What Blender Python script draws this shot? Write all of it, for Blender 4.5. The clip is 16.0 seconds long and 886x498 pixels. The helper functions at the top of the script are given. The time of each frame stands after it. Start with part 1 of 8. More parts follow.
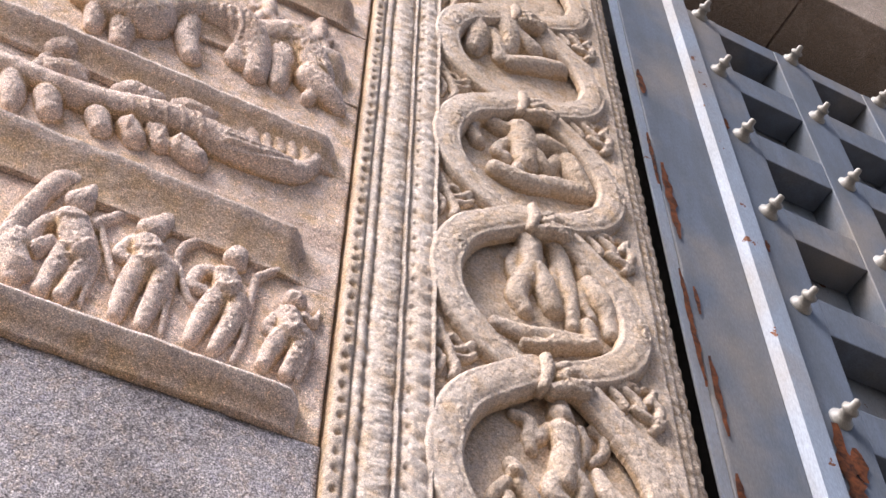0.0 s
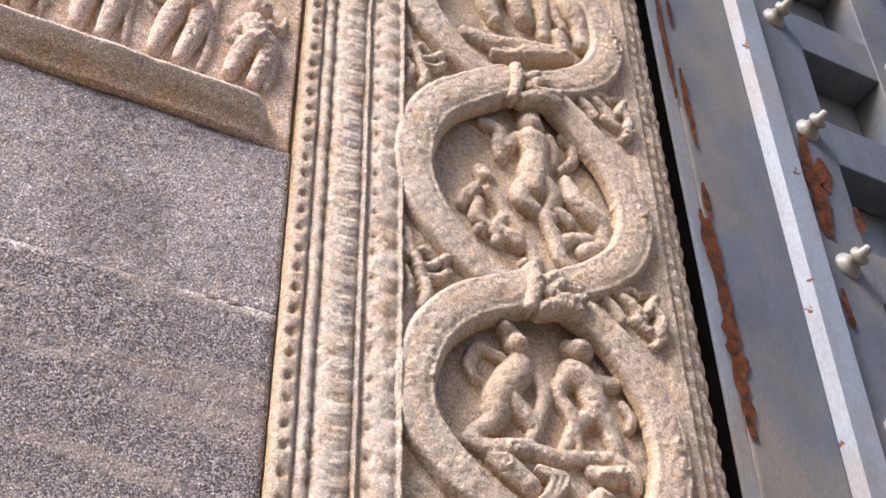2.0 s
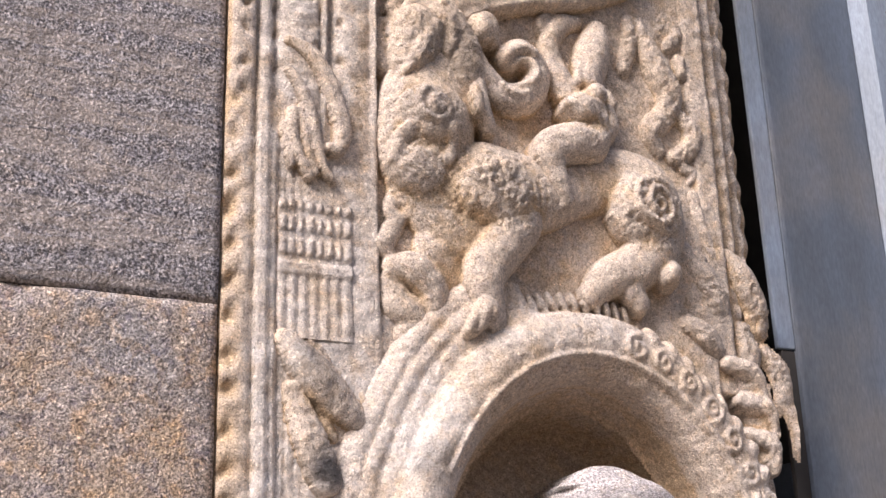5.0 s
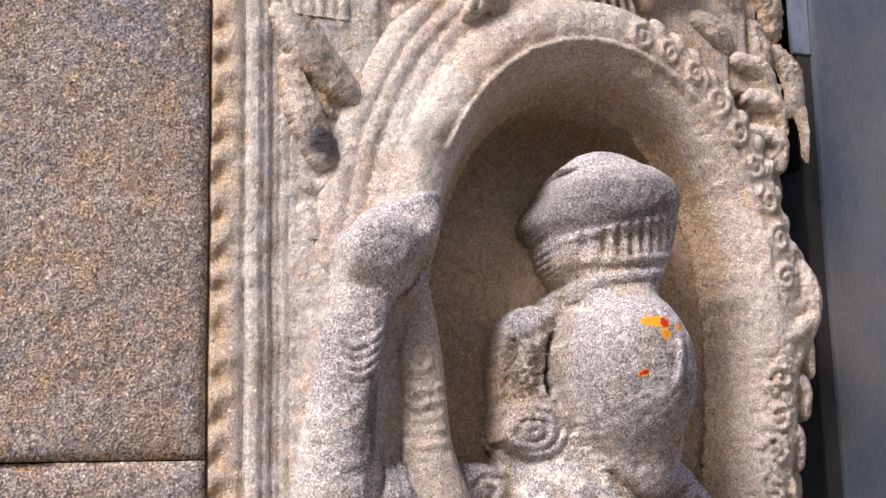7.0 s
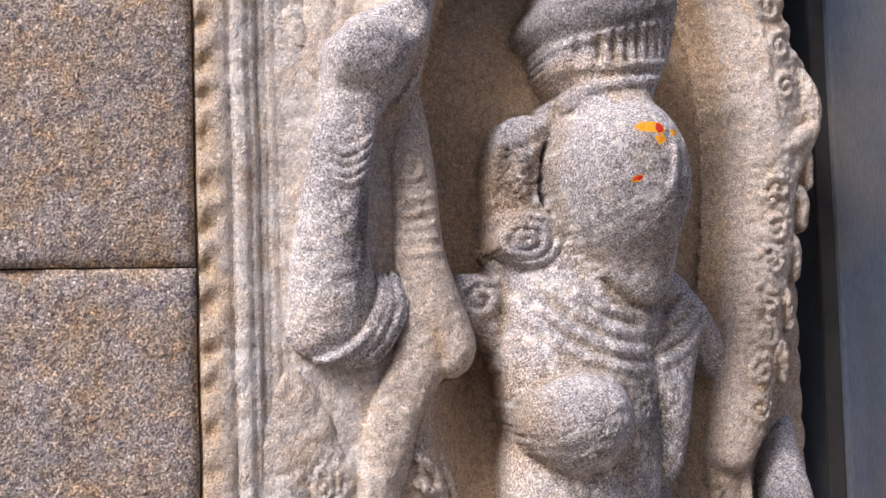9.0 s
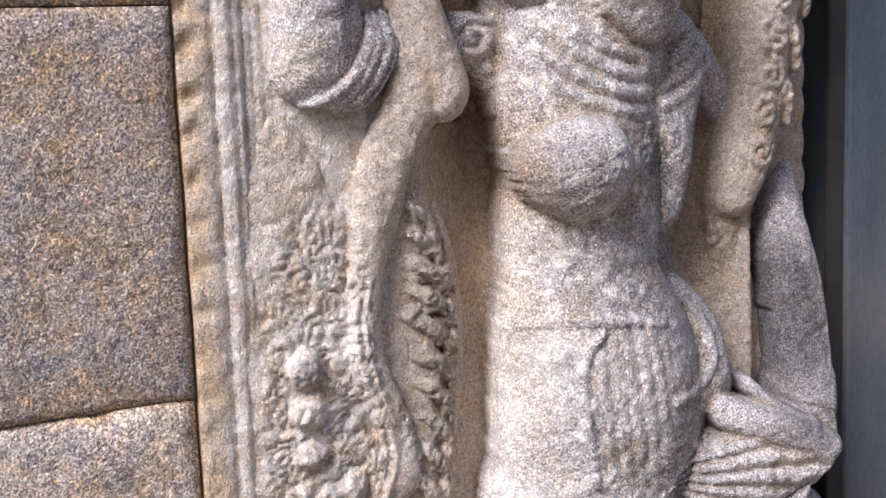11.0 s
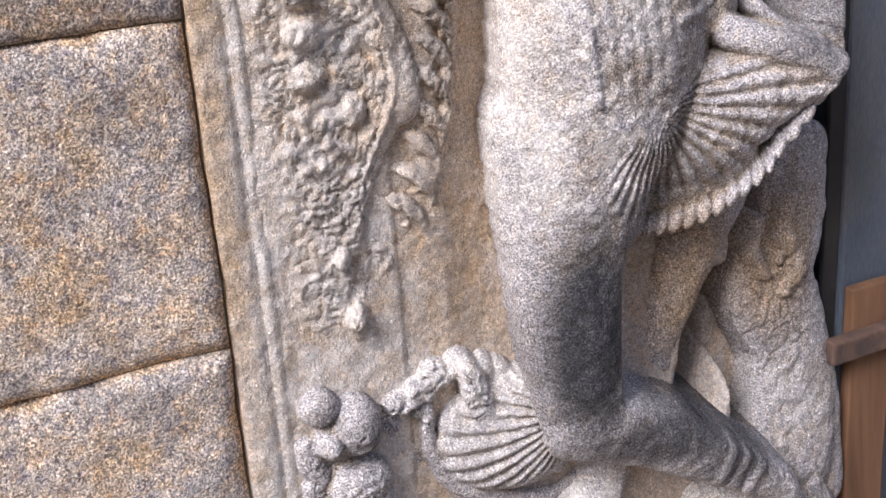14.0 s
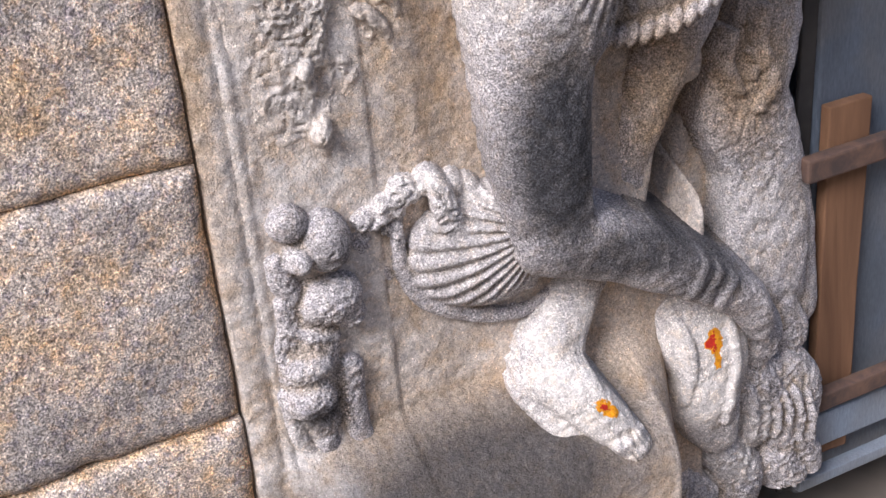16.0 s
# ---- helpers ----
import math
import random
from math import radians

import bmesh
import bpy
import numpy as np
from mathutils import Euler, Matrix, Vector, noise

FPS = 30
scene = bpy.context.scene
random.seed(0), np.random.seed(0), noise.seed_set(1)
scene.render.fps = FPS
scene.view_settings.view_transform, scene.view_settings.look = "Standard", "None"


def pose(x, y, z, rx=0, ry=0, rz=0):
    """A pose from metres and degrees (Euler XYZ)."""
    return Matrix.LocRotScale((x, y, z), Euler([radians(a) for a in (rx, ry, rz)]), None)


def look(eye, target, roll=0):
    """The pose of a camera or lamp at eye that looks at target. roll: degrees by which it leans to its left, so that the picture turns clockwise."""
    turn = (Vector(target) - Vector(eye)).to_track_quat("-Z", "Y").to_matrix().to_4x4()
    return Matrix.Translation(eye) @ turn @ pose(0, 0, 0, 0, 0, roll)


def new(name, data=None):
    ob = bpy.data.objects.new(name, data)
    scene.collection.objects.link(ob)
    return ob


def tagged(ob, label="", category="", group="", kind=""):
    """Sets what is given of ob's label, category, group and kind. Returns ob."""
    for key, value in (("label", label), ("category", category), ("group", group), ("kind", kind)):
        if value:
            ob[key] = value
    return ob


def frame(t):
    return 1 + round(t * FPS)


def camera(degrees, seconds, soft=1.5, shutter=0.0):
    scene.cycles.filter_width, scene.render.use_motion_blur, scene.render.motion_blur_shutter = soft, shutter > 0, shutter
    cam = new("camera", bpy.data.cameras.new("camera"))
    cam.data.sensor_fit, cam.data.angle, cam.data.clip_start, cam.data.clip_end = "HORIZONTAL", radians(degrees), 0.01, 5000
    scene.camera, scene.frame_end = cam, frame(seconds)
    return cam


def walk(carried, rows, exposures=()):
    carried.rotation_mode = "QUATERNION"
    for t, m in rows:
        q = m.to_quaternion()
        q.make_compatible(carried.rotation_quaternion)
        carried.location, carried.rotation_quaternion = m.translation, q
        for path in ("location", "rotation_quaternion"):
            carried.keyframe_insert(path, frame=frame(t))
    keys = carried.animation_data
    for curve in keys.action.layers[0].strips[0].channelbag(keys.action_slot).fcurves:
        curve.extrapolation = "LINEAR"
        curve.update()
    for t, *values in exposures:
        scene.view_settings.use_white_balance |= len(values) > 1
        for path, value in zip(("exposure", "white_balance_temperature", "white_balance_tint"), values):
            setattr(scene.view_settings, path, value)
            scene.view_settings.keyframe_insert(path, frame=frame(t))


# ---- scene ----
cam = camera(38.9, 16.0)

EXPOSURES = [(0.0, 0.70, 6450, 19), (1.0, 0.66, 6720, 19), (2.5, 0.62, 6720, 19), (5.0, 0.52, 6600, 19), (8.0, 0.28, 6330, 19), (11.5, 0.25, 6000, 16), (16.0, 0.20, 6000, 16)]

PATH = [
    (0, (-0.431, -1.289, 1.849), (0.094, -0.213, 3.451), 0.6),
    (0.5, (-0.427, -1.271, 1.849), (0.15, -0.105, 3.368), -0.0),
    (1, (-0.415, -1.262, 1.827), (0.208, -0.012, 3.258), -0.4),
    (1.5, (-0.413, -1.261, 1.825), (0.247, 0.032, 3.202), -0.9),
    (2, (-0.409, -1.262, 1.818), (0.289, 0.07, 3.136), -1.2),
    (2.5, (-0.397, -1.266, 1.801), (0.328, 0.118, 3.05), -1.6),
    (3, (-0.382, -1.245, 1.774), (0.375, 0.201, 2.93), -1.9),
    (3.5, (-0.377, -1.239, 1.764), (0.405, 0.251, 2.846), -1.9),
    (4, (-0.372, -1.24, 1.758), (0.419, 0.276, 2.794), -1.9),
    (4.5, (-0.369, -1.234, 1.739), (0.453, 0.358, 2.627), -1.9),
    (5, (-0.368, -1.214, 1.737), (0.508, 0.465, 2.381), -1.9),
    (5.2, (-0.363, -1.215, 1.732), (0.516, 0.48, 2.331), -1.9),
    (7.3, (-0.292, -1.202, 1.588), (0.53, 0.594, 1.9), -1.3),
    (7.5, (-0.286, -1.203, 1.581), (0.531, 0.599, 1.871), -1.4),
    (8, (-0.285, -1.198, 1.576), (0.54, 0.607, 1.818), -1.7),
    (8.5, (-0.284, -1.19, 1.565), (0.545, 0.622, 1.732), -1.9),
    (8.7, (-0.283, -1.191, 1.562), (0.544, 0.624, 1.709), -1.8),
    (10.8, (-0.276, -1.122, 1.542), (0.587, 0.668, 1.314), -2.8),
    (11, (-0.269, -1.122, 1.556), (0.574, 0.669, 1.268), -2.2),
    (11.5, (-0.276, -1.111, 1.509), (0.564, 0.663, 1.128), -2.9),
    (12, (-0.275, -1.114, 1.491), (0.548, 0.648, 1.021), -3.4),
    (12.5, (-0.27, -1.119, 1.481), (0.538, 0.634, 0.955), -3.9),
    (13, (-0.269, -1.117, 1.481), (0.534, 0.618, 0.896), -4.0),
    (13.5, (-0.267, -1.109, 1.464), (0.523, 0.61, 0.815), -4.0),
    (14, (-0.273, -1.108, 1.454), (0.509, 0.587, 0.738), -4.2),
    (14.5, (-0.265, -1.108, 1.433), (0.514, 0.555, 0.64), -4.5),
    (15, (-0.258, -1.119, 1.417), (0.498, 0.529, 0.573), -5.1),
    (15.5, (-0.257, -1.124, 1.408), (0.487, 0.505, 0.517), -5.3),
    (16, (-0.258, -1.126, 1.399), (0.482, 0.492, 0.486), -5.3),
]
walk(cam, [(t, look(eye, target, roll)) for t, eye, target, roll in PATH], exposures=EXPOSURES)


# ---- daylight: open shade under a bright sky ----
world = bpy.data.worlds.new("sky")
scene.world = world
world.use_nodes = True
wn = world.node_tree.nodes
sky = wn.new("ShaderNodeTexSky")
sky.sky_type = "NISHITA"
sky.sun_disc = False
SUN_EL, SUN_AZ = 42.0, 242.0
sky.sun_elevation, sky.sun_rotation = radians(SUN_EL), radians(SUN_AZ)
sky.air_density, sky.dust_density, sky.ozone_density = 1.0, 4.0, 1.0
wn["Background"].inputs["Strength"].default_value = 0.108
world.node_tree.links.new(sky.outputs[0], wn["Background"].inputs["Color"])
sun = new("sun", bpy.data.lights.new("sun", "SUN"))
sun.data.energy, sun.data.angle, sun.data.color = 3.4, radians(26), (1.0, 0.955, 0.91)
az, el = radians(SUN_AZ), radians(SUN_EL)
to_sun = Vector((math.sin(az) * math.cos(el), math.cos(az) * math.cos(el), math.sin(el)))
sun.matrix_world = look((0, 0, 8), Vector((0, 0, 8)) - to_sun)


# ---- materials ----
def graph(name):
    m = bpy.data.materials.new(name)
    m.use_nodes = True
    nt = m.node_tree
    return m, nt, nt.nodes["Principled BSDF"]


def val(nt, sock, v):
    if isinstance(v, (int, float, tuple)):
        sock.default_value = v
    else:
        nt.links.new(v, sock)


def noise_tex(nt, vec, scale, detail=3.0, rough=0.55, dist=0.0):
    n = nt.nodes.new("ShaderNodeTexNoise")
    n.inputs["Scale"].default_value, n.inputs["Detail"].default_value = scale, detail
    n.inputs["Roughness"].default_value, n.inputs["Distortion"].default_value = rough, dist
    nt.links.new(vec, n.inputs["Vector"])
    return n.outputs["Fac"]


def ramp(nt, fac, stops):
    r = nt.nodes.new("ShaderNodeValToRGB")
    while len(r.color_ramp.elements) < len(stops):
        r.color_ramp.elements.new(0.5)
    for e, (p, c) in zip(r.color_ramp.elements, stops):
        e.position = p
        e.color = (c, c, c, 1) if isinstance(c, (int, float)) else (*c, 1)
    nt.links.new(fac, r.inputs[0])
    return r.outputs[0]


def mix(nt, fac, a, b, mode="MIX"):
    n = nt.nodes.new("ShaderNodeMix")
    n.data_type, n.blend_type = "RGBA", mode
    for sock, v in ((n.inputs[0], fac), (n.inputs[6], a), (n.inputs[7], b)):
        val(nt, sock, (*v, 1) if isinstance(v, tuple) and len(v) == 3 else v)
    return n.outputs[2]


def maths(nt, op, a, b=0.0):
    n = nt.nodes.new("ShaderNodeMath")
    n.operation = op
    val(nt, n.inputs[0], a), val(nt, n.inputs[1], b)
    return n.outputs[0]


def attribute(nt, name):
    n = nt.nodes.new("ShaderNodeAttribute")
    n.attribute_name = name
    return n.outputs["Fac"]


def bump(nt, bsdf, layers):
    normal = None
    for height, strength, dist in layers:
        b = nt.nodes.new("ShaderNodeBump")
        b.inputs["Strength"].default_value, b.inputs["Distance"].default_value = strength, dist
        nt.links.new(height, b.inputs["Height"])
        if normal is not None:
            nt.links.new(normal, b.inputs["Normal"])
        normal = b.outputs["Normal"]
    nt.links.new(normal, bsdf.inputs["Normal"])


def stone(name, crest, hollow, patch, speck=(0.62, 1.32), patch_at=(0.5, 0.64), grain=540.0, relief=0.0030, dark=(0.055, 0.055, 0.06), vary=0.0, vein=0.0, fleck_at=0.60, mottle=0.35):
    """Weathered granite: paler crests, darker ochre hollows by relief height, patches of another tone, mica and
    feldspar grains.
    """
    m, nt, bsdf = graph(name)
    tc = nt.nodes.new("ShaderNodeTexCoord").outputs["Object"]
    if vary:
        info = nt.nodes.new("ShaderNodeObjectInfo")
        shift = nt.nodes.new("ShaderNodeVectorMath")
        shift.operation = "MULTIPLY_ADD"
        nt.links.new(info.outputs["Random"], shift.inputs[0])
        shift.inputs[1].default_value = (7.3, 3.1, 5.7)
        nt.links.new(tc, shift.inputs[2])
        tc = shift.outputs[0]
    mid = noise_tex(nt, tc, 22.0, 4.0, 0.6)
    relief_tone = maths(nt, "ADD", attribute(nt, "relief_tone"), maths(nt, "MULTIPLY", maths(nt, "SUBTRACT", mid, 0.5), 1.1))
    # Hollows take the darker ochre, crests the paler tone.
    col = mix(nt, ramp(nt, relief_tone, [(0.32, 0.0), (0.62, 1.0)]), hollow, crest)
    col = mix(nt, ramp(nt, noise_tex(nt, tc, 5.0, 5.0, 0.62, 0.4), [(patch_at[0], 0.0), (patch_at[1], 0.85)]), col, patch)
    # Ochre tint, kept dark so recesses carry some shade in the colour.
    col = mix(nt, maths(nt, "MULTIPLY", attribute(nt, "ochre_shade"), ramp(nt, mid, [(0.3, 0.55), (0.6, 1.0)])), col, (0.43, 0.31, 0.19))
    lime = maths(nt, "MULTIPLY", attribute(nt, "lime"), ramp(nt, mid, [(0.34, 0.25), (0.6, 1.0)]))
    col = mix(nt, lime, col, (0.73, 0.695, 0.66))
    bare = maths(nt, "SUBTRACT", 1.0, maths(nt, "MULTIPLY", lime, 0.65))
    # Dark marks: stains in the stone, plus shade painted on crown and forearm.
    col = mix(nt, maths(nt, "MULTIPLY", attribute(nt, "stain_shade"), 0.9), col, dark)
    # rusty and bluish mineral clusters
    rusty = ramp(nt, noise_tex(nt, tc, 64.0, 3.0, 0.6, 0.5), [(0.52, 0.0), (0.62, mottle)])
    col = mix(nt, rusty, col, mix(nt, 1.0, col, (1.12, 0.99, 0.83), "MULTIPLY"))
    smoky = ramp(nt, noise_tex(nt, tc, 92.0, 3.0, 0.65, 0.3), [(0.38, mottle), (0.48, 0.0)])
    col = mix(nt, maths(nt, "MULTIPLY", smoky, bare), col, mix(nt, 1.0, col, (0.58, 0.58, 0.68), "MULTIPLY"))
    g1 = noise_tex(nt, tc, grain, 2.0, 0.7)
    g2 = noise_tex(nt, tc, grain * 0.33, 3.0, 0.65)
    col = mix(nt, bare, col, ramp(nt, g1, [(0.40, speck[0]), (0.5, 1.0), (0.60, speck[1])]), "MULTIPLY")
    col = mix(nt, 1.0, col, ramp(nt, g2, [(0.36, 0.78), (0.5, 1.0), (0.64, 1.15)]), "MULTIPLY")
    if vein:
        mp = nt.nodes.new("ShaderNodeMapping")
        mp.inputs["Scale"].default_value, mp.inputs["Rotation"].default_value = (1.0, 1.0, 9.0), (0, 0.06, 0)
        nt.links.new(tc, mp.inputs["Vector"])
        lines = ramp(nt, noise_tex(nt, mp.outputs[0], 2.6, 5.0, 0.6, 0.3), [(0.47, 0.0), (0.56, vein), (0.6, 0.0), (0.66, vein)])
        col = mix(nt, lines, col, patch)
    fleck = ramp(nt, noise_tex(nt, tc, grain * 0.8, 1.0, 0.5), [(fleck_at, 0.0), (fleck_at + 0.05, 0.8)])
    col = mix(nt, fleck, col, mix(nt, 1.0, col, (1.75, 1.72, 1.68), "MULTIPLY"))
    pits = maths(nt, "MULTIPLY", ramp(nt, noise_tex(nt, tc, grain * 0.85, 2.0, 0.6), [(0.37, 0.7), (0.395, 0.0)]), bare)
    col = mix(nt, pits, col, mix(nt, 1.0, col, (0.36, 0.33, 0.31), "MULTIPLY"))
    if vary:
        tone = maths(nt, "MULTIPLY_ADD", info.outputs["Random"], vary)
        tone.node.inputs[2].default_value = 1.0 - vary * 0.5
        col = mix(nt, 1.0, col, tone, "MULTIPLY")
    # kumkum and turmeric daubed on as an offering
    daub = attribute(nt, "daub")
    dn = maths(nt, "ADD", daub, maths(nt, "MULTIPLY", maths(nt, "SUBTRACT", noise_tex(nt, tc, 170.0, 4.0), 0.5), 1.5))
    pig = mix(nt, ramp(nt, dn, [(0.95, 0.0), (1.04, 1.0)]), (0.80, 0.33, 0.01), (0.55, 0.03, 0.015))
    on = maths(nt, "MULTIPLY", ramp(nt, dn, [(0.55, 0.0), (0.64, 1.0)]), maths(nt, "GREATER_THAN", daub, 0.02))
    col = mix(nt, on, col, pig)
    nt.links.new(col, bsdf.inputs["Base Color"])
    bsdf.inputs["Roughness"].default_value = 0.88
    bsdf.inputs["Specular IOR Level"].default_value = 0.3
    bump(nt, bsdf, [(noise_tex(nt, tc, 75.0, 4.0, 0.65), 0.8, relief * 1.9), (g1, 0.8, relief * 0.8)])
    return m


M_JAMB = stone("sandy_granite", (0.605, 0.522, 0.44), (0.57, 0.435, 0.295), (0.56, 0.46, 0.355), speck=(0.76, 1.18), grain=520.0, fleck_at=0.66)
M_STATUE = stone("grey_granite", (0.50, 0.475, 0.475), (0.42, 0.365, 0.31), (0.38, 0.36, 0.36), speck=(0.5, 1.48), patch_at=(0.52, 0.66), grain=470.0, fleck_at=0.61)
M_WALL_DARK = stone("dark_granite", (0.216, 0.208, 0.218), (0.216, 0.208, 0.218), (0.36, 0.315, 0.28), speck=(0.38, 2.0), patch_at=(0.60, 0.76), grain=360.0, vary=0.1, vein=0.6, fleck_at=0.565, mottle=0.5)
M_WALL_PALE = stone("blue_grey_granite", (0.34, 0.332, 0.352), (0.34, 0.32, 0.32), (0.20, 0.19, 0.195), speck=(0.5, 1.6), patch_at=(0.46, 0.62), grain=360.0, vary=0.1, fleck_at=0.58, mottle=0.5)
M_WALL_TAN = stone("brown_granite", (0.60, 0.525, 0.46), (0.59, 0.445, 0.30), (0.39, 0.362, 0.345), speck=(0.48, 1.5), grain=430.0, patch_at=(0.5, 0.58), relief=0.003, vary=0.16, fleck_at=0.575, mottle=0.85)
M_WALL_MID = stone("speckled_granite", (0.40, 0.35, 0.32), (0.43, 0.33, 0.235), (0.31, 0.30, 0.305), speck=(0.5, 1.5), grain=420.0, patch_at=(0.5, 0.66), vary=0.1, fleck_at=0.575, mottle=0.85)
M_FRIEZE = stone("pinkish_granite", (0.68, 0.575, 0.51), (0.60, 0.44, 0.285), (0.53, 0.42, 0.355), speck=(0.60, 1.38))
M_LINTEL = stone("lintel_granite", (0.30, 0.265, 0.245), (0.28, 0.24, 0.205), (0.36, 0.31, 0.27), speck=(0.5, 1.7))


def paint(name, colour, chip=0.72, rough=0.36):
    """Old enamel on steel, dusty, with rust where it has flaked."""
    m, nt, bsdf = graph(name)
    tc = nt.nodes.new("ShaderNodeTexCoord").outputs["Object"]
    mp = nt.nodes.new("ShaderNodeMapping")
    mp.inputs["Scale"].default_value = (1.0, 1.0, 0.25)
    nt.links.new(tc, mp.inputs["Vector"])
    streak = noise_tex(nt, mp.outputs[0], 14.0, 5.0, 0.6)
    col = mix(nt, ramp(nt, streak, [(0.35, 0.0), (0.62, 0.85)]), colour, tuple(c * k for c, k in zip(colour, (0.80, 0.76, 0.70))))
    col = mix(nt, ramp(nt, noise_tex(nt, tc, 3.0, 4.0), [(0.46, 0.0), (0.72, 0.75)]), col, (0.25, 0.22, 0.18))
    col = mix(nt, 1.0, col, ramp(nt, noise_tex(nt, mp.outputs[0], 260.0, 4.0, 0.7), [(0.3, 0.78), (0.7, 1.2)]), "MULTIPLY")
    chips = ramp(nt, noise_tex(nt, tc, 17.0, 6.0, 0.6, 0.3), [(chip, 0.0), (chip + 0.012, 1.0)])
    rust = mix(nt, noise_tex(nt, tc, 60.0, 4.0), (0.075, 0.03, 0.02), (0.22, 0.085, 0.035))
    col = mix(nt, chips, col, rust)
    nt.links.new(col, bsdf.inputs["Base Color"])
    nt.links.new(ramp(nt, maths(nt, "MAXIMUM", chips, maths(nt, "MULTIPLY", streak, 0.35)), [(0.0, rough), (1.0, 0.85)]), bsdf.inputs["Roughness"])
    bump(nt, bsdf, [(noise_tex(nt, tc, 9.0, 3.0), 0.25, 0.004), (chips, 0.5, -0.0015)])
    return m


M_PAINT = paint("blue_grey_enamel", (0.112, 0.14, 0.182), chip=0.75, rough=0.45)
# Paler flaking enamel; on flange and back sheet it also carries painted light.
M_PAINT_PALE = paint("flaking_blue_enamel", (0.25, 0.31, 0.395), chip=0.67)
M_STUD = paint("pale_stud_enamel", (0.36, 0.385, 0.39), chip=0.74)


def plain(name, a, b, scale, rough=0.8, metal=0.0, stretch=(1, 1, 1), relief=0.002):
    m, nt, bsdf = graph(name)
    mp = nt.nodes.new("ShaderNodeMapping")
    mp.inputs["Scale"].default_value = stretch
    nt.links.new(nt.nodes.new("ShaderNodeTexCoord").outputs["Object"], mp.inputs["Vector"])
    n = noise_tex(nt, mp.outputs[0], scale, 6.0, 0.62, 0.5)
    nt.links.new(mix(nt, ramp(nt, n, [(0.35, 0.0), (0.65, 1.0)]), a, b), bsdf.inputs["Base Color"])
    bsdf.inputs["Roughness"].default_value, bsdf.inputs["Metallic"].default_value = rough, metal
    bump(nt, bsdf, [(n, 0.6, relief)])
    return m


M_RUST = plain("flaking_rust", (0.05, 0.022, 0.016), (0.26, 0.085, 0.03), 45.0, 0.9)
M_WOOD = plain("raw_timber", (0.14, 0.07, 0.036), (0.29, 0.155, 0.082), 16.0, 0.8, 0.0, (1, 1, 0.12))
M_IRON = plain("rusted_iron", (0.07, 0.05, 0.045), (0.17, 0.10, 0.07), 30.0, 0.75)
# Near-black colour: the shade of gaps and joints is put into this stone.
M_SHADE = plain("near_black_shade_stone", (0.035, 0.033, 0.032), (0.06, 0.055, 0.05), 12.0, 0.95)
M_GROUND = plain("dusty_paving", (0.17, 0.145, 0.12), (0.24, 0.205, 0.17), 4.0, 0.95)


# ---- building tools ----
def thing(name, label="", category="", group="", kind="", at=(0, 0, 0)):
    ob = new(name)
    ob.location = at
    ob.empty_display_size = 0.05
    return tagged(ob, label, category, group, kind)


def finish(name, me, material, parent, label=""):
    ob = new(name, me)
    me.materials.append(material)
    if parent is not None:
        ob.parent = parent
        ob.matrix_parent_inverse = parent.matrix_basis.inverted()
    if label:
        ob["label"] = label
    return ob


def part(name, bm, material, parent, label="", smooth=False):
    me = bpy.data.meshes.new(name)
    bm.to_mesh(me)
    bm.free()
    if smooth:
        me.shade_smooth()
    return finish(name, me, material, parent, label)


def slab(a, b, bevel=0.004, cuts=0, rough=0.0, seed=1):
    """A block between two corners with worn arrises."""
    bm = bmesh.new()
    bmesh.ops.create_cube(bm, size=1)
    for v in bm.verts:
        v.co = [a[i] if v.co[i] < 0 else b[i] for i in range(3)]
    if bevel:
        bmesh.ops.bevel(bm, geom=bm.edges[:], offset=bevel, segments=2, affect="EDGES", profile=0.6)
    if cuts:
        bmesh.ops.subdivide_edges(bm, edges=bm.edges[:], cuts=cuts, use_grid_fill=True)
    if rough:
        for v in bm.verts:
            v.co += noise.noise_vector(v.co * 9 + Vector((seed, 0, 0))) * rough
    return bm


def lattice_noise(shape, cell, rng):
    """Smooth random field over a grid; cell is the lump size in grid steps."""
    nz, nx = int(shape[0] / cell) + 3, int(shape[1] / cell) + 3
    g = rng.uniform(-1, 1, (nz, nx))
    u, v = np.arange(shape[0]) / cell, np.arange(shape[1]) / cell
    i, j = u.astype(int), v.astype(int)
    fu, fv = u - i, v - j
    fu, fv = (fu * fu * (3 - 2 * fu))[:, None], (fv * fv * (3 - 2 * fv))[None]
    a, b = g[np.ix_(i, j)], g[np.ix_(i, j + 1)]
    c, d = g[np.ix_(i + 1, j)], g[np.ix_(i + 1, j + 1)]
    return (a * (1 - fv) + b * fv) * (1 - fu) + (c * (1 - fv) + d * fv) * fu


def blur(h, n):
    """Mean over a square of 2n+1 steps."""
    for _ in range(2):
        p = np.pad(h, n, mode="edge")
        c = np.pad(p.cumsum(0), ((1, 0), (0, 0)))
        p = (c[2 * n + 1:] - c[:-2 * n - 1]) / (2 * n + 1)
        c = np.pad(p.cumsum(1), ((0, 0), (1, 0)))
        h = (c[:, 2 * n + 1:] - c[:, :-2 * n - 1]) / (2 * n + 1)
    return h


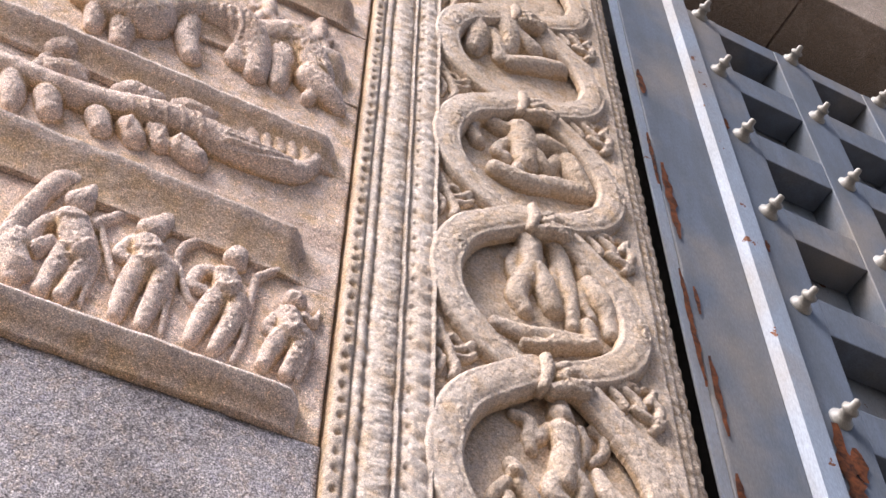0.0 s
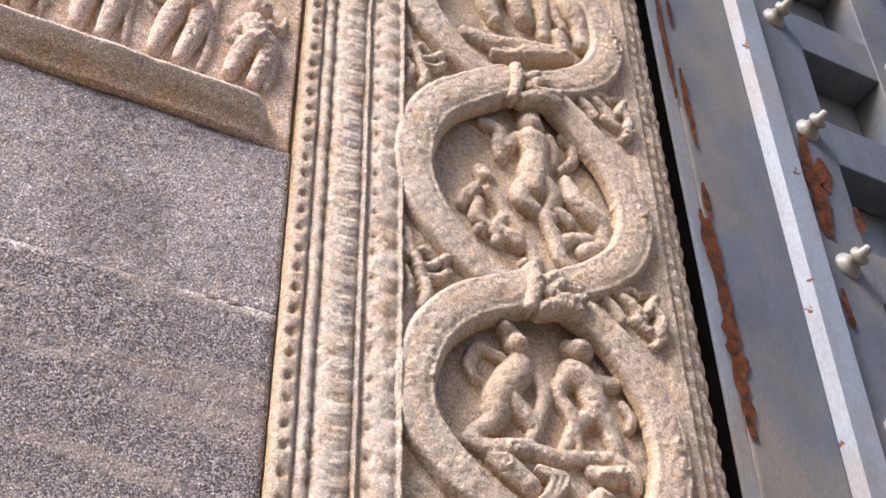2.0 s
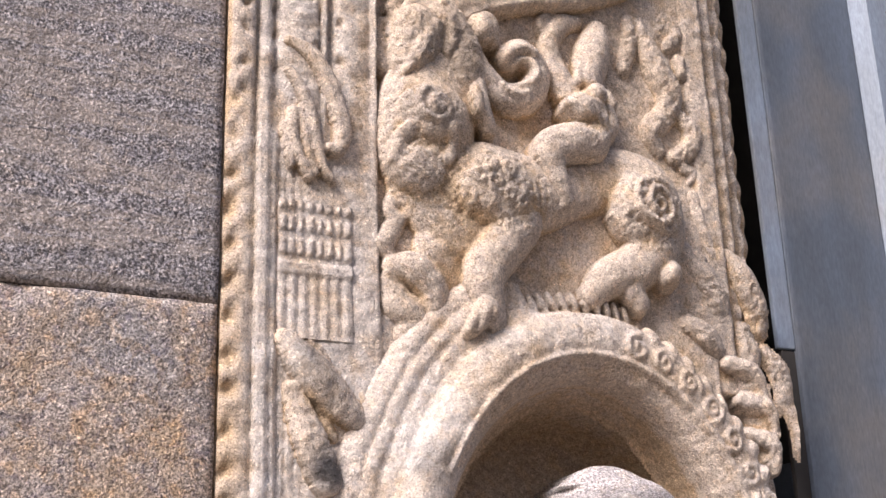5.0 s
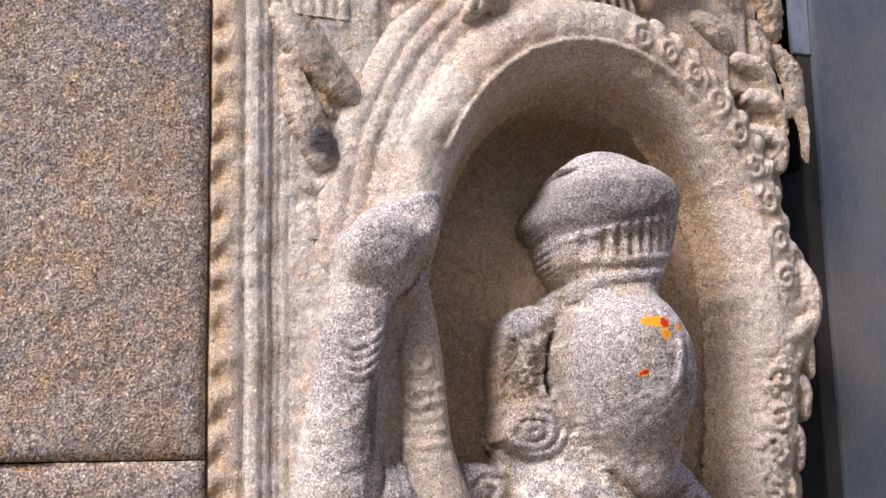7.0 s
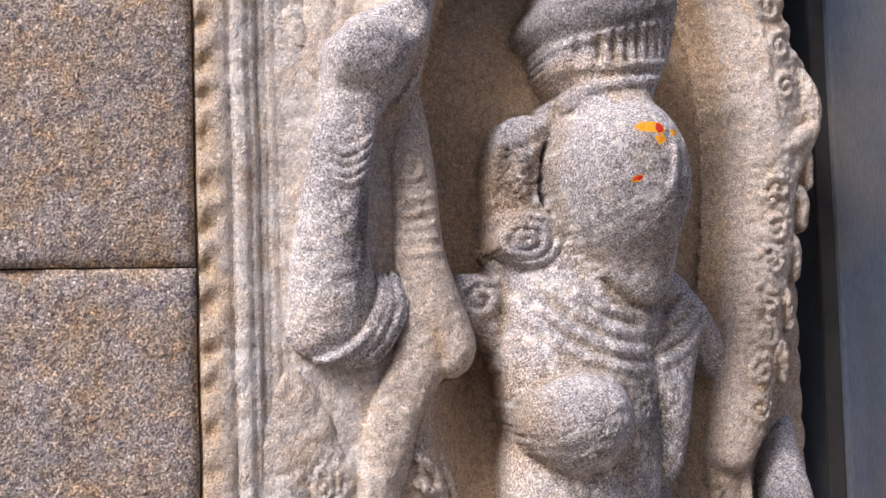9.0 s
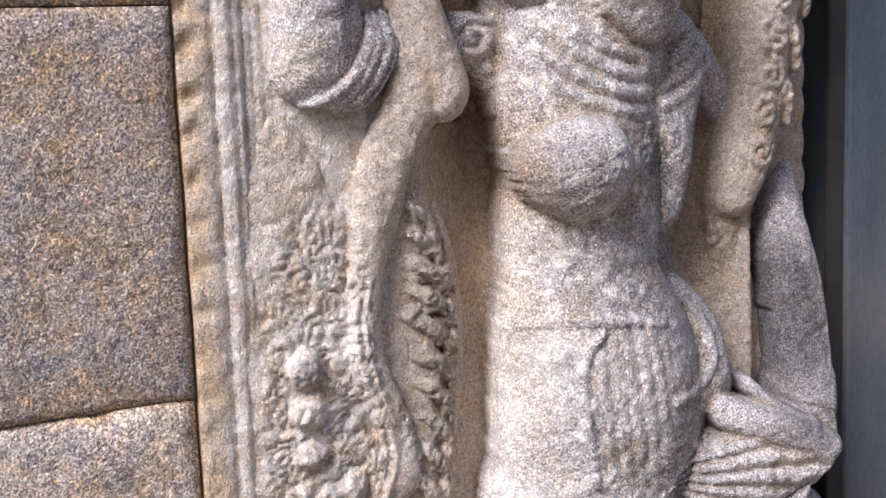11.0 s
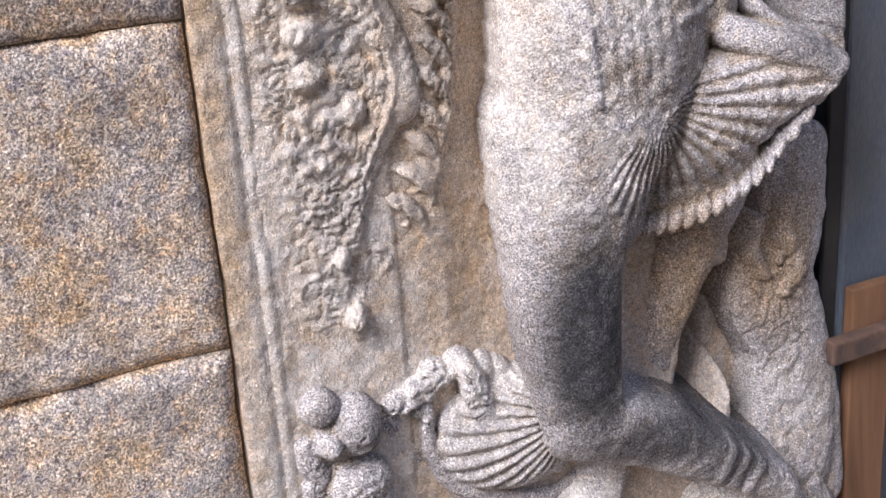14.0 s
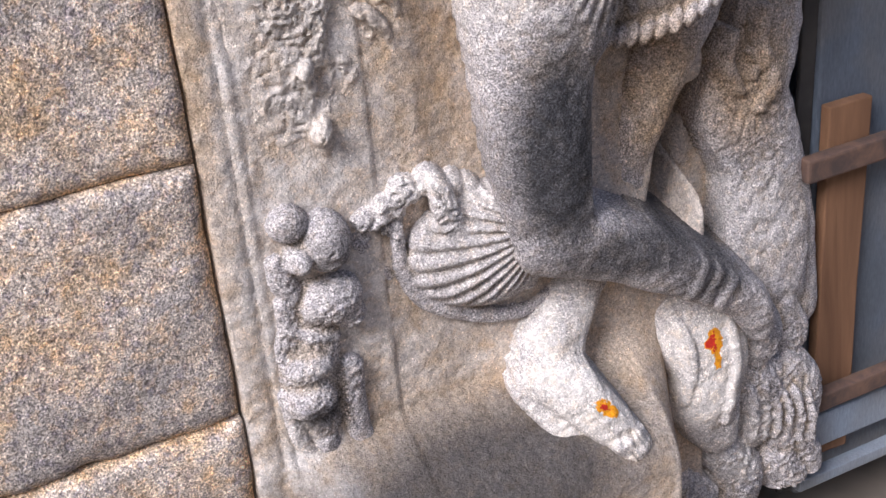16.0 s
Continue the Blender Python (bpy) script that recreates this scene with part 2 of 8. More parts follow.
def smooth_line(pts, steps=7):
    """Points on a Catmull-Rom curve through tuples of numbers."""
    p = np.array(pts, float)
    if len(p) < 3:
        return p
    e = np.vstack([2 * p[0] - p[1], p, 2 * p[-1] - p[-2]])
    out = []
    for k in range(1, len(e) - 2):
        a, b, c, d = e[k - 1:k + 3]
        for t in np.arange(steps) / steps:
            out.append(0.5 * (2 * b + (c - a) * t + (2 * a - 5 * b + 4 * c - d) * t * t + (3 * b - a - 3 * c + d) * t ** 3))
    return np.array(out + [p[-1]])


class Relief:
    """Carving as heights over the wall's face: x along it, z up, height towards the viewer (-y)."""

    def __init__(self, x0, x1, z0, z1, res=0.003, floor=-0.03, seed=1):
        self.xs = np.linspace(x0, x1, int(round((x1 - x0) / res)) + 1)
        self.zs = np.linspace(z0, z1, int(round((z1 - z0) / res)) + 1)
        self.res, self.floor, self.rng = res, floor, np.random.default_rng(seed)
        self.X, self.Z = np.meshgrid(self.xs, self.zs)
        self.H = np.full(self.X.shape, float(floor))
        self.stain_shade, self.daub, self.lime, self.ochre_shade = (np.zeros(self.X.shape) for _ in range(4))

    def window(self, xa, xb, za, zb):
        i, j = np.searchsorted(self.zs, (za, zb)), np.searchsorted(self.xs, (xa, xb))
        return slice(max(i[0] - 1, 0), i[1] + 1), slice(max(j[0] - 1, 0), j[1] + 1)

    def join(self, w, h, inside, k):
        old = self.H[w]
        both = 0.5 * (old + h + np.sqrt((old - h) ** 2 + k * k)) - 0.25 * k
        self.H[w] = np.where(inside, np.maximum(np.where(h > old - 4 * k, both, old), old), old)

    def blob(self, cx, cz, rx, rz=None, turn=0.0, ht=0.02, lift=-0.004, k=0.003, p=0.5):
        rz = rz or rx
        m = max(rx, rz)
        w = self.window(cx - m, cx + m, cz - m, cz + m)
        dx, dz, a = self.X[w] - cx, self.Z[w] - cz, radians(turn)
        u, v = (dx * math.cos(a) + dz * math.sin(a)) / rx, (dz * math.cos(a) - dx * math.sin(a)) / rz
        q = u * u + v * v
        self.join(w, lift + ht * np.clip(1 - q, 0, 1) ** p, q < 1, k)
        return self

    def tube(self, pts, ht=0.9, k=0.003, p=0.5, steps=6):
        """A swept round: points of x, z, radius, lift."""
        c = smooth_line(pts, steps)
        for a, b in zip(c[:-1], c[1:]):
            m = max(a[2], b[2])
            w = self.window(min(a[0], b[0]) - m, max(a[0], b[0]) + m, min(a[1], b[1]) - m, max(a[1], b[1]) + m)
            if self.X[w].size == 0:
                continue
            d = b[:2] - a[:2]
            t = np.clip(((self.X[w] - a[0]) * d[0] + (self.Z[w] - a[1]) * d[1]) / max(d @ d, 1e-12), 0, 1)
            q = ((self.X[w] - a[0] - t * d[0]) ** 2 + (self.Z[w] - a[1] - t * d[1]) ** 2) / (a[2] + t * (b[2] - a[2])) ** 2
            r, lift = a[2] + t * (b[2] - a[2]), a[3] + t * (b[3] - a[3])
            h = lift + ht * r * np.clip(1 - q, 0, 1) ** p
            old = self.H[w]
            self.H[w] = np.where((q < 1) & (h > old), h, old)
        return self

    def roll(self, pts, amp, steps=5):
        """A thin raised line laid over whatever is carved there: points of x, z, radius."""
        c = smooth_line(pts, steps) if steps > 1 else np.array(pts, float)
        m = c[:, 2].max()
        w = self.window(c[:, 0].min() - m, c[:, 0].max() + m, c[:, 1].min() - m, c[:, 1].max() + m)
        add = np.zeros(self.X[w].shape)
        for a, b in zip(c[:-1], c[1:]):
            d = b[:2] - a[:2]
            t = np.clip(((self.X[w] - a[0]) * d[0] + (self.Z[w] - a[1]) * d[1]) / max(d @ d, 1e-12), 0, 1)
            q = ((self.X[w] - a[0] - t * d[0]) ** 2 + (self.Z[w] - a[1] - t * d[1]) ** 2) / (a[2] + t * (b[2] - a[2])) ** 2
            add = np.maximum(add, np.clip(1 - q, 0, 1) ** 0.6)
        self.H[w] += np.where(self.H[w] > self.floor + 1e-4, amp * add, 0)
        return self

    def ridges(self, cx, cz, rx, rz, turn, amp, count, centre=None, angle=None):
        """Cut pleats into an oval patch: radial round a centre, or straight along an angle."""
        m = max(rx, rz)
        w = self.window(cx - m, cx + m, cz - m, cz + m)
        dx, dz, a = self.X[w] - cx, self.Z[w] - cz, radians(turn)
        u, v = (dx * math.cos(a) + dz * math.sin(a)) / rx, (dz * math.cos(a) - dx * math.sin(a)) / rz
        soft = np.clip((1 - u * u - v * v) * 3, 0, 1)
        if centre:
            phase = np.arctan2(self.Z[w] - centre[1], self.X[w] - centre[0]) * count
        else:
            b = radians(angle)
            phase = (self.X[w] * math.cos(b) + self.Z[w] * math.sin(b)) * count
        on = self.H[w] > self.floor + 1e-4
        self.H[w] += np.where(on, amp * soft * (np.abs(np.sin(phase)) - 0.6), 0)
        return self

    def spiral(self, cx, cz, size, turns=1.6, rad=0.006, lift=0.0, start=0.0, hand=1):
        """A carved curl, wide at the rim and closing to an eye."""
        n = 18
        pts = []
        for i in range(n + 1):
            t = i / n
            a, q = start + hand * turns * 2 * math.pi * t, size * (1 - 0.85 * t)
            pts.append((cx + q * math.cos(a), cz + q * math.sin(a), rad * (1 - 0.3 * t)))
        return self.roll(pts, 0.95 * rad, 2)

    def carve(self, cx, cz, rx, rz, turn=0.0, amp=0.004, size=0.012):
        """Worn surface ornament: a web of small curls and hollows in an oval patch."""
        m = max(rx, rz)
        w = self.window(cx - m, cx + m, cz - m, cz + m)
        dx, dz, a = self.X[w] - cx, self.Z[w] - cz, radians(turn)
        u, v = (dx * math.cos(a) + dz * math.sin(a)) / rx, (dz * math.cos(a) - dx * math.sin(a)) / rz
        soft = np.clip((1 - u * u - v * v) * 3, 0, 1)
        n1 = lattice_noise(dx.shape, size / self.res, self.rng)
        n2 = lattice_noise(dx.shape, 1.7 * size / self.res, self.rng)
        curl = np.abs(np.sin(4.5 * n1 + 3.5 * n2)) - 0.55
        on = self.H[w] > self.floor + 1e-4
        self.H[w] += np.where(on, amp * soft * curl, 0)
        return self

    def mark(self, field, cx, cz, rx, rz, turn=0.0, strength=1.0):
        m = max(rx, rz)
        w = self.window(cx - m, cx + m, cz - m, cz + m)
        dx, dz, a = self.X[w] - cx, self.Z[w] - cz, radians(turn)
        q = ((dx * math.cos(a) + dz * math.sin(a)) / rx) ** 2 + ((dz * math.cos(a) - dx * math.sin(a)) / rz) ** 2
        field[w] = np.maximum(field[w], strength * np.clip(1.25 * (1 - q), 0, 1))
        return self

    def weather(self, fine=0.0012, coarse=0.0025):
        on = self.H > self.floor + 1e-4
        s = 0.004 / self.res
        n = fine * lattice_noise(self.H.shape, 2.2 * s, self.rng) + fine * lattice_noise(self.H.shape, 5 * s, self.rng)
        n += coarse * lattice_noise(self.H.shape, 14 * s, self.rng)
        self.H += np.where(on, n, 0)
        return self

    def mesh(self, name, material, parent, label="", cut=True, undercut=0.0, rim=None, shift=0.0):
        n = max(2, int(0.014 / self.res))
        # Tone from height against its surroundings: hollows low, crests high.
        relief_tone = np.clip(0.5 + (self.H - blur(self.H, n)) * 55, 0, 1)
        X = self.X + shift
        if undercut:
            X = X + undercut * np.clip(blur(self.H, int(0.02 / self.res)) - self.H, -0.05, 0.07)
        Z, H, stain_shade, daub, lime, ochre_shade = self.Z, self.H, self.stain_shade, self.daub, self.lime, self.ochre_shade
        if rim is not None:
            X, Z, H, relief_tone, stain_shade, daub, lime, ochre_shade = (np.pad(f, 1, mode="edge") for f in (X, Z, H, relief_tone, stain_shade, daub, lime, ochre_shade))
            H[0], H[-1], H[:, 0], H[:, -1] = rim, rim, rim, rim
        nz, nx = H.shape
        idx = np.arange(nz * nx).reshape(nz, nx)
        on = H > self.floor + 1e-5
        keep = np.ones((nz - 1, nx - 1), bool)
        if cut:
            keep = on[:-1, :-1] | on[1:, :-1] | on[:-1, 1:] | on[1:, 1:]
        quads = np.stack([idx[:-1, :-1], idx[:-1, 1:], idx[1:, 1:], idx[1:, :-1]], -1)[keep]
        used = np.unique(quads)
        back = np.zeros(nz * nx, int)
        back[used] = np.arange(len(used))
        co = np.stack([X, -H, Z], -1).reshape(-1, 3)[used]
        me = bpy.data.meshes.new(name)
        me.vertices.add(len(used))
        me.vertices.foreach_set("co", co.ravel().astype(np.float32))
        f = back[quads]
        me.loops.add(f.size)
        me.loops.foreach_set("vertex_index", f.ravel().astype(np.int32))
        me.polygons.add(len(f))
        me.polygons.foreach_set("loop_start", (np.arange(len(f)) * 4).astype(np.int32))
        me.polygons.foreach_set("loop_total", np.full(len(f), 4, np.int32))
        me.update(calc_edges=True)
        for key, field in (("relief_tone", relief_tone), ("stain_shade", stain_shade), ("daub", daub), ("lime", lime), ("ochre_shade", ochre_shade)):
            if key == "relief_tone" or field.any():
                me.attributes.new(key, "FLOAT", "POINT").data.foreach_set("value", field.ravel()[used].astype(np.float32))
        me.shade_smooth()
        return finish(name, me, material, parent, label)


def person(r, x, z, s, lift, lean=0.0, arms=((-0.2, 0.58, -0.27, 0.75), (0.2, 0.6, 0.1, 0.48)), legs=((-0.13, 0.26, -0.1, 0.0), (0.13, 0.27, 0.1, 0.0)), fat=1.0, crown=1.0):
    """A small carved figure of height s with its feet at x, z."""
    def at(u, v):
        return x + s * (u + lean * v), z + s * v
    def limb(pts, r0, r1, up):
        n = len(pts) - 1
        r.tube([(*at(u, v), s * fat * (r0 + (r1 - r0) * i / n), lift + up) for i, (u, v) in enumerate(pts)], 1.0)
    for (kx, kz, fx, fz), side in zip(legs, (-1, 1)):
        limb([(0.055 * side, 0.48), (kx, kz), (fx, fz + 0.03), (fx + 0.07, fz + 0.01)], 0.09, 0.045, s * 0.02)
    limb([(0, 0.76), (0, 0.66), (0, 0.56), (0, 0.47)], 0.105, 0.092, s * 0.045)
    r.blob(*at(0, 0.72), 0.13 * s * fat, 0.09 * s * fat, 0, 0.12 * s, lift + 0.03 * s)
    for (ex, ez, hx, hz), side in zip(arms, (-1, 1)):
        limb([(0.1 * side, 0.74), (ex, ez), (hx, hz)], 0.052, 0.04, s * 0.045)
    hx, hz = at(0, 0.90)
    r.blob(hx, hz, 0.10 * s, 0.11 * s, 0, 0.13 * s, lift + 0.07 * s)
    r.blob(hx, hz - 0.015 * s, 0.035 * s, 0.05 * s, 0, 0.05 * s, lift + 0.16 * s)
    r.tube([(*at(-0.1, 0.5), 0.022 * s, lift + 0.075 * s), (*at(0, 0.485), 0.024 * s, lift + 0.12 * s), (*at(0.1, 0.5), 0.022 * s, lift + 0.075 * s)], 1.2)
    r.tube([(*at(-0.09, 0.78), 0.016 * s, lift + 0.09 * s), (*at(0, 0.73), 0.018 * s, lift + 0.135 * s), (*at(0.09, 0.78), 0.016 * s, lift + 0.09 * s)], 1.2)
    r.tube([(*at(0.0, 0.46), 0.022 * s, lift + 0.05 * s), (*at(-0.01, 0.3), 0.02 * s, lift + 0.01 * s), (*at(0.01, 0.12), 0.018 * s, lift)], 1.2)
    if crown:
        r.tube([(*at(0, 0.97), 0.082 * s, lift + 0.06 * s), (*at(0.05, 1.06), 0.058 * s, lift + 0.05 * s)], 1.0)
    r.blob(hx - 0.105 * s, hz - 0.03 * s, 0.03 * s, 0.045 * s, 0, 0.04 * s, lift + 0.05 * s)
    r.blob(hx + 0.105 * s, hz - 0.03 * s, 0.03 * s, 0.045 * s, 0, 0.04 * s, lift + 0.05 * s)


# ---- ground, wall of the gateway, lintel ----
part("ground", slab((-60, -60, -0.3), (60, 60, 0.0), 0), M_GROUND, None)["kind"] = "structure"
# Core in the near-black shade colour, so the joints stay dark.
core = part("wall_core", slab((-2.6, 0.06, 0.0), (-0.004, 0.9, 7.0), 0), M_SHADE, None)
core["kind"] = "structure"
# Added backing behind the gate, coloured near-black to stand for unlit depth.
shade_backing = part("wall_passage", slab((0.78, 0.62, 0.0), (4.6, 0.9, 7.0), 0), M_SHADE, None)
shade_backing["kind"] = "structure"
# Added filler, unseen: blocks light so the jamb-gate gap stays black.
gap_blocker = part("wall_rebate", slab((0.772, 0.24, 0.0), (1.05, 0.61, 6.3), 0), M_SHADE, None)
gap_blocker["kind"] = "structure"

# Added wall behind the camera, unseen; darkens the gate's reflections and low sky.
part("wall_north", slab((-14, -7.6, 0.0), (14, -7.0, 4.2), 0.02), M_LINTEL, None)["kind"] = "structure"

wall = thing("wall_south", kind="structure")


def block(x0, x1, z0, z1, mat, seed, pillow=0.006, depth=0.14, closed=None):
    """One dressed stone of the wall, its face a little uneven, its arrises worn."""
    r = Relief(x0 + 0.001, x1 - 0.001, z0 + 0.0008, z1 + (0.004 if closed == z1 else -0.0008), 0.008, -1.0, seed)
    ex = np.minimum(r.X - x0, x1 - r.X)
    ez = np.minimum(r.Z - z0, z1 - r.Z)
    if closed:
        ez = z1 - r.Z if closed == z0 else r.Z - z0
        r.lime = 0.8 * np.exp(-((r.Z - closed) / 0.006) ** 2) * np.clip(3 * lattice_noise(r.H.shape, 7, r.rng), 0, 1)
    edge = np.minimum(ex, ez) + 0.004 * lattice_noise(r.H.shape, 4, r.rng)
    r.H = -0.6 * pillow + pillow * np.clip(1 - np.exp(-np.clip(edge + 0.002, 0, 1) / 0.009), 0, 1)
    r.H += 0.3 * pillow * lattice_noise(r.H.shape, 9, r.rng) + 0.0011 * lattice_noise(r.H.shape, 2, r.rng)
    return r.mesh("stone_block", mat, wall, cut=False, rim=-depth)


courses = [(0.0, 0.31, M_WALL_TAN, 0.016), (0.31, 0.636, M_WALL_TAN, 0.018), (0.636, 0.936, M_WALL_TAN, 0.018), (0.936, 1.26, M_WALL_TAN, 0.012),
           (1.26, 1.619, M_WALL_MID, 0.006), (1.619, 2.11, M_WALL_MID, 0.006), (2.11, 2.848, M_WALL_DARK, 0.004), (2.848, 3.16, M_WALL_PALE, 0.003)]
for n, (za, zb, mat, pillow) in enumerate(courses):
    xs = [0.0015, -0.95 + 0.12 * (n % 3), -1.75 + 0.1 * (n % 2), -2.6]
    for i in range(3):
        block(xs[i + 1], xs[i], za, zb, mat, 100 + 7 * n + i, pillow, closed=2.848 if za > 2.0 else None)

# carved tiers above the plain courses: three friezes between projecting ledges
tiers = [(3.160, 3.212, 3.505), (3.505, 3.60, 3.855), (3.855, 3.92, 4.14), (4.14, 4.25, 4.45), (4.45, 4.53, 4.75)]
for n, (lo, lip, hi) in enumerate(tiers):
    r = Relief(-1.4, -0.004, lo, hi, 0.0055, -1.0, 40 + n)
    r.H[:] = 0.0
    rise = np.clip((r.Z - lo) / (lip - lo), 0, 1)
    ledge = np.where(r.Z < lip, 0.010 + 0.036 * rise ** 1.5, 0.0)
    ledge = np.where((r.Z >= lip) & (r.Z < lip + 0.014), 0.044 * (1 - ((r.Z - lip) / 0.014) ** 2), ledge)
    stop = -0.045 - 0.03 * (n == 1) + 0.006 * lattice_noise(r.H.shape, 8, r.rng)
    r.H += ledge * np.clip((stop - r.X) / 0.03, 0, 1) ** 0.5
    r.H += 0.002 * lattice_noise(r.H.shape, 12, r.rng) + 0.0013 * lattice_noise(r.H.shape, 3, r.rng)
    # Ochre tint on the sloping face, paler along the lip.
    r.ochre_shade = np.where(r.Z < lip - 0.02, 0.5 * np.clip((r.Z - lo) / 0.02, 0, 1), 0.0) * np.clip((stop - r.X) / 0.02, 0, 1)
    r.lime = 0.4 * np.exp(-((r.Z - lip) / 0.02) ** 2)
    r.mesh("frieze_course", M_FRIEZE, wall, "buff stone course with a projecting ledge", cut=False, rim=-0.1)
for i, (xa, xb) in enumerate(((-0.95, -0.004), (-1.9, -0.95))):
    block(xa, xb, 4.75, 5.5, M_FRIEZE, 300 + i), block(xa, xb, 5.5, 6.3, M_FRIEZE, 310 + i)
block(-2.6, -1.4, 3.16, 4.75, M_FRIEZE, 320)

# warriors of the lowest frieze, striding with bows
r = Relief(-0.72, -0.4, 3.2, 3.62, 0.0028, -0.006, 61)
r.tube([(-0.498, 3.296, 0.0255, 0.004), (-0.515, 3.326, 0.0250, 0.004), (-0.511, 3.358, 0.0210, 0.004)], 1.0)
r.tube([(-0.530, 3.348, 0.0174, 0.004), (-0.522, 3.396, 0.0179, 0.004), (-0.510, 3.465, 0.0169, 0.004), (-0.490, 3.529, 0.0197, 0.004), (-0.464, 3.542, 0.0160, 0.004)], 1.0)
r.tube([(-0.486, 3.347, 0.0161, 0.004), (-0.467, 3.374, 0.0143, 0.004)], 1.0)
r.tube([(-0.519, 3.312, 0.0194, 0.004), (-0.499, 3.272, 0.0151, 0.004)], 1.0)
r.carve(-0.512, 3.385, 0.060, 0.087, 0, 0.004, 0.008)
r.weather(0.001, 0.0014).mesh("warrior", M_FRIEZE, wall, "small striding warrior with a bow carved in relief", undercut=0.25)
r = Relief(-0.66, -0.3, 3.2, 3.6, 0.0028, -0.006, 62)
r.tube([(-0.452, 3.488, 0.0230, 0.004), (-0.443, 3.511, 0.0180, 0.004), (-0.431, 3.552, 0.0101, 0.004)], 1.0)
r.tube([(-0.449, 3.431, 0.0307, 0.004), (-0.432, 3.397, 0.0313, 0.004), (-0.422, 3.367, 0.0277, 0.004)], 1.0)
r.tube([(-0.443, 3.364, 0.0195, 0.004), (-0.450, 3.312, 0.0165, 0.004), (-0.455, 3.268, 0.0136, 0.004)], 1.0)
r.tube([(-0.410, 3.369, 0.0215, 0.004), (-0.417, 3.317, 0.0175, 0.004), (-0.425, 3.271, 0.0146, 0.004)], 1.0)
r.tube([(-0.469, 3.431, 0.0160, 0.004), (-0.492, 3.402, 0.0125, 0.004), (-0.501, 3.354, 0.0106, 0.004)], 1.0)
r.tube([(-0.419, 3.449, 0.0115, 0.004), (-0.398, 3.481, 0.0096, 0.004), (-0.367, 3.527, 0.0077, 0.004)], 1.0)
r.tube([(-0.405, 3.451, 0.0076, 0.004), (-0.383, 3.397, 0.0085, 0.004), (-0.361, 3.347, 0.0062, 0.004)], 1.0)
r.tube([(-0.395, 3.362, 0.0073, 0.004), (-0.395, 3.313, 0.0071, 0.004), (-0.396, 3.273, 0.0052, 0.004)], 1.0)
r.roll([(-0.470, 3.426, 0.0042), (-0.444, 3.427, 0.0042), (-0.423, 3.455, 0.0043)], 0.0038)
r.roll([(-0.456, 3.369, 0.0041), (-0.426, 3.365, 0.0050), (-0.405, 3.396, 0.0043)], 0.0039)
r.carve(-0.437, 3.402, 0.055, 0.114, 0, 0.004, 0.008)
r.weather(0.001, 0.0014).mesh("warrior", M_FRIEZE, wall, "small striding warrior with a bow carved in relief", undercut=0.25)
r = Relief(-0.52, -0.2, 3.2, 3.56, 0.0028, -0.006, 63)
r.tube([(-0.332, 3.485, 0.0245, 0.004), (-0.316, 3.518, 0.0184, 0.004), (-0.301, 3.558, 0.0103, 0.004)], 1.0)
r.tube([(-0.328, 3.438, 0.0305, 0.004), (-0.318, 3.411, 0.0301, 0.004)], 1.0)
r.tube([(-0.330, 3.394, 0.0222, 0.004), (-0.339, 3.347, 0.0190, 0.004), (-0.343, 3.299, 0.0161, 0.004), (-0.342, 3.273, 0.0125, 0.004)], 1.0)
r.tube([(-0.295, 3.406, 0.0241, 0.004), (-0.295, 3.351, 0.0204, 0.004), (-0.301, 3.295, 0.0162, 0.004), (-0.304, 3.269, 0.0115, 0.004)], 1.0)
r.tube([(-0.352, 3.451, 0.0134, 0.004), (-0.366, 3.406, 0.0123, 0.004), (-0.339, 3.401, 0.0127, 0.004)], 1.0)
r.tube([(-0.278, 3.415, 0.0087, 0.004), (-0.277, 3.460, 0.0087, 0.004), (-0.267, 3.494, 0.0084, 0.004), (-0.237, 3.524, 0.0069, 0.004)], 1.0)
r.tube([(-0.277, 3.430, 0.0091, 0.004), (-0.258, 3.391, 0.0090, 0.004), (-0.240, 3.359, 0.0066, 0.004)], 1.0)
r.tube([(-0.278, 3.372, 0.0078, 0.004), (-0.275, 3.319, 0.0076, 0.004), (-0.270, 3.269, 0.0056, 0.004)], 1.0)
r.roll([(-0.348, 3.419, 0.0044), (-0.323, 3.417, 0.0054), (-0.298, 3.449, 0.0046)], 0.0043)
r.roll([(-0.341, 3.394, 0.0044), (-0.314, 3.396, 0.0054), (-0.292, 3.426, 0.0046)], 0.0042)
r.carve(-0.314, 3.402, 0.058, 0.116, 0, 0.004, 0.008)
r.weather(0.001, 0.0014).mesh("warrior", M_FRIEZE, wall, "small striding warrior with a bow carved in relief", undercut=0.25)
r = Relief(-0.4, -0.1, 3.2, 3.52, 0.0028, -0.006, 64)
r.tube([(-0.187, 3.495, 0.0219, 0.004), (-0.181, 3.530, 0.0162, 0.004), (-0.176, 3.568, 0.0103, 0.004)], 1.0)
r.tube([(-0.194, 3.435, 0.0269, 0.004), (-0.189, 3.401, 0.0275, 0.004)], 1.0)
r.tube([(-0.203, 3.388, 0.0208, 0.004), (-0.216, 3.340, 0.0186, 0.004), (-0.224, 3.297, 0.0146, 0.004), (-0.227, 3.274, 0.0109, 0.004)], 1.0)
r.tube([(-0.170, 3.391, 0.0227, 0.004), (-0.174, 3.342, 0.0190, 0.004), (-0.183, 3.298, 0.0157, 0.004), (-0.189, 3.273, 0.0109, 0.004)], 1.0)
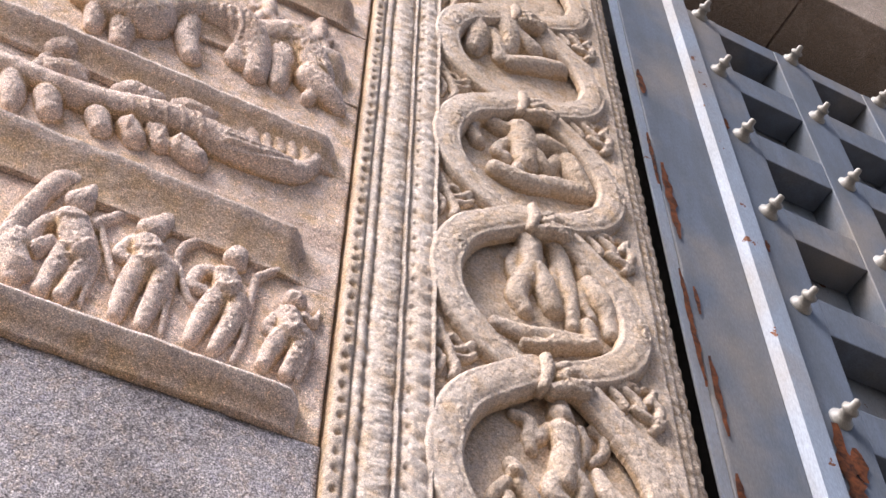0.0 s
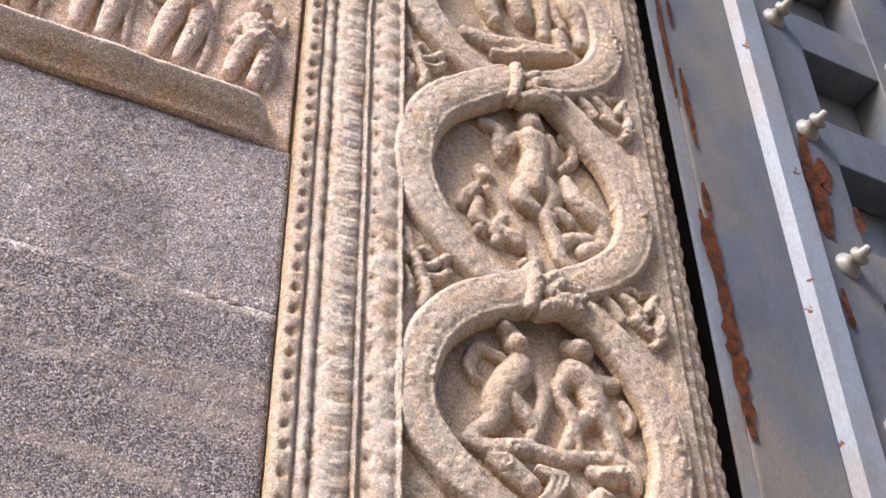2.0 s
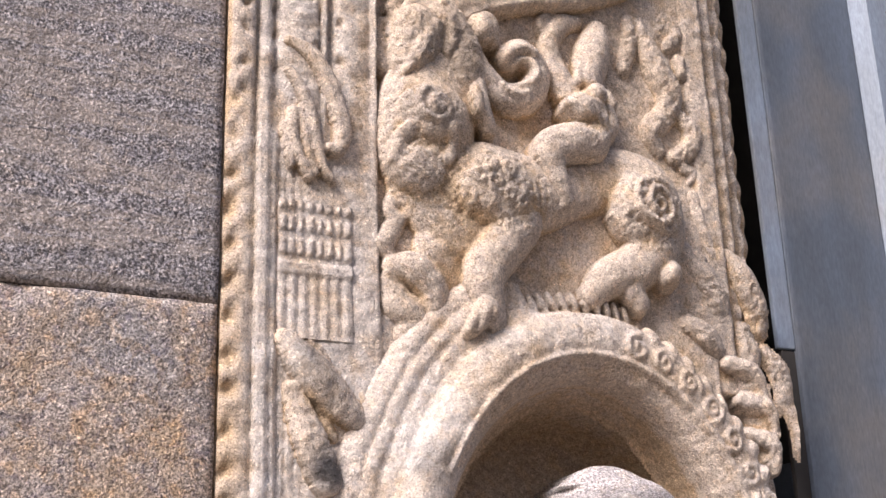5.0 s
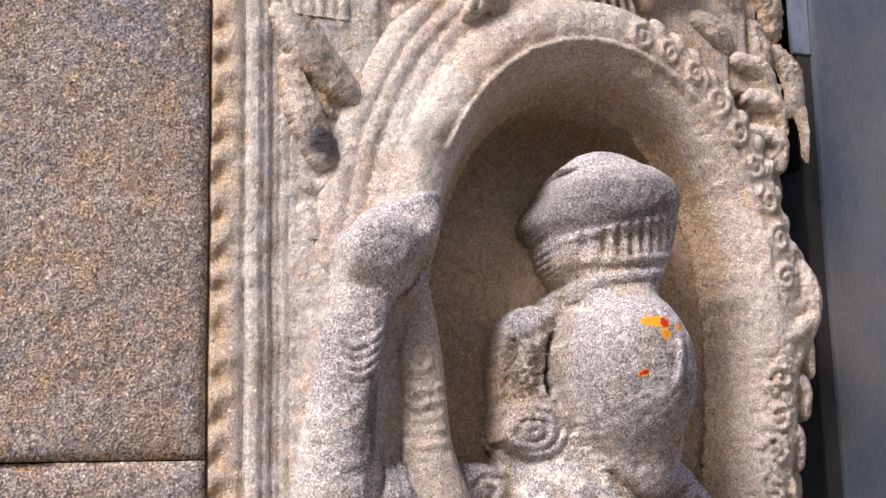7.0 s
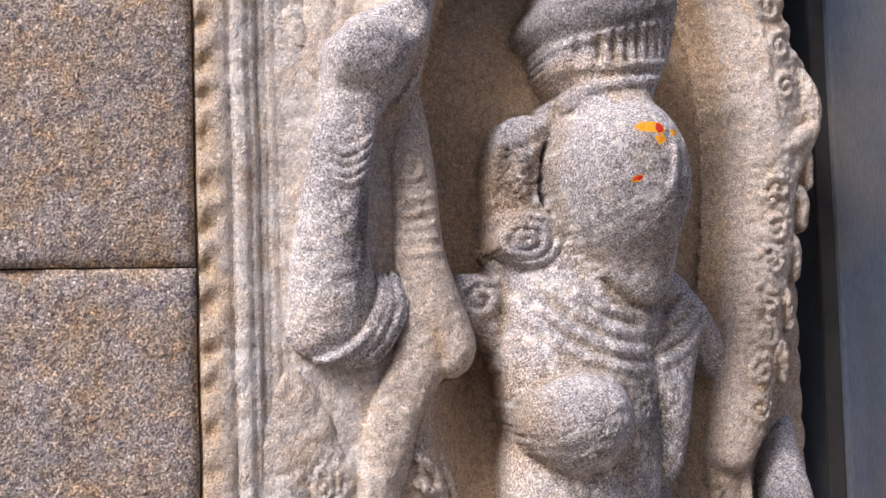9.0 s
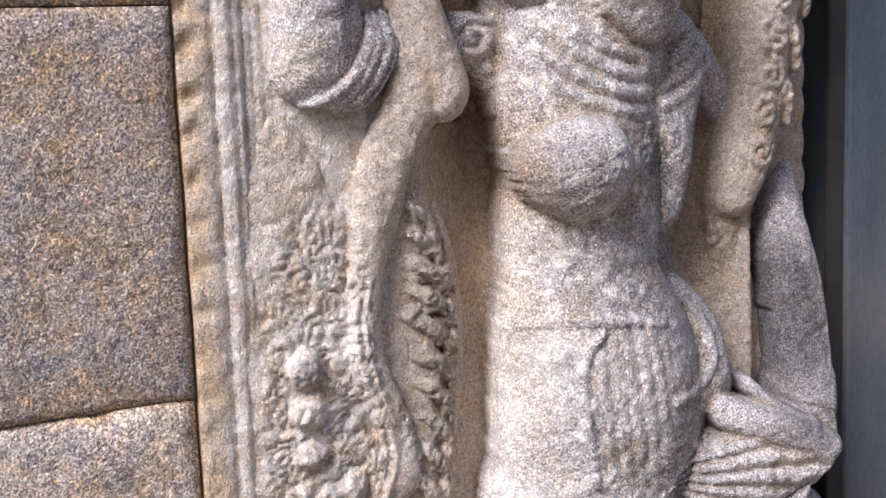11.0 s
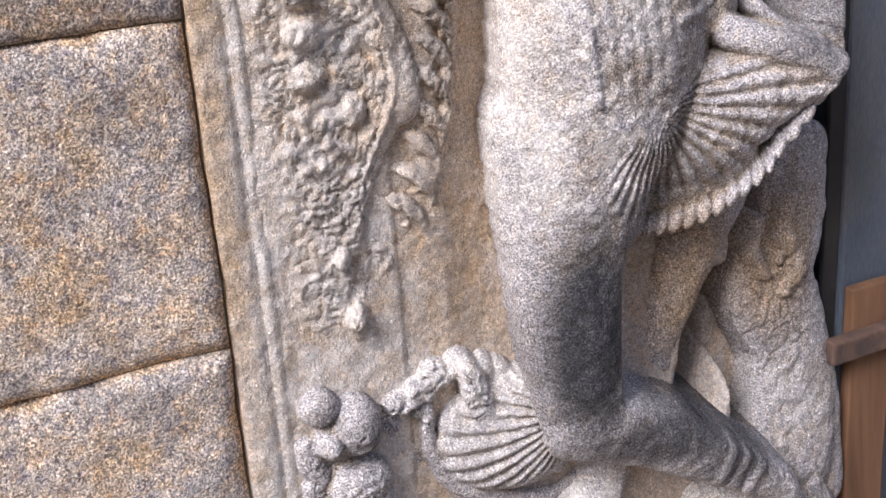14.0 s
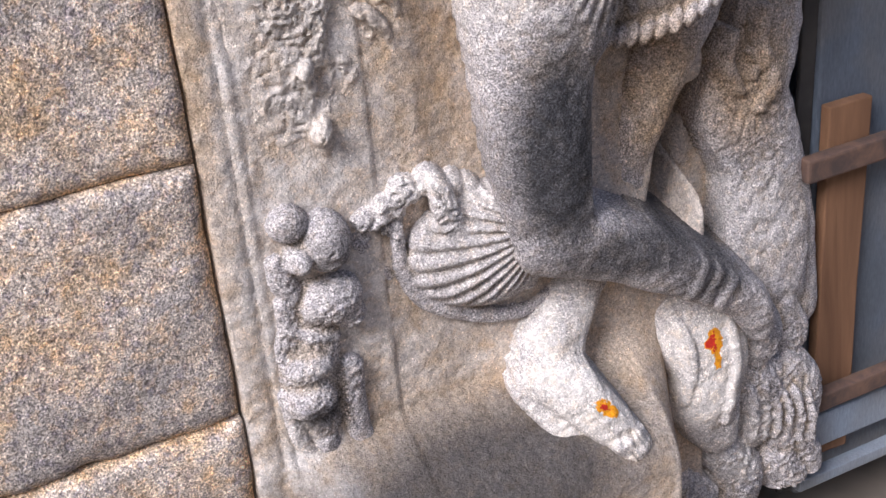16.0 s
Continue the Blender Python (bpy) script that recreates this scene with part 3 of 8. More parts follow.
r.tube([(-0.211, 3.445, 0.0141, 0.004), (-0.238, 3.434, 0.0124, 0.004), (-0.247, 3.396, 0.0118, 0.004), (-0.226, 3.394, 0.0118, 0.004)], 1.0)
r.tube([(-0.147, 3.375, 0.0071, 0.004), (-0.148, 3.438, 0.0082, 0.004), (-0.141, 3.479, 0.0081, 0.004), (-0.110, 3.516, 0.0066, 0.004)], 1.0)
r.tube([(-0.151, 3.372, 0.0082, 0.004), (-0.148, 3.319, 0.0078, 0.004), (-0.156, 3.264, 0.0056, 0.004)], 1.0)
r.roll([(-0.212, 3.404, 0.0047), (-0.191, 3.397, 0.0057), (-0.169, 3.424, 0.0049)], 0.0045)
r.roll([(-0.216, 3.438, 0.0048), (-0.197, 3.438, 0.0058), (-0.182, 3.458, 0.0049)], 0.0046)
r.carve(-0.186, 3.402, 0.058, 0.118, 0, 0.004, 0.008)
r.weather(0.001, 0.0014).mesh("warrior", M_FRIEZE, wall, "small striding warrior with a bow carved in relief", undercut=0.25)
r = Relief(-0.27, -0.03, 3.2, 3.46, 0.0028, -0.006, 65)
r.tube([(-0.075, 3.452, 0.0201, 0.004), (-0.067, 3.486, 0.0144, 0.004), (-0.062, 3.518, 0.0085, 0.004)], 1.0)
r.tube([(-0.082, 3.401, 0.0242, 0.004), (-0.076, 3.365, 0.0259, 0.004)], 1.0)
r.tube([(-0.090, 3.352, 0.0191, 0.004), (-0.102, 3.314, 0.0160, 0.004), (-0.110, 3.278, 0.0121, 0.004)], 1.0)
r.tube([(-0.056, 3.369, 0.0211, 0.004), (-0.061, 3.327, 0.0176, 0.004), (-0.071, 3.278, 0.0132, 0.004)], 1.0)
r.tube([(-0.102, 3.398, 0.0107, 0.004), (-0.113, 3.364, 0.0106, 0.004), (-0.096, 3.353, 0.0105, 0.004)], 1.0)
r.tube([(-0.057, 3.419, 0.0121, 0.004), (-0.038, 3.418, 0.0094, 0.004), (-0.025, 3.455, 0.0070, 0.004)], 1.0)
r.tube([(-0.040, 3.375, 0.0082, 0.004), (-0.044, 3.319, 0.0079, 0.004), (-0.051, 3.275, 0.0058, 0.004)], 1.0)
r.roll([(-0.097, 3.362, 0.0049), (-0.077, 3.358, 0.0059), (-0.057, 3.383, 0.0050)], 0.0047)
r.carve(-0.072, 3.380, 0.051, 0.105, 0, 0.004, 0.008)
r.weather(0.001, 0.0014).mesh("warrior", M_FRIEZE, wall, "small striding warrior with a bow carved in relief", undercut=0.25)

# a long serpent body with riders, ending in a fan of curls
r = Relief(-0.86, -0.04, 3.58, 4.0, 0.0028, -0.006, 71)
r.tube([(-0.673, 3.773, 0.0269, 0.004), (-0.602, 3.769, 0.0302, 0.004), (-0.532, 3.770, 0.0326, 0.004), (-0.463, 3.783, 0.0327, 0.004), (-0.383, 3.802, 0.0369, 0.004), (-0.319, 3.806, 0.0382, 0.004), (-0.252, 3.796, 0.0393, 0.004), (-0.180, 3.795, 0.0348, 0.004), (-0.124, 3.804, 0.0292, 0.004), (-0.086, 3.852, 0.0175, 0.004), (-0.076, 3.921, 0.0165, 0.004), (-0.090, 3.942, 0.0143, 0.004)], 1.0)
r.tube([(-0.634, 3.742, 0.0226, 0.004), (-0.621, 3.704, 0.0222, 0.004), (-0.614, 3.674, 0.0147, 0.004)], 1.0)
r.tube([(-0.570, 3.732, 0.0268, 0.004), (-0.555, 3.698, 0.0232, 0.004)], 1.0)
r.tube([(-0.480, 3.735, 0.0245, 0.004), (-0.467, 3.708, 0.0207, 0.004)], 1.0)
r.tube([(-0.424, 3.739, 0.0252, 0.004), (-0.408, 3.714, 0.0214, 0.004)], 1.0)
r.tube([(-0.378, 3.754, 0.0234, 0.004), (-0.362, 3.729, 0.0207, 0.004)], 1.0)
r.tube([(-0.326, 3.739, 0.0292, 0.004), (-0.299, 3.725, 0.0267, 0.004)], 1.0)
r.tube([(-0.227, 3.931, 0.0148, 0.004), (-0.209, 3.881, 0.0165, 0.004), (-0.210, 3.826, 0.0151, 0.004), (-0.252, 3.811, 0.0127, 0.004)], 1.0)
r.tube([(-0.202, 3.937, 0.0150, 0.004), (-0.184, 3.883, 0.0168, 0.004), (-0.184, 3.831, 0.0150, 0.004), (-0.226, 3.814, 0.0128, 0.004)], 1.0)
r.tube([(-0.177, 3.943, 0.0152, 0.004), (-0.159, 3.885, 0.0171, 0.004), (-0.157, 3.836, 0.0150, 0.004), (-0.200, 3.817, 0.0130, 0.004)], 1.0)
r.tube([(-0.152, 3.949, 0.0154, 0.004), (-0.133, 3.886, 0.0174, 0.004), (-0.130, 3.841, 0.0149, 0.004), (-0.173, 3.820, 0.0132, 0.004)], 1.0)
r.tube([(-0.126, 3.955, 0.0157, 0.004), (-0.108, 3.888, 0.0177, 0.004), (-0.103, 3.846, 0.0149, 0.004), (-0.146, 3.824, 0.0134, 0.004)], 1.0)
r.roll([(-0.261, 3.809, 0.0043), (-0.202, 3.819, 0.0050), (-0.136, 3.838, 0.0046)], 0.0040)
r.roll([(-0.259, 3.793, 0.0043), (-0.199, 3.803, 0.0050), (-0.135, 3.823, 0.0046)], 0.0040)
r.roll([(-0.256, 3.778, 0.0043), (-0.197, 3.787, 0.0049), (-0.133, 3.809, 0.0046)], 0.0040)
r.roll([(-0.254, 3.762, 0.0042), (-0.195, 3.771, 0.0049), (-0.131, 3.795, 0.0045)], 0.0040)
r.roll([(-0.443, 3.801, 0.0039), (-0.427, 3.764, 0.0049), (-0.425, 3.718, 0.0038)], 0.0038)
r.roll([(-0.413, 3.809, 0.0040), (-0.397, 3.771, 0.0050), (-0.395, 3.725, 0.0039)], 0.0039)
r.roll([(-0.382, 3.816, 0.0041), (-0.367, 3.778, 0.0050), (-0.365, 3.731, 0.0040)], 0.0040)
r.roll([(-0.351, 3.824, 0.0041), (-0.337, 3.785, 0.0051), (-0.335, 3.738, 0.0040)], 0.0040)
r.roll([(-0.320, 3.831, 0.0042), (-0.305, 3.792, 0.0052), (-0.305, 3.745, 0.0041)], 0.0041)
r.carve(-0.308, 3.831, 0.157, 0.106, -15, 0.003, 0.008)
r.weather(0.001, 0.0014).mesh("serpent", M_FRIEZE, wall, "coiling serpent body carved in relief", undercut=0.25)
r = Relief(-0.75, -0.43, 3.66, 4.1, 0.0028, -0.006, 75)
r.tube([(-0.590, 3.877, 0.0243, 0.004), (-0.576, 3.896, 0.0296, 0.004), (-0.558, 3.922, 0.0188, 0.004)], 1.0)
r.tube([(-0.581, 3.825, 0.0240, 0.004), (-0.558, 3.834, 0.0244, 0.004), (-0.534, 3.824, 0.0197, 0.004)], 1.0)
r.tube([(-0.597, 3.847, 0.0159, 0.004), (-0.607, 3.808, 0.0134, 0.004)], 1.0)
r.tube([(-0.552, 3.857, 0.0148, 0.004), (-0.530, 3.852, 0.0124, 0.004)], 1.0)
r.carve(-0.574, 3.869, 0.052, 0.088, 0, 0.004, 0.008)
r.weather(0.001, 0.0014).mesh("rider", M_FRIEZE, wall, "crouching rider carved in relief", undercut=0.25)
r = Relief(-0.52, -0.2, 3.66, 4.1, 0.0028, -0.006, 76)
r.tube([(-0.431, 3.911, 0.0214, 0.004), (-0.412, 3.909, 0.0270, 0.004), (-0.396, 3.904, 0.0190, 0.004)], 1.0)
r.tube([(-0.458, 3.834, 0.0205, 0.004), (-0.435, 3.850, 0.0261, 0.004), (-0.406, 3.843, 0.0211, 0.004)], 1.0)
r.tube([(-0.413, 3.864, 0.0172, 0.004), (-0.389, 3.870, 0.0134, 0.004)], 1.0)
r.carve(-0.427, 3.883, 0.056, 0.072, 0, 0.004, 0.008)
r.weather(0.001, 0.0014).mesh("rider", M_FRIEZE, wall, "crouching rider carved in relief", undercut=0.25)
r = Relief(-0.37, -0.04999999999999999, 3.66, 4.1, 0.0028, -0.006, 77)
r.tube([(-0.322, 3.924, 0.0241, 0.004), (-0.303, 3.923, 0.0315, 0.004), (-0.279, 3.925, 0.0202, 0.004)], 1.0)
r.tube([(-0.359, 3.854, 0.0217, 0.004), (-0.334, 3.865, 0.0276, 0.004), (-0.305, 3.868, 0.0238, 0.004)], 1.0)
r.tube([(-0.295, 3.878, 0.0183, 0.004), (-0.272, 3.883, 0.0128, 0.004)], 1.0)
r.carve(-0.320, 3.899, 0.060, 0.074, 0, 0.004, 0.008)
r.weather(0.001, 0.0014).mesh("rider", M_FRIEZE, wall, "crouching rider carved in relief", undercut=0.25)

# beasts of the upper frieze
r = Relief(-0.52, -0.14, 3.9, 4.45, 0.0028, -0.006, 81)
r.tube([(-0.436, 4.188, 0.0439, 0.004), (-0.382, 4.229, 0.0457, 0.004), (-0.321, 4.238, 0.0503, 0.004), (-0.274, 4.215, 0.0511, 0.004), (-0.246, 4.155, 0.0412, 0.004), (-0.233, 4.087, 0.0277, 0.004)], 1.0)
r.tube([(-0.389, 4.172, 0.0276, 0.004), (-0.383, 4.105, 0.0263, 0.004), (-0.364, 4.056, 0.0232, 0.004)], 1.0)
r.tube([(-0.271, 4.162, 0.0244, 0.004), (-0.278, 4.111, 0.0246, 0.004), (-0.256, 4.107, 0.0217, 0.004)], 1.0)
r.roll([(-0.356, 4.217, 0.0047), (-0.338, 4.169, 0.0058), (-0.340, 4.118, 0.0046)], 0.0046)
r.roll([(-0.339, 4.222, 0.0047), (-0.322, 4.174, 0.0059), (-0.323, 4.122, 0.0046)], 0.0046)
r.roll([(-0.323, 4.227, 0.0048), (-0.305, 4.178, 0.0059), (-0.307, 4.127, 0.0047)], 0.0047)
r.roll([(-0.306, 4.231, 0.0048), (-0.288, 4.183, 0.0060), (-0.291, 4.131, 0.0047)], 0.0047)
r.carve(-0.337, 4.215, 0.121, 0.134, -15, 0.004, 0.008)
r.weather(0.001, 0.0014).mesh("beast", M_FRIEZE, wall, "prancing beast carved in relief", undercut=0.25)
r = Relief(-0.32, 0.0, 3.88, 4.3, 0.0028, -0.006, 82)
r.tube([(-0.221, 4.252, 0.0430, 0.004), (-0.172, 4.273, 0.0511, 0.004), (-0.135, 4.234, 0.0479, 0.004), (-0.110, 4.181, 0.0443, 0.004)], 1.0)
r.tube([(-0.189, 4.205, 0.0322, 0.004), (-0.186, 4.137, 0.0258, 0.004), (-0.183, 4.088, 0.0198, 0.004)], 1.0)
r.tube([(-0.119, 4.151, 0.0403, 0.004), (-0.084, 4.121, 0.0371, 0.004), (-0.055, 4.096, 0.0237, 0.004)], 1.0)
r.tube([(-0.103, 4.122, 0.0199, 0.004), (-0.117, 4.079, 0.0159, 0.004)], 1.0)
r.carve(-0.144, 4.203, 0.095, 0.158, -20, 0.004, 0.008)
r.weather(0.001, 0.0014).mesh("beast", M_FRIEZE, wall, "prancing beast carved in relief", undercut=0.25)
r = Relief(-0.72, -0.3, 3.95, 4.6, 0.0028, -0.006, 83)
r.tube([(-0.594, 4.109, 0.0342, 0.004), (-0.518, 4.098, 0.0491, 0.004), (-0.465, 4.120, 0.0509, 0.004), (-0.448, 4.190, 0.0357, 0.004)], 1.0)
r.tube([(-0.507, 4.054, 0.0290, 0.004), (-0.497, 3.996, 0.0205, 0.004)], 1.0)
r.tube([(-0.563, 4.078, 0.0253, 0.004), (-0.554, 4.017, 0.0185, 0.004)], 1.0)
r.carve(-0.510, 4.110, 0.088, 0.124, -15, 0.005, 0.009)
r.weather(0.001, 0.0014).mesh("beast", M_FRIEZE, wall, "prancing beast carved in relief", undercut=0.25)
r = Relief(-0.9, -0.05, 4.25, 4.4, 0.004, -0.006, 90)
for k in range(7):
    person(r, -0.84 + 0.12 * k, 4.26, 0.15, 0.004, 0.0, fat=1.3)
r.weather().mesh("dancer_row", M_FRIEZE, wall, "row of small worn figures carved in relief")

# lintel over the opening and the stone behind the gate's top
lintel = thing("lintel", kind="structure")
for k, (x0, x1, za, zb) in enumerate(((-0.6, 1.75, 6.35, 7.1), (1.75, 4.6, 6.35, 7.1))):
    part("lintel_stone", slab((x0 + 0.003, -0.02, za), (x1 - 0.003, 0.9, zb), 0.01, 3, 0.006, k), M_LINTEL, lintel)
for k, (za, zb) in enumerate(((5.0, 6.02), (6.03, 6.34))):
    part("lintel_stone", slab((0.8, 0.26, za), (4.6, 0.6, zb), 0.008, 3, 0.008, 5 + k), M_LINTEL, lintel)


# ---- the carved door jamb ----
jamb = thing("carved_doorjamb", "buff granite doorjamb carved with vine scrolls, beasts and a niche", "doorjamb")
ROWS = range(6)
CX, PITCH, Z0 = 0.412, 0.472, 2.80
# two strands that cross at each knot: one swings round the left, one round the right
LEFT = [(0.462, 0.293, 0.0325), (0.394, 0.249, 0.0359), (0.334, 0.197, 0.0379), (0.255, 0.125, 0.0378), (0.214, 0.045, 0.0371), (0.202, -0.045, 0.0368), (0.223, -0.122, 0.0362), (0.268, -0.181, 0.0342), (0.319, -0.223, 0.0316), (0.376, -0.247, 0.0272)]
RIGHT = [(0.447, 0.265, 0.0296), (0.497, 0.228, 0.0361), (0.556, 0.167, 0.0376), (0.599, 0.107, 0.0376), (0.622, 0.042, 0.0373), (0.623, -0.024, 0.0377), (0.595, -0.098, 0.0375), (0.538, -0.157, 0.0358), (0.476, -0.195, 0.0312), (0.417, -0.234, 0.0268)]
LEFT_LOW = [(0.479, 0.282, 0.0299), (0.421, 0.252, 0.0340), (0.360, 0.215, 0.0365), (0.287, 0.170, 0.0356), (0.234, 0.108, 0.0340), (0.208, 0.039, 0.0336), (0.204, -0.020, 0.0338), (0.225, -0.070, 0.0336), (0.269, -0.117, 0.0322), (0.318, -0.148, 0.0293), (0.364, -0.163, 0.0229), (0.395, -0.165, 0.0143)]
RIGHT_LOW = [(0.420, 0.246, 0.0267), (0.475, 0.234, 0.0316), (0.533, 0.205, 0.0344), (0.583, 0.146, 0.0347), (0.616, 0.081, 0.0346), (0.627, 0.011, 0.0352), (0.620, -0.051, 0.0355), (0.594, -0.115, 0.0364), (0.539, -0.168, 0.0367), (0.462, -0.203, 0.0358), (0.386, -0.223, 0.0350), (0.317, -0.253, 0.0350), (0.263, -0.290, 0.0367), (0.236, -0.333, 0.0387)]


def within(px, pz, loop):
    """Which grid points lie inside a closed outline."""
    odd = np.zeros(px.shape, bool)
    for (ax, az, _), (bx, bz, _) in zip(loop, loop[1:] + loop[:1]):
        if az != bz:
            odd ^= ((az > pz) != (bz > pz)) & (px < ax + (pz - az) * (bx - ax) / (bz - az))
    return odd


def jamb_profile(r):
    X, Z = r.X, r.Z
    h = np.zeros(X.shape)

    def band(a, b, crest, p=0.5):
        u = np.clip((X - a) / (b - a), 0, 1)
        return np.where((X > a) & (X < b), crest * (4 * u * (1 - u)) ** p, 0)

    upper = 1 / (1 + np.exp(-(Z - 2.35) / 0.03))
    left = np.where(X < 0.05, 0.3 + 0.7 * upper, upper)
    wob = 0.0025 * lattice_noise(X.shape, 9, r.rng)
    h += band(0.004, 0.036, 1.0, 0.35) * (0.005 + 0.009 * upper) + left * band(0.036, 0.058, 0.010) + upper * (band(0.060, 0.112, 0.011, 0.4) + band(0.112, 0.121, 0.012) + band(0.127, 0.175, 0.011, 0.35) + band(0.174, 0.183, 0.014))
    h += (1 - upper) * np.clip((Z - 1.0) / 0.4, 0.15, 1) * band(0.036, 0.064, 0.006, 0.6)

    def beads(x, gap, rx, rz, depth, only=None):
        u = (Z + wob * 3) / gap
        f = (u - np.floor(u) - 0.5) * gap
        q = ((X - x) / rx) ** 2 + (f / rz) ** 2
        return depth * np.exp(-q * 1.4) * (1 if only is None else only)

    worn = np.clip((Z - 1.1) / 0.5, 0.25, 1)
    h -= beads(0.021, 0.036, 0.007, 0.0075, 0.009, upper) + beads(0.011, 0.040, 0.010, 0.012, 0.012, (1 - upper) * worn)
    h -= beads(0.057, 0.036, 0.0055, 0.0065, 0.008, upper) + beads(0.136, 0.042, 0.0055, 0.0065, 0.008, upper)
    petals = np.abs(np.sin(math.pi * (Z / 0.036 - ((X - 0.086) / 0.035) ** 2 * 0.7)))
    h += upper * np.where((X > 0.060) & (X < 0.112), 0.0022 * (petals - 0.5) + 0.0008 * np.sin(6 * math.pi * (Z / 0.036 - ((X - 0.086) / 0.035) ** 2 * 0.7)), 0)
    petals = np.abs(np.sin(math.pi * (Z / 0.042 - ((X - 0.158) / 0.03) ** 2 * 0.8)))
    h += upper * np.where((X > 0.14) & (X < 0.174), 0.0032 * (petals - 0.5), 0)
    h += np.where((X > 0.036) & (X < 0.09), 0.0016 * (1 - upper) * np.clip((Z - 1.0) / 0.4, 0.1, 1) * np.sin(X * 2 * math.pi / 0.0095), 0)
    # field of the scroll, medallion floors, stepped edge towards the opening
    low = 1 / (1 + np.exp((Z - 2.56) / 0.02)) / (1 + np.exp(-(Z - 2.13) / 0.015))
    h = np.where(X > 0.184, -0.004 - 0.008 * upper - 0.007 * low, h)
    for k in ROWS:
        loop = (LEFT + RIGHT[::-1]) if k else (LEFT_LOW + RIGHT_LOW[9:0:-1])
        w = r.window(0.15, 0.69, Z0 + k * PITCH - 0.3, Z0 + k * PITCH + 0.31)
        inside = within(X[w], Z[w] - Z0 - k * PITCH, loop)
        h[w] = np.where(inside, -0.028, h[w])
    q = ((X - 0.455) / 0.215) ** 2 + (np.maximum(Z - 1.78, 0) / 0.285) ** 2
    niche = np.clip((1 - q) * np.where(Z > 1.5, 4.0, 1.6), 0, 1) * np.clip((Z - 0.72) / 0.4, 0, 1)
    h -= (0.042 + 0.028 * np.clip((Z - 1.25) / 0.25, 0, 1)) * niche + 0.05 * np.clip((1 - q) * 3, 0, 1) * np.clip((Z - 1.86) / 0.12, 0, 1)
    side = np.clip((X - 0.655) / 0.004, 0, 1)
    steps = -0.010 - 0.014 * np.clip((X - 0.690) / 0.006, 0, 1) - 0.018 * np.clip((X - 0.722) / 0.006, 0, 1) - 0.018 * np.clip((X - 0.750) / 0.01, 0, 1)
    bead = 0.004 * np.abs(np.sin(math.pi * Z / 0.03)) * np.where((X > 0.696) & (X < 0.718), 1, 0) + 0.005 * np.abs(np.sin(math.pi * Z / 0.042)) * np.where(X > 0.728, 1, 0)
    h = np.where(X > 0.655, h * (1 - side) + side * (steps + bead), h)
    h = np.where((X > 0.655) & (Z > 1.1) & (Z < 2.06), np.minimum(h, -0.055), h)
    h = np.where((X > 0.62) & (Z < 1.1), np.minimum(h, -0.08), h)
    # deep cutting behind the far leg
    h -= 0.15 * np.exp(-((X - 0.592 - 0.3 * (Z - 0.77)) / 0.034) ** 4 - ((Z - 0.765) / 0.085) ** 4)
    # ledge under the figures
    fall = np.clip((0.578 - Z + 0.02 * (X - 0.3)) / 0.14, 0, 1)
    h += np.where(X > 0.035, (0.13 * np.sin(fall * math.pi / 2) ** 1.2) * np.clip((X - 0.03) / 0.06, 0, 1) * np.clip((0.56 - X) / 0.07, 0, 1), 0)
    return h


r = Relief(0.004, 0.770, 0.0, 6.34, 0.0036, -1.0, 11)
r.H = jamb_profile(r)
r.weather(0.0011, 0.0022)
r.mark(r.stain_shade, 0.24, 0.49, 0.30, 0.10, 0, 1.0)
# Niche tinted ochre and darkened, holding part of its shade in the colour.
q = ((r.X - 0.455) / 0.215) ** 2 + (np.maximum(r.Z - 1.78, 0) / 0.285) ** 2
r.ochre_shade = 0.8 * np.clip((1 - q) * 2.5, 0, 1) * np.clip((r.Z - 1.1) / 0.4, 0, 1) + 0.4 * np.clip((0.03 - r.X) / 0.01, 0, 1) * np.clip((2.3 - r.Z) / 0.2, 0, 1)
r.lime = (0.55 + 0.4 * np.clip((2.25 - r.Z) / 0.3, 0, 1)) * np.clip((0.22 - r.X) / 0.06, 0, 1) * np.clip((r.X - 0.02) / 0.02, 0, 1) * np.clip((r.Z - 0.62) / 0.1, 0, 1) + np.clip((0.15 - r.X) / 0.05, 0, 1) * np.clip((1.0 - r.Z) / 0.3, 0, 1)
r.lime += 0.45 * np.clip((0.95 - r.Z) / 0.25, 0, 1) * np.clip((r.Z - 0.55) / 0.06, 0, 1) * np.clip((r.X - 0.12) / 0.05, 0, 1)
r.lime = np.clip(r.lime, 0, 0.9)
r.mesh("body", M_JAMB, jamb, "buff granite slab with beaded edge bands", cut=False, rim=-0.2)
# Jamb core in the same near-black, shade held in its colour.
part("core", slab((0.006, 0.202, 0.0), (0.766, 0.5, 6.3), 0.004), M_SHADE, jamb)

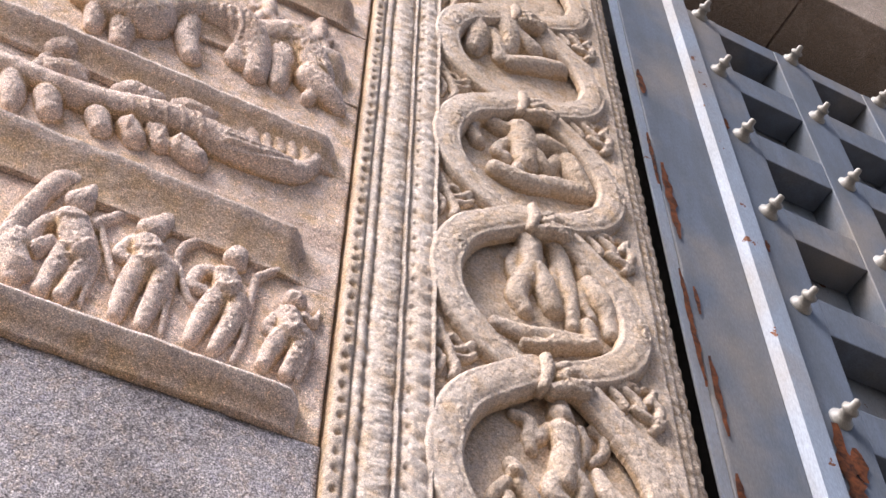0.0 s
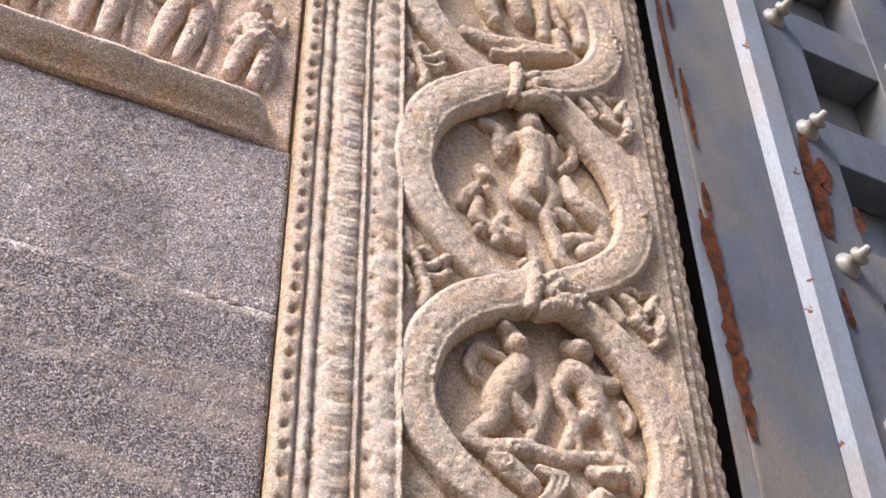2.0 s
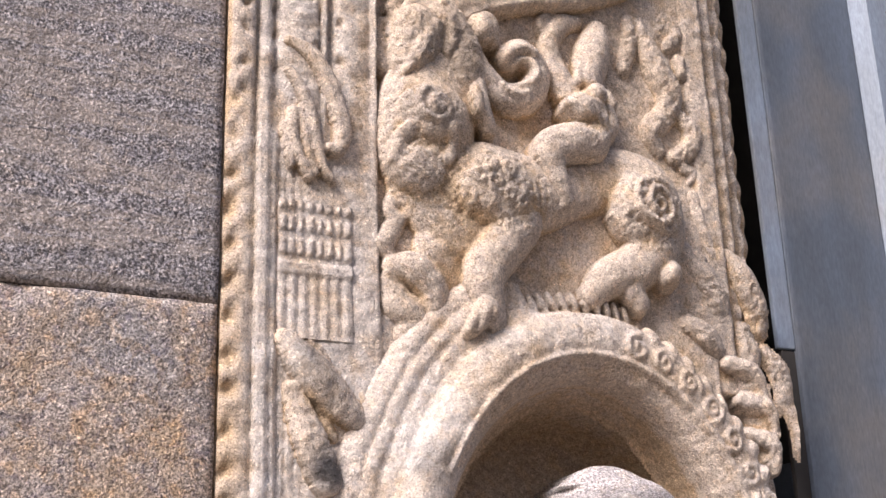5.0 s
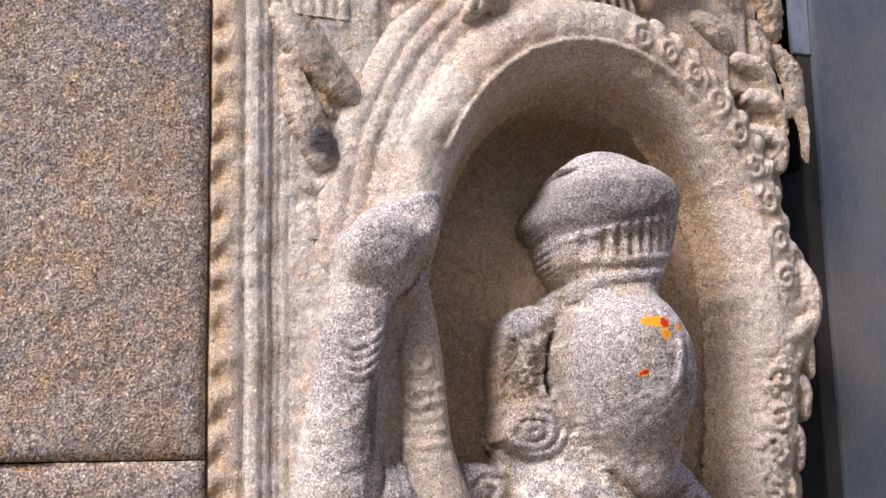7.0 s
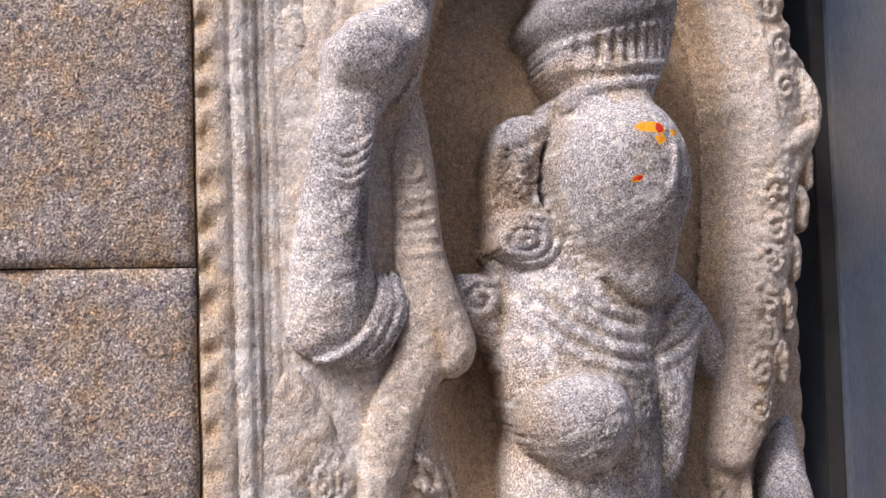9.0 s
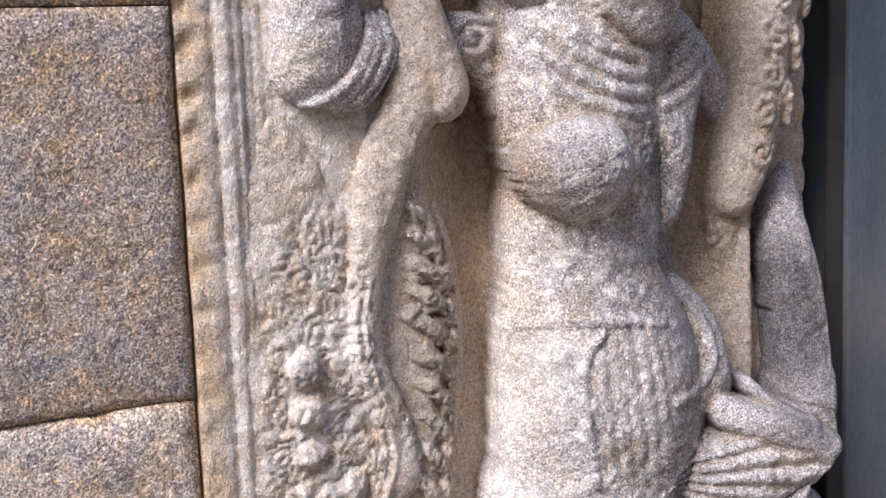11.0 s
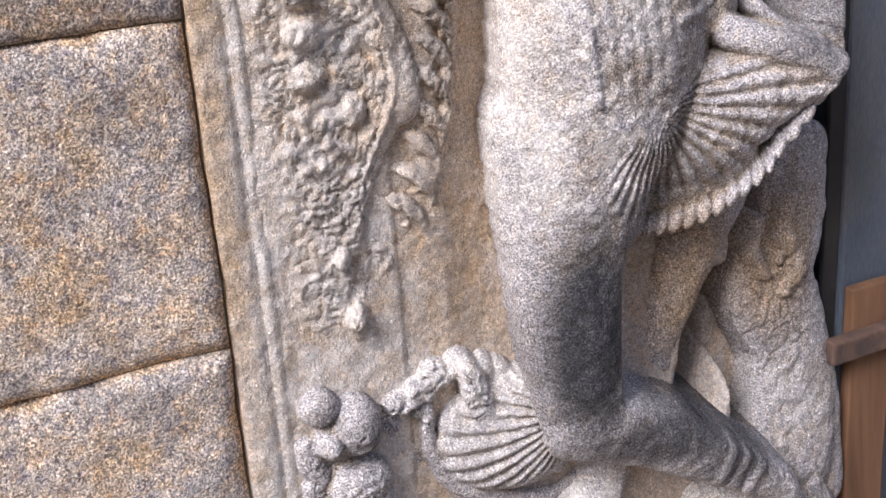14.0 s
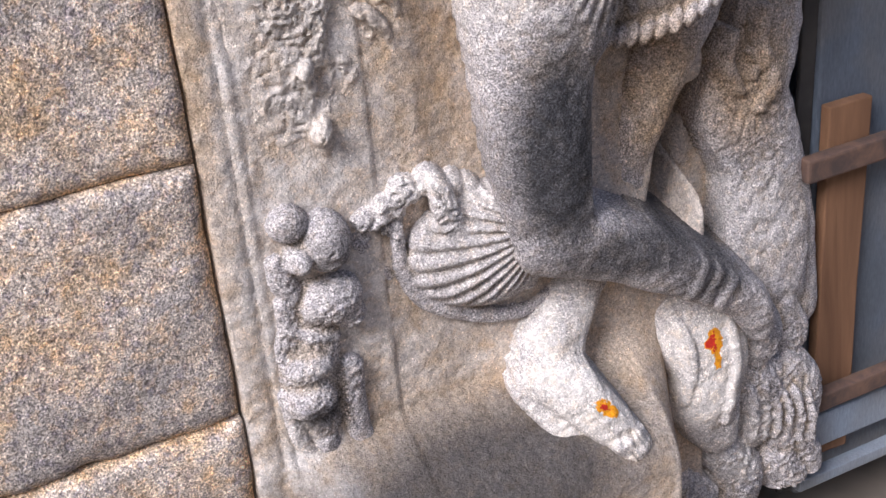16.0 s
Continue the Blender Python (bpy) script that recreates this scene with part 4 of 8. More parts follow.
for k in ROWS:
    cz = Z0 + k * PITCH
    r = Relief(0.15, 0.69, cz - 0.34, cz + 0.27, 0.0032, -0.016, 20 + k)
    for strand, drop in ((RIGHT if k else RIGHT_LOW, 0.004), (LEFT if k else LEFT_LOW, 0.0)):
        line = [(x, cz + z, s, -0.006 - drop) for x, z, s in strand]
        r.tube(line, 0.62, p=0.24, steps=5)
        # sharp outer arris, shallow groove and rolled inner edge of the band
        c = smooth_line(line, 5)
        d = np.gradient(c[:, :2], axis=0)
        d /= np.linalg.norm(d, axis=1)[:, None] + 1e-9
        for off, rad, up in ((0.80, 0.005, 0.0020), (-0.80, 0.005, 0.0020), (0.55, 0.006, -0.0008)):
            r.roll(np.column_stack([c[:, 0] - d[:, 1] * off * c[:, 2], c[:, 1] + d[:, 0] * off * c[:, 2], np.full(len(c), rad)])[1:-1], up, 1)
    r.carve(CX, cz, 0.27, 0.27, 0, 0.0016, 0.007)
    # rosettes where a shoot buds from the stem
    for x, z in ((0.637, cz + 0.02), (0.642, cz - 0.012), (0.228, cz + 0.055), (0.236, cz + 0.03)):
        r.spiral(x, z, 0.013, 1.3, 0.0042, 0.010, 1.2 + z)
    r.lime = 0.35 * np.clip((0.30 - r.X) / 0.1, 0, 1)
    r.weather(0.0009, 0.001).mesh("vine_stem", M_JAMB, jamb, "thick carved vine stem curling round a medallion", undercut=0.25)
    # leafy band tying the crossing stems
    r = Relief(0.30, 0.56, cz + 0.15, cz + 0.30, 0.0028, -0.006, 120 + k)
    r.tube([(0.398, cz + 0.269, 0.0123, 0.016), (0.400, cz + 0.235, 0.0142, 0.016), (0.390, cz + 0.193, 0.0100, 0.016)], 1.1)
    r.tube([(0.423, cz + 0.228, 0.0133, 0.014), (0.450, cz + 0.256, 0.0125, 0.014), (0.475, cz + 0.253, 0.0106, 0.014)], 1.1)
    r.tube([(0.411, cz + 0.196, 0.0121, 0.014), (0.442, cz + 0.213, 0.0144, 0.014), (0.477, cz + 0.214, 0.0115, 0.014)], 1.1)
    r.tube([(0.437, cz + 0.226, 0.0103, 0.016), (0.461, cz + 0.224, 0.0125, 0.016), (0.488, cz + 0.239, 0.0095, 0.016)], 1.2)
    r.tube([(0.420, cz + 0.250, 0.0103, 0.014), (0.441, cz + 0.270, 0.0104, 0.014), (0.456, cz + 0.267, 0.0084, 0.014)], 1.2)
    r.carve(0.42, cz + 0.21, 0.12, 0.07, 0, 0.004, 0.008).weather().mesh("leaf_knot", M_JAMB, jamb, "knot of carved leaves")
    # sprig at the band's side: a stalk with curled leaflets
    r = Relief(0.16, 0.28, cz + 0.10, cz + 0.30, 0.0028, -0.012, 140 + 2 * k)
    r.tube([(0.193, cz + 0.283, 0.0075, -0.004), (0.199, cz + 0.252, 0.0084, -0.004), (0.211, cz + 0.224, 0.0093, -0.004), (0.220, cz + 0.194, 0.0083, -0.004)], 1.1)
    r.tube([(0.202, cz + 0.242, 0.0056, -0.004), (0.221, cz + 0.255, 0.0076, -0.004), (0.235, cz + 0.245, 0.0057, -0.004)], 1.2)
    r.tube([(0.211, cz + 0.218, 0.0065, -0.004), (0.234, cz + 0.227, 0.0075, -0.004), (0.263, cz + 0.256, 0.0087, -0.004), (0.255, cz + 0.234, 0.0057, -0.004)], 1.2)
    r.tube([(0.216, cz + 0.204, 0.0065, -0.004), (0.243, cz + 0.208, 0.0075, -0.004), (0.265, cz + 0.230, 0.0057, -0.004)], 1.2)
    r.tube([(0.220, cz + 0.194, 0.0092, -0.004), (0.226, cz + 0.175, 0.0101, -0.004), (0.220, cz + 0.152, 0.0082, -0.004)], 1.1)
    r.tube([(0.197, cz + 0.274, 0.0056, -0.004), (0.183, cz + 0.252, 0.0074, -0.004), (0.193, cz + 0.233, 0.0056, -0.004)], 1.1)
    r.tube([(0.190, cz + 0.205, 0.0064, -0.004), (0.199, cz + 0.182, 0.0073, -0.004), (0.193, cz + 0.153, 0.0054, -0.004)], 1.1)
    r.carve(0.22, cz + 0.2, 0.06, 0.1, 0, 0.003, 0.008).weather().mesh("leaf_sprig", M_JAMB, jamb, "curling carved leaf sprig")
    r = Relief(0.54, 0.69, cz + 0.11, cz + 0.31, 0.0028, -0.012, 141 + 2 * k)
    r.tube([(0.546, cz + 0.276, 0.0089, -0.006), (0.563, cz + 0.259, 0.0100, -0.006), (0.573, cz + 0.240, 0.0089, -0.006)], 1.1)
    r.tube([(0.580, cz + 0.288, 0.0102, -0.006), (0.599, cz + 0.272, 0.0114, -0.006), (0.612, cz + 0.253, 0.0102, -0.006)], 1.2)
    r.tube([(0.622, cz + 0.315, 0.0116, -0.006), (0.643, cz + 0.310, 0.0117, -0.006), (0.626, cz + 0.275, 0.0104, -0.006)], 1.2)
    r.tube([(0.639, cz + 0.285, 0.0116, -0.006), (0.651, cz + 0.261, 0.0127, -0.006), (0.635, cz + 0.227, 0.0102, -0.006)], 1.1)
    r.tube([(0.595, cz + 0.248, 0.0090, -0.006), (0.615, cz + 0.237, 0.0102, -0.006), (0.646, cz + 0.231, 0.0091, -0.006)], 1.1)
    r.tube([(0.564, cz + 0.292, 0.0079, -0.006), (0.594, cz + 0.311, 0.0092, -0.006), (0.609, cz + 0.301, 0.0069, -0.006)], 1.2)
    r.tube([(0.652, cz + 0.233, 0.0092, -0.006), (0.632, cz + 0.210, 0.0090, -0.006)], 1.0)
    r.carve(0.62, cz + 0.22, 0.07, 0.1, 0, 0.003, 0.008).weather().mesh("leaf_sprig", M_JAMB, jamb, "curling carved leaf sprig")

# medallion scenes, each its own
F = -0.027
r = Relief(0.22, 0.63, 2.60, 3.0, 0.0026, F - 0.002, 160)
r.tube([(0.358, 2.983, 0.0127, -0.024), (0.369, 2.964, 0.0172, -0.024), (0.379, 2.936, 0.0249, -0.024)], 1.0)
r.tube([(0.384, 2.899, 0.0263, -0.024), (0.363, 2.869, 0.0271, -0.024), (0.344, 2.836, 0.0251, -0.024), (0.338, 2.810, 0.0222, -0.024)], 1.0)
r.tube([(0.352, 2.909, 0.0109, -0.024), (0.320, 2.916, 0.0112, -0.024), (0.302, 2.882, 0.0114, -0.024), (0.310, 2.862, 0.0096, -0.024)], 1.0)
r.tube([(0.403, 2.899, 0.0145, -0.024), (0.423, 2.868, 0.0153, -0.024), (0.414, 2.825, 0.0134, -0.024), (0.396, 2.780, 0.0120, -0.024)], 1.0)
r.tube([(0.343, 2.811, 0.0217, -0.024), (0.331, 2.789, 0.0174, -0.024), (0.307, 2.767, 0.0134, -0.024), (0.300, 2.756, 0.0096, -0.024)], 1.0)
r.tube([(0.365, 2.834, 0.0214, -0.024), (0.392, 2.812, 0.0181, -0.024), (0.403, 2.796, 0.0147, -0.024), (0.395, 2.771, 0.0101, -0.024)], 1.0)
r.tube([(0.476, 2.963, 0.0170, -0.024), (0.489, 2.958, 0.0235, -0.024), (0.514, 2.983, 0.0149, -0.024)], 1.0)
r.tube([(0.479, 2.914, 0.0284, -0.024), (0.498, 2.899, 0.0284, -0.024), (0.508, 2.870, 0.0268, -0.024), (0.511, 2.852, 0.0221, -0.024)], 1.0)
r.tube([(0.515, 2.915, 0.0154, -0.024), (0.553, 2.921, 0.0140, -0.024), (0.581, 2.947, 0.0118, -0.024)], 1.0)
r.tube([(0.464, 2.905, 0.0157, -0.024), (0.446, 2.872, 0.0153, -0.024), (0.466, 2.840, 0.0154, -0.024), (0.469, 2.816, 0.0136, -0.024), (0.448, 2.773, 0.0111, -0.024)], 1.0)
r.tube([(0.514, 2.853, 0.0223, -0.024), (0.533, 2.833, 0.0200, -0.024), (0.540, 2.805, 0.0164, -0.024), (0.545, 2.789, 0.0119, -0.024)], 1.0)
r.tube([(0.490, 2.842, 0.0154, -0.024), (0.473, 2.815, 0.0137, -0.024), (0.476, 2.784, 0.0106, -0.024)], 1.0)
r.tube([(0.567, 2.887, 0.0092, -0.024), (0.579, 2.864, 0.0112, -0.024), (0.570, 2.845, 0.0074, -0.024)], 1.0)
r.tube([(0.300, 2.756, 0.0134, -0.024), (0.326, 2.747, 0.0162, -0.024), (0.361, 2.755, 0.0180, -0.024), (0.395, 2.767, 0.0141, -0.024)], 0.9)
r.tube([(0.395, 2.765, 0.0136, -0.024), (0.436, 2.762, 0.0146, -0.024), (0.484, 2.773, 0.0136, -0.024), (0.534, 2.782, 0.0142, -0.024), (0.566, 2.768, 0.0158, -0.024), (0.567, 2.748, 0.0153, -0.024)], 0.9)
r.tube([(0.334, 2.734, 0.0155, -0.024), (0.359, 2.721, 0.0207, -0.024), (0.385, 2.704, 0.0207, -0.024)], 0.9)
r.tube([(0.497, 2.754, 0.0139, -0.024), (0.520, 2.752, 0.0168, -0.024), (0.555, 2.761, 0.0175, -0.024), (0.569, 2.744, 0.0134, -0.024)], 0.9)
r.tube([(0.505, 2.707, 0.0193, -0.024), (0.523, 2.693, 0.0187, -0.024), (0.553, 2.706, 0.0162, -0.024)], 0.9)
r.tube([(0.408, 2.724, 0.0056, -0.012), (0.422, 2.717, 0.0065, -0.010), (0.413, 2.692, 0.0063, -0.010), (0.393, 2.672, 0.0054, -0.014)], 1.1)
r.tube([(0.406, 2.728, 0.0056, -0.012), (0.435, 2.721, 0.0065, -0.010), (0.423, 2.694, 0.0063, -0.010), (0.400, 2.672, 0.0054, -0.014)], 1.1)
r.tube([(0.404, 2.731, 0.0056, -0.012), (0.448, 2.725, 0.0065, -0.010), (0.433, 2.697, 0.0063, -0.010), (0.408, 2.671, 0.0054, -0.014)], 1.1)
r.spiral(0.363, 2.751, 0.0110, 1.2, 0.0046, -0.008, 0.0, 1)
r.spiral(0.521, 2.728, 0.0258, 1.4, 0.0069, -0.012, 1.0, 1)
r.spiral(0.549, 2.753, 0.0142, 1.2, 0.0051, -0.010, 2.0, 1)
r.spiral(0.348, 2.724, 0.0126, 1.2, 0.0045, -0.012, 2.5, -1)
r.blob(0.379, 2.930, 0.0210, 0.0192, 0, 0.034, -0.020)
r.blob(0.488, 2.956, 0.0218, 0.0192, 0, 0.034, -0.020)
r.blob(0.361, 2.958, 0.0122, 0.0135, 20, 0.026, -0.020)
r.carve(0.412, 2.837, 0.174, 0.175, 0, 0.0016, 0.007)
r.weather(0.0011, 0.0015).mesh("medallion_scene", M_JAMB, jamb, "two worn figures dancing on coils, carved in a medallion", undercut=0.35)
r = Relief(0.22, 0.63, 3.06, 3.47, 0.0026, F - 0.002, 161)
r.tube([(0.439, 3.506, 0.0175, -0.024), (0.438, 3.470, 0.0230, -0.024), (0.439, 3.434, 0.0284, -0.024)], 1.0)
r.tube([(0.438, 3.394, 0.0335, -0.024), (0.442, 3.358, 0.0295, -0.024), (0.436, 3.317, 0.0307, -0.024), (0.430, 3.282, 0.0276, -0.024)], 1.0)
r.tube([(0.414, 3.403, 0.0145, -0.024), (0.380, 3.364, 0.0164, -0.024), (0.375, 3.400, 0.0161, -0.024), (0.348, 3.407, 0.0129, -0.024)], 1.0)
r.tube([(0.373, 3.364, 0.0152, -0.024), (0.378, 3.339, 0.0123, -0.024)], 1.0)
r.tube([(0.474, 3.415, 0.0190, -0.024), (0.483, 3.384, 0.0158, -0.024), (0.460, 3.333, 0.0132, -0.024)], 1.0)
r.tube([(0.417, 3.278, 0.0234, -0.024), (0.411, 3.251, 0.0213, -0.024), (0.433, 3.239, 0.0174, -0.024)], 1.0)
r.tube([(0.455, 3.301, 0.0250, -0.024), (0.470, 3.275, 0.0209, -0.024), (0.457, 3.240, 0.0131, -0.024)], 1.0)
r.tube([(0.508, 3.440, 0.0121, -0.024), (0.529, 3.427, 0.0149, -0.024), (0.523, 3.388, 0.0123, -0.024), (0.493, 3.354, 0.0096, -0.024)], 1.0)
r.tube([(0.339, 3.284, 0.0175, -0.024), (0.346, 3.267, 0.0200, -0.024)], 1.0)
r.tube([(0.327, 3.244, 0.0134, -0.024), (0.304, 3.213, 0.0121, -0.024), (0.298, 3.196, 0.0090, -0.024)], 1.0)
r.tube([(0.350, 3.246, 0.0186, -0.024), (0.372, 3.223, 0.0184, -0.024), (0.377, 3.197, 0.0151, -0.024), (0.357, 3.172, 0.0131, -0.024)], 1.0)
r.tube([(0.330, 3.214, 0.0131, -0.024), (0.325, 3.180, 0.0150, -0.024), (0.342, 3.169, 0.0139, -0.024)], 1.0)
r.tube([(0.384, 3.197, 0.0169, -0.024), (0.398, 3.178, 0.0180, -0.024), (0.418, 3.149, 0.0165, -0.024), (0.431, 3.119, 0.0150, -0.024)], 1.0)
r.tube([(0.507, 3.327, 0.0182, -0.024), (0.515, 3.286, 0.0251, -0.024), (0.546, 3.265, 0.0263, -0.024), (0.567, 3.248, 0.0232, -0.024), (0.567, 3.218, 0.0167, -0.024)], 1.0)
r.tube([(0.479, 3.248, 0.0162, -0.024), (0.500, 3.237, 0.0175, -0.024)], 1.0)
r.tube([(0.451, 3.230, 0.0160, -0.024), (0.469, 3.193, 0.0156, -0.024), (0.479, 3.148, 0.0154, -0.024), (0.496, 3.137, 0.0128, -0.024)], 1.0)
r.tube([(0.536, 3.209, 0.0150, -0.024), (0.502, 3.200, 0.0130, -0.024), (0.478, 3.175, 0.0127, -0.024), (0.482, 3.153, 0.0113, -0.024)], 1.0)
r.tube([(0.396, 3.152, 0.0199, -0.024), (0.356, 3.162, 0.0174, -0.024)], 1.0)
r.tube([(0.526, 3.177, 0.0171, -0.024), (0.569, 3.212, 0.0151, -0.024)], 1.0)
r.blob(0.330, 3.152, 0.0121, 0.0116, 0, 0.016, -0.024)
r.blob(0.360, 3.140, 0.0131, 0.0128, 0, 0.016, -0.024)
r.blob(0.410, 3.111, 0.0110, 0.0104, 0, 0.016, -0.024)
r.blob(0.467, 3.231, 0.0118, 0.0114, 0, 0.016, -0.024)
r.blob(0.436, 3.432, 0.0241, 0.0246, 0, 0.034, -0.020)
r.blob(0.341, 3.262, 0.0172, 0.0134, 0, 0.026, -0.020)
r.carve(0.416, 3.272, 0.201, 0.215, 0, 0.0016, 0.007)
r.weather(0.0011, 0.0015).mesh("medallion_scene", M_JAMB, jamb, "worn figure with raised arm between beasts, carved in a medallion", undercut=0.35)
r = Relief(0.22, 0.63, 3.54, 3.95, 0.0028, F - 0.002, 162)
r.tube([(0.390, 3.973, 0.0292, -0.024), (0.400, 3.927, 0.0330, -0.024), (0.400, 3.869, 0.0312, -0.024), (0.390, 3.808, 0.0274, -0.024)], 1.0)
r.tube([(0.381, 3.805, 0.0234, -0.024), (0.366, 3.744, 0.0241, -0.024), (0.384, 3.707, 0.0205, -0.024)], 1.0)
r.tube([(0.412, 3.840, 0.0312, -0.024), (0.431, 3.788, 0.0303, -0.024), (0.445, 3.745, 0.0243, -0.024)], 1.0)
r.tube([(0.374, 3.888, 0.0148, -0.024), (0.359, 3.833, 0.0147, -0.024), (0.370, 3.786, 0.0139, -0.024)], 1.0)
r.tube([(0.437, 3.964, 0.0243, -0.024), (0.468, 3.932, 0.0273, -0.024), (0.481, 3.845, 0.0249, -0.024), (0.486, 3.767, 0.0219, -0.024), (0.489, 3.711, 0.0164, -0.024)], 1.0)
r.tube([(0.528, 3.913, 0.0253, -0.024), (0.536, 3.890, 0.0288, -0.024)], 1.0)
r.tube([(0.541, 3.858, 0.0322, -0.024), (0.556, 3.820, 0.0353, -0.024), (0.574, 3.786, 0.0285, -0.024), (0.578, 3.735, 0.0219, -0.024)], 1.0)
r.tube([(0.516, 3.849, 0.0175, -0.024), (0.518, 3.795, 0.0178, -0.024), (0.534, 3.761, 0.0162, -0.024)], 1.0)
r.tube([(0.576, 3.864, 0.0173, -0.024), (0.591, 3.836, 0.0170, -0.024)], 1.0)
r.tube([(0.468, 3.905, 0.0155, -0.024), (0.449, 3.829, 0.0165, -0.024), (0.459, 3.781, 0.0157, -0.024)], 1.0)
r.tube([(0.523, 3.726, 0.0233, -0.024), (0.525, 3.686, 0.0212, -0.024)], 1.0)
r.tube([(0.376, 3.604, 0.0083, -0.016), (0.415, 3.612, 0.0101, -0.012), (0.442, 3.642, 0.0092, -0.012), (0.463, 3.645, 0.0078, -0.016)], 1.1)
r.tube([(0.398, 3.621, 0.0085, -0.016), (0.438, 3.623, 0.0104, -0.012), (0.465, 3.651, 0.0094, -0.012), (0.484, 3.653, 0.0079, -0.016)], 1.1)
r.tube([(0.421, 3.637, 0.0087, -0.016), (0.461, 3.635, 0.0107, -0.012), (0.488, 3.659, 0.0096, -0.012), (0.504, 3.660, 0.0080, -0.016)], 1.1)
r.tube([(0.444, 3.654, 0.0090, -0.016), (0.484, 3.647, 0.0110, -0.012), (0.511, 3.668, 0.0099, -0.012), (0.525, 3.667, 0.0081, -0.016)], 1.1)
r.tube([(0.468, 3.672, 0.0092, -0.016), (0.507, 3.659, 0.0113, -0.012), (0.534, 3.677, 0.0101, -0.012), (0.546, 3.675, 0.0082, -0.016)], 1.1)
r.tube([(0.322, 3.640, 0.0170, -0.024), (0.381, 3.637, 0.0223, -0.024), (0.455, 3.660, 0.0222, -0.024), (0.532, 3.683, 0.0227, -0.024)], 0.8)
r.spiral(0.331, 3.775, 0.0281, 1.3, 0.0051, -0.030, 0.5, 1)
r.blob(0.397, 3.939, 0.0253, 0.0224, 0, 0.032, -0.020)
r.blob(0.533, 3.894, 0.0243, 0.0194, 0, 0.03, -0.020)
r.carve(0.417, 3.790, 0.239, 0.278, 0, 0.002, 0.008)
r.weather(0.0011, 0.0015).mesh("medallion_scene", M_JAMB, jamb, "standing pair of worn figures carved in a medallion", undercut=0.35)
r = Relief(0.22, 0.63, 4.01, 4.42, 0.003, F - 0.002, 163)
r.tube([(0.401, 4.478, 0.0232, -0.024), (0.401, 4.420, 0.0339, -0.024)], 1.0)
r.tube([(0.400, 4.358, 0.0405, -0.024), (0.406, 4.296, 0.0389, -0.024), (0.410, 4.234, 0.0331, -0.024)], 1.0)
r.tube([(0.380, 4.352, 0.0242, -0.024), (0.336, 4.352, 0.0243, -0.024), (0.300, 4.382, 0.0217, -0.024)], 1.0)
r.tube([(0.380, 4.327, 0.0144, -0.024), (0.340, 4.250, 0.0156, -0.024), (0.362, 4.231, 0.0188, -0.024)], 1.0)
r.tube([(0.423, 4.330, 0.0285, -0.024), (0.470, 4.356, 0.0304, -0.024), (0.509, 4.355, 0.0268, -0.024)], 1.0)
r.tube([(0.403, 4.243, 0.0223, -0.024), (0.387, 4.194, 0.0188, -0.024)], 1.0)
r.tube([(0.435, 4.278, 0.0313, -0.024), (0.463, 4.251, 0.0248, -0.024), (0.499, 4.320, 0.0160, -0.024)], 1.0)
r.tube([(0.299, 4.380, 0.0163, -0.024), (0.276, 4.300, 0.0191, -0.024), (0.290, 4.251, 0.0201, -0.024)], 1.0)
r.tube([(0.528, 4.318, 0.0313, -0.024), (0.546, 4.269, 0.0329, -0.024), (0.565, 4.226, 0.0276, -0.024)], 1.0)
r.tube([(0.452, 4.185, 0.0256, -0.024), (0.510, 4.200, 0.0301, -0.024), (0.572, 4.219, 0.0261, -0.024)], 1.0)
r.tube([(0.337, 4.164, 0.0265, -0.024), (0.392, 4.156, 0.0281, -0.024), (0.451, 4.174, 0.0254, -0.024)], 1.0)
r.carve(0.435, 4.305, 0.250, 0.279, 0, 0.003, 0.009)
r.weather(0.0011, 0.0015).mesh("medallion_scene", M_JAMB, jamb, "striding worn figure carved in a medallion", undercut=0.3)
r = Relief(0.22, 0.63, 4.48, 4.90, 0.0035, F - 0.002, 164)
r.tube([(0.287, 4.828, 0.0351, -0.024), (0.297, 4.763, 0.0364, -0.024), (0.285, 4.685, 0.0258, -0.024)], 1.0)
r.tube([(0.378, 4.942, 0.0374, -0.024), (0.383, 4.876, 0.0454, -0.024), (0.389, 4.802, 0.0349, -0.024), (0.371, 4.730, 0.0205, -0.024)], 1.0)
r.tube([(0.341, 4.816, 0.0247, -0.024), (0.356, 4.749, 0.0272, -0.024), (0.362, 4.695, 0.0238, -0.024)], 1.0)
r.tube([(0.417, 4.845, 0.0370, -0.024), (0.458, 4.818, 0.0345, -0.024)], 1.0)
r.tube([(0.490, 4.912, 0.0297, -0.024), (0.512, 4.850, 0.0295, -0.024), (0.540, 4.860, 0.0239, -0.024)], 1.0)
r.tube([(0.386, 4.693, 0.0262, -0.024), (0.470, 4.741, 0.0323, -0.024), (0.542, 4.781, 0.0277, -0.024)], 1.0)
r.carve(0.399, 4.804, 0.228, 0.230, 0, 0.004, 0.01)
r.weather(0.0011, 0.0015).mesh("medallion_scene", M_JAMB, jamb, "cluster of small worn figures carved in a medallion", undercut=0.3)

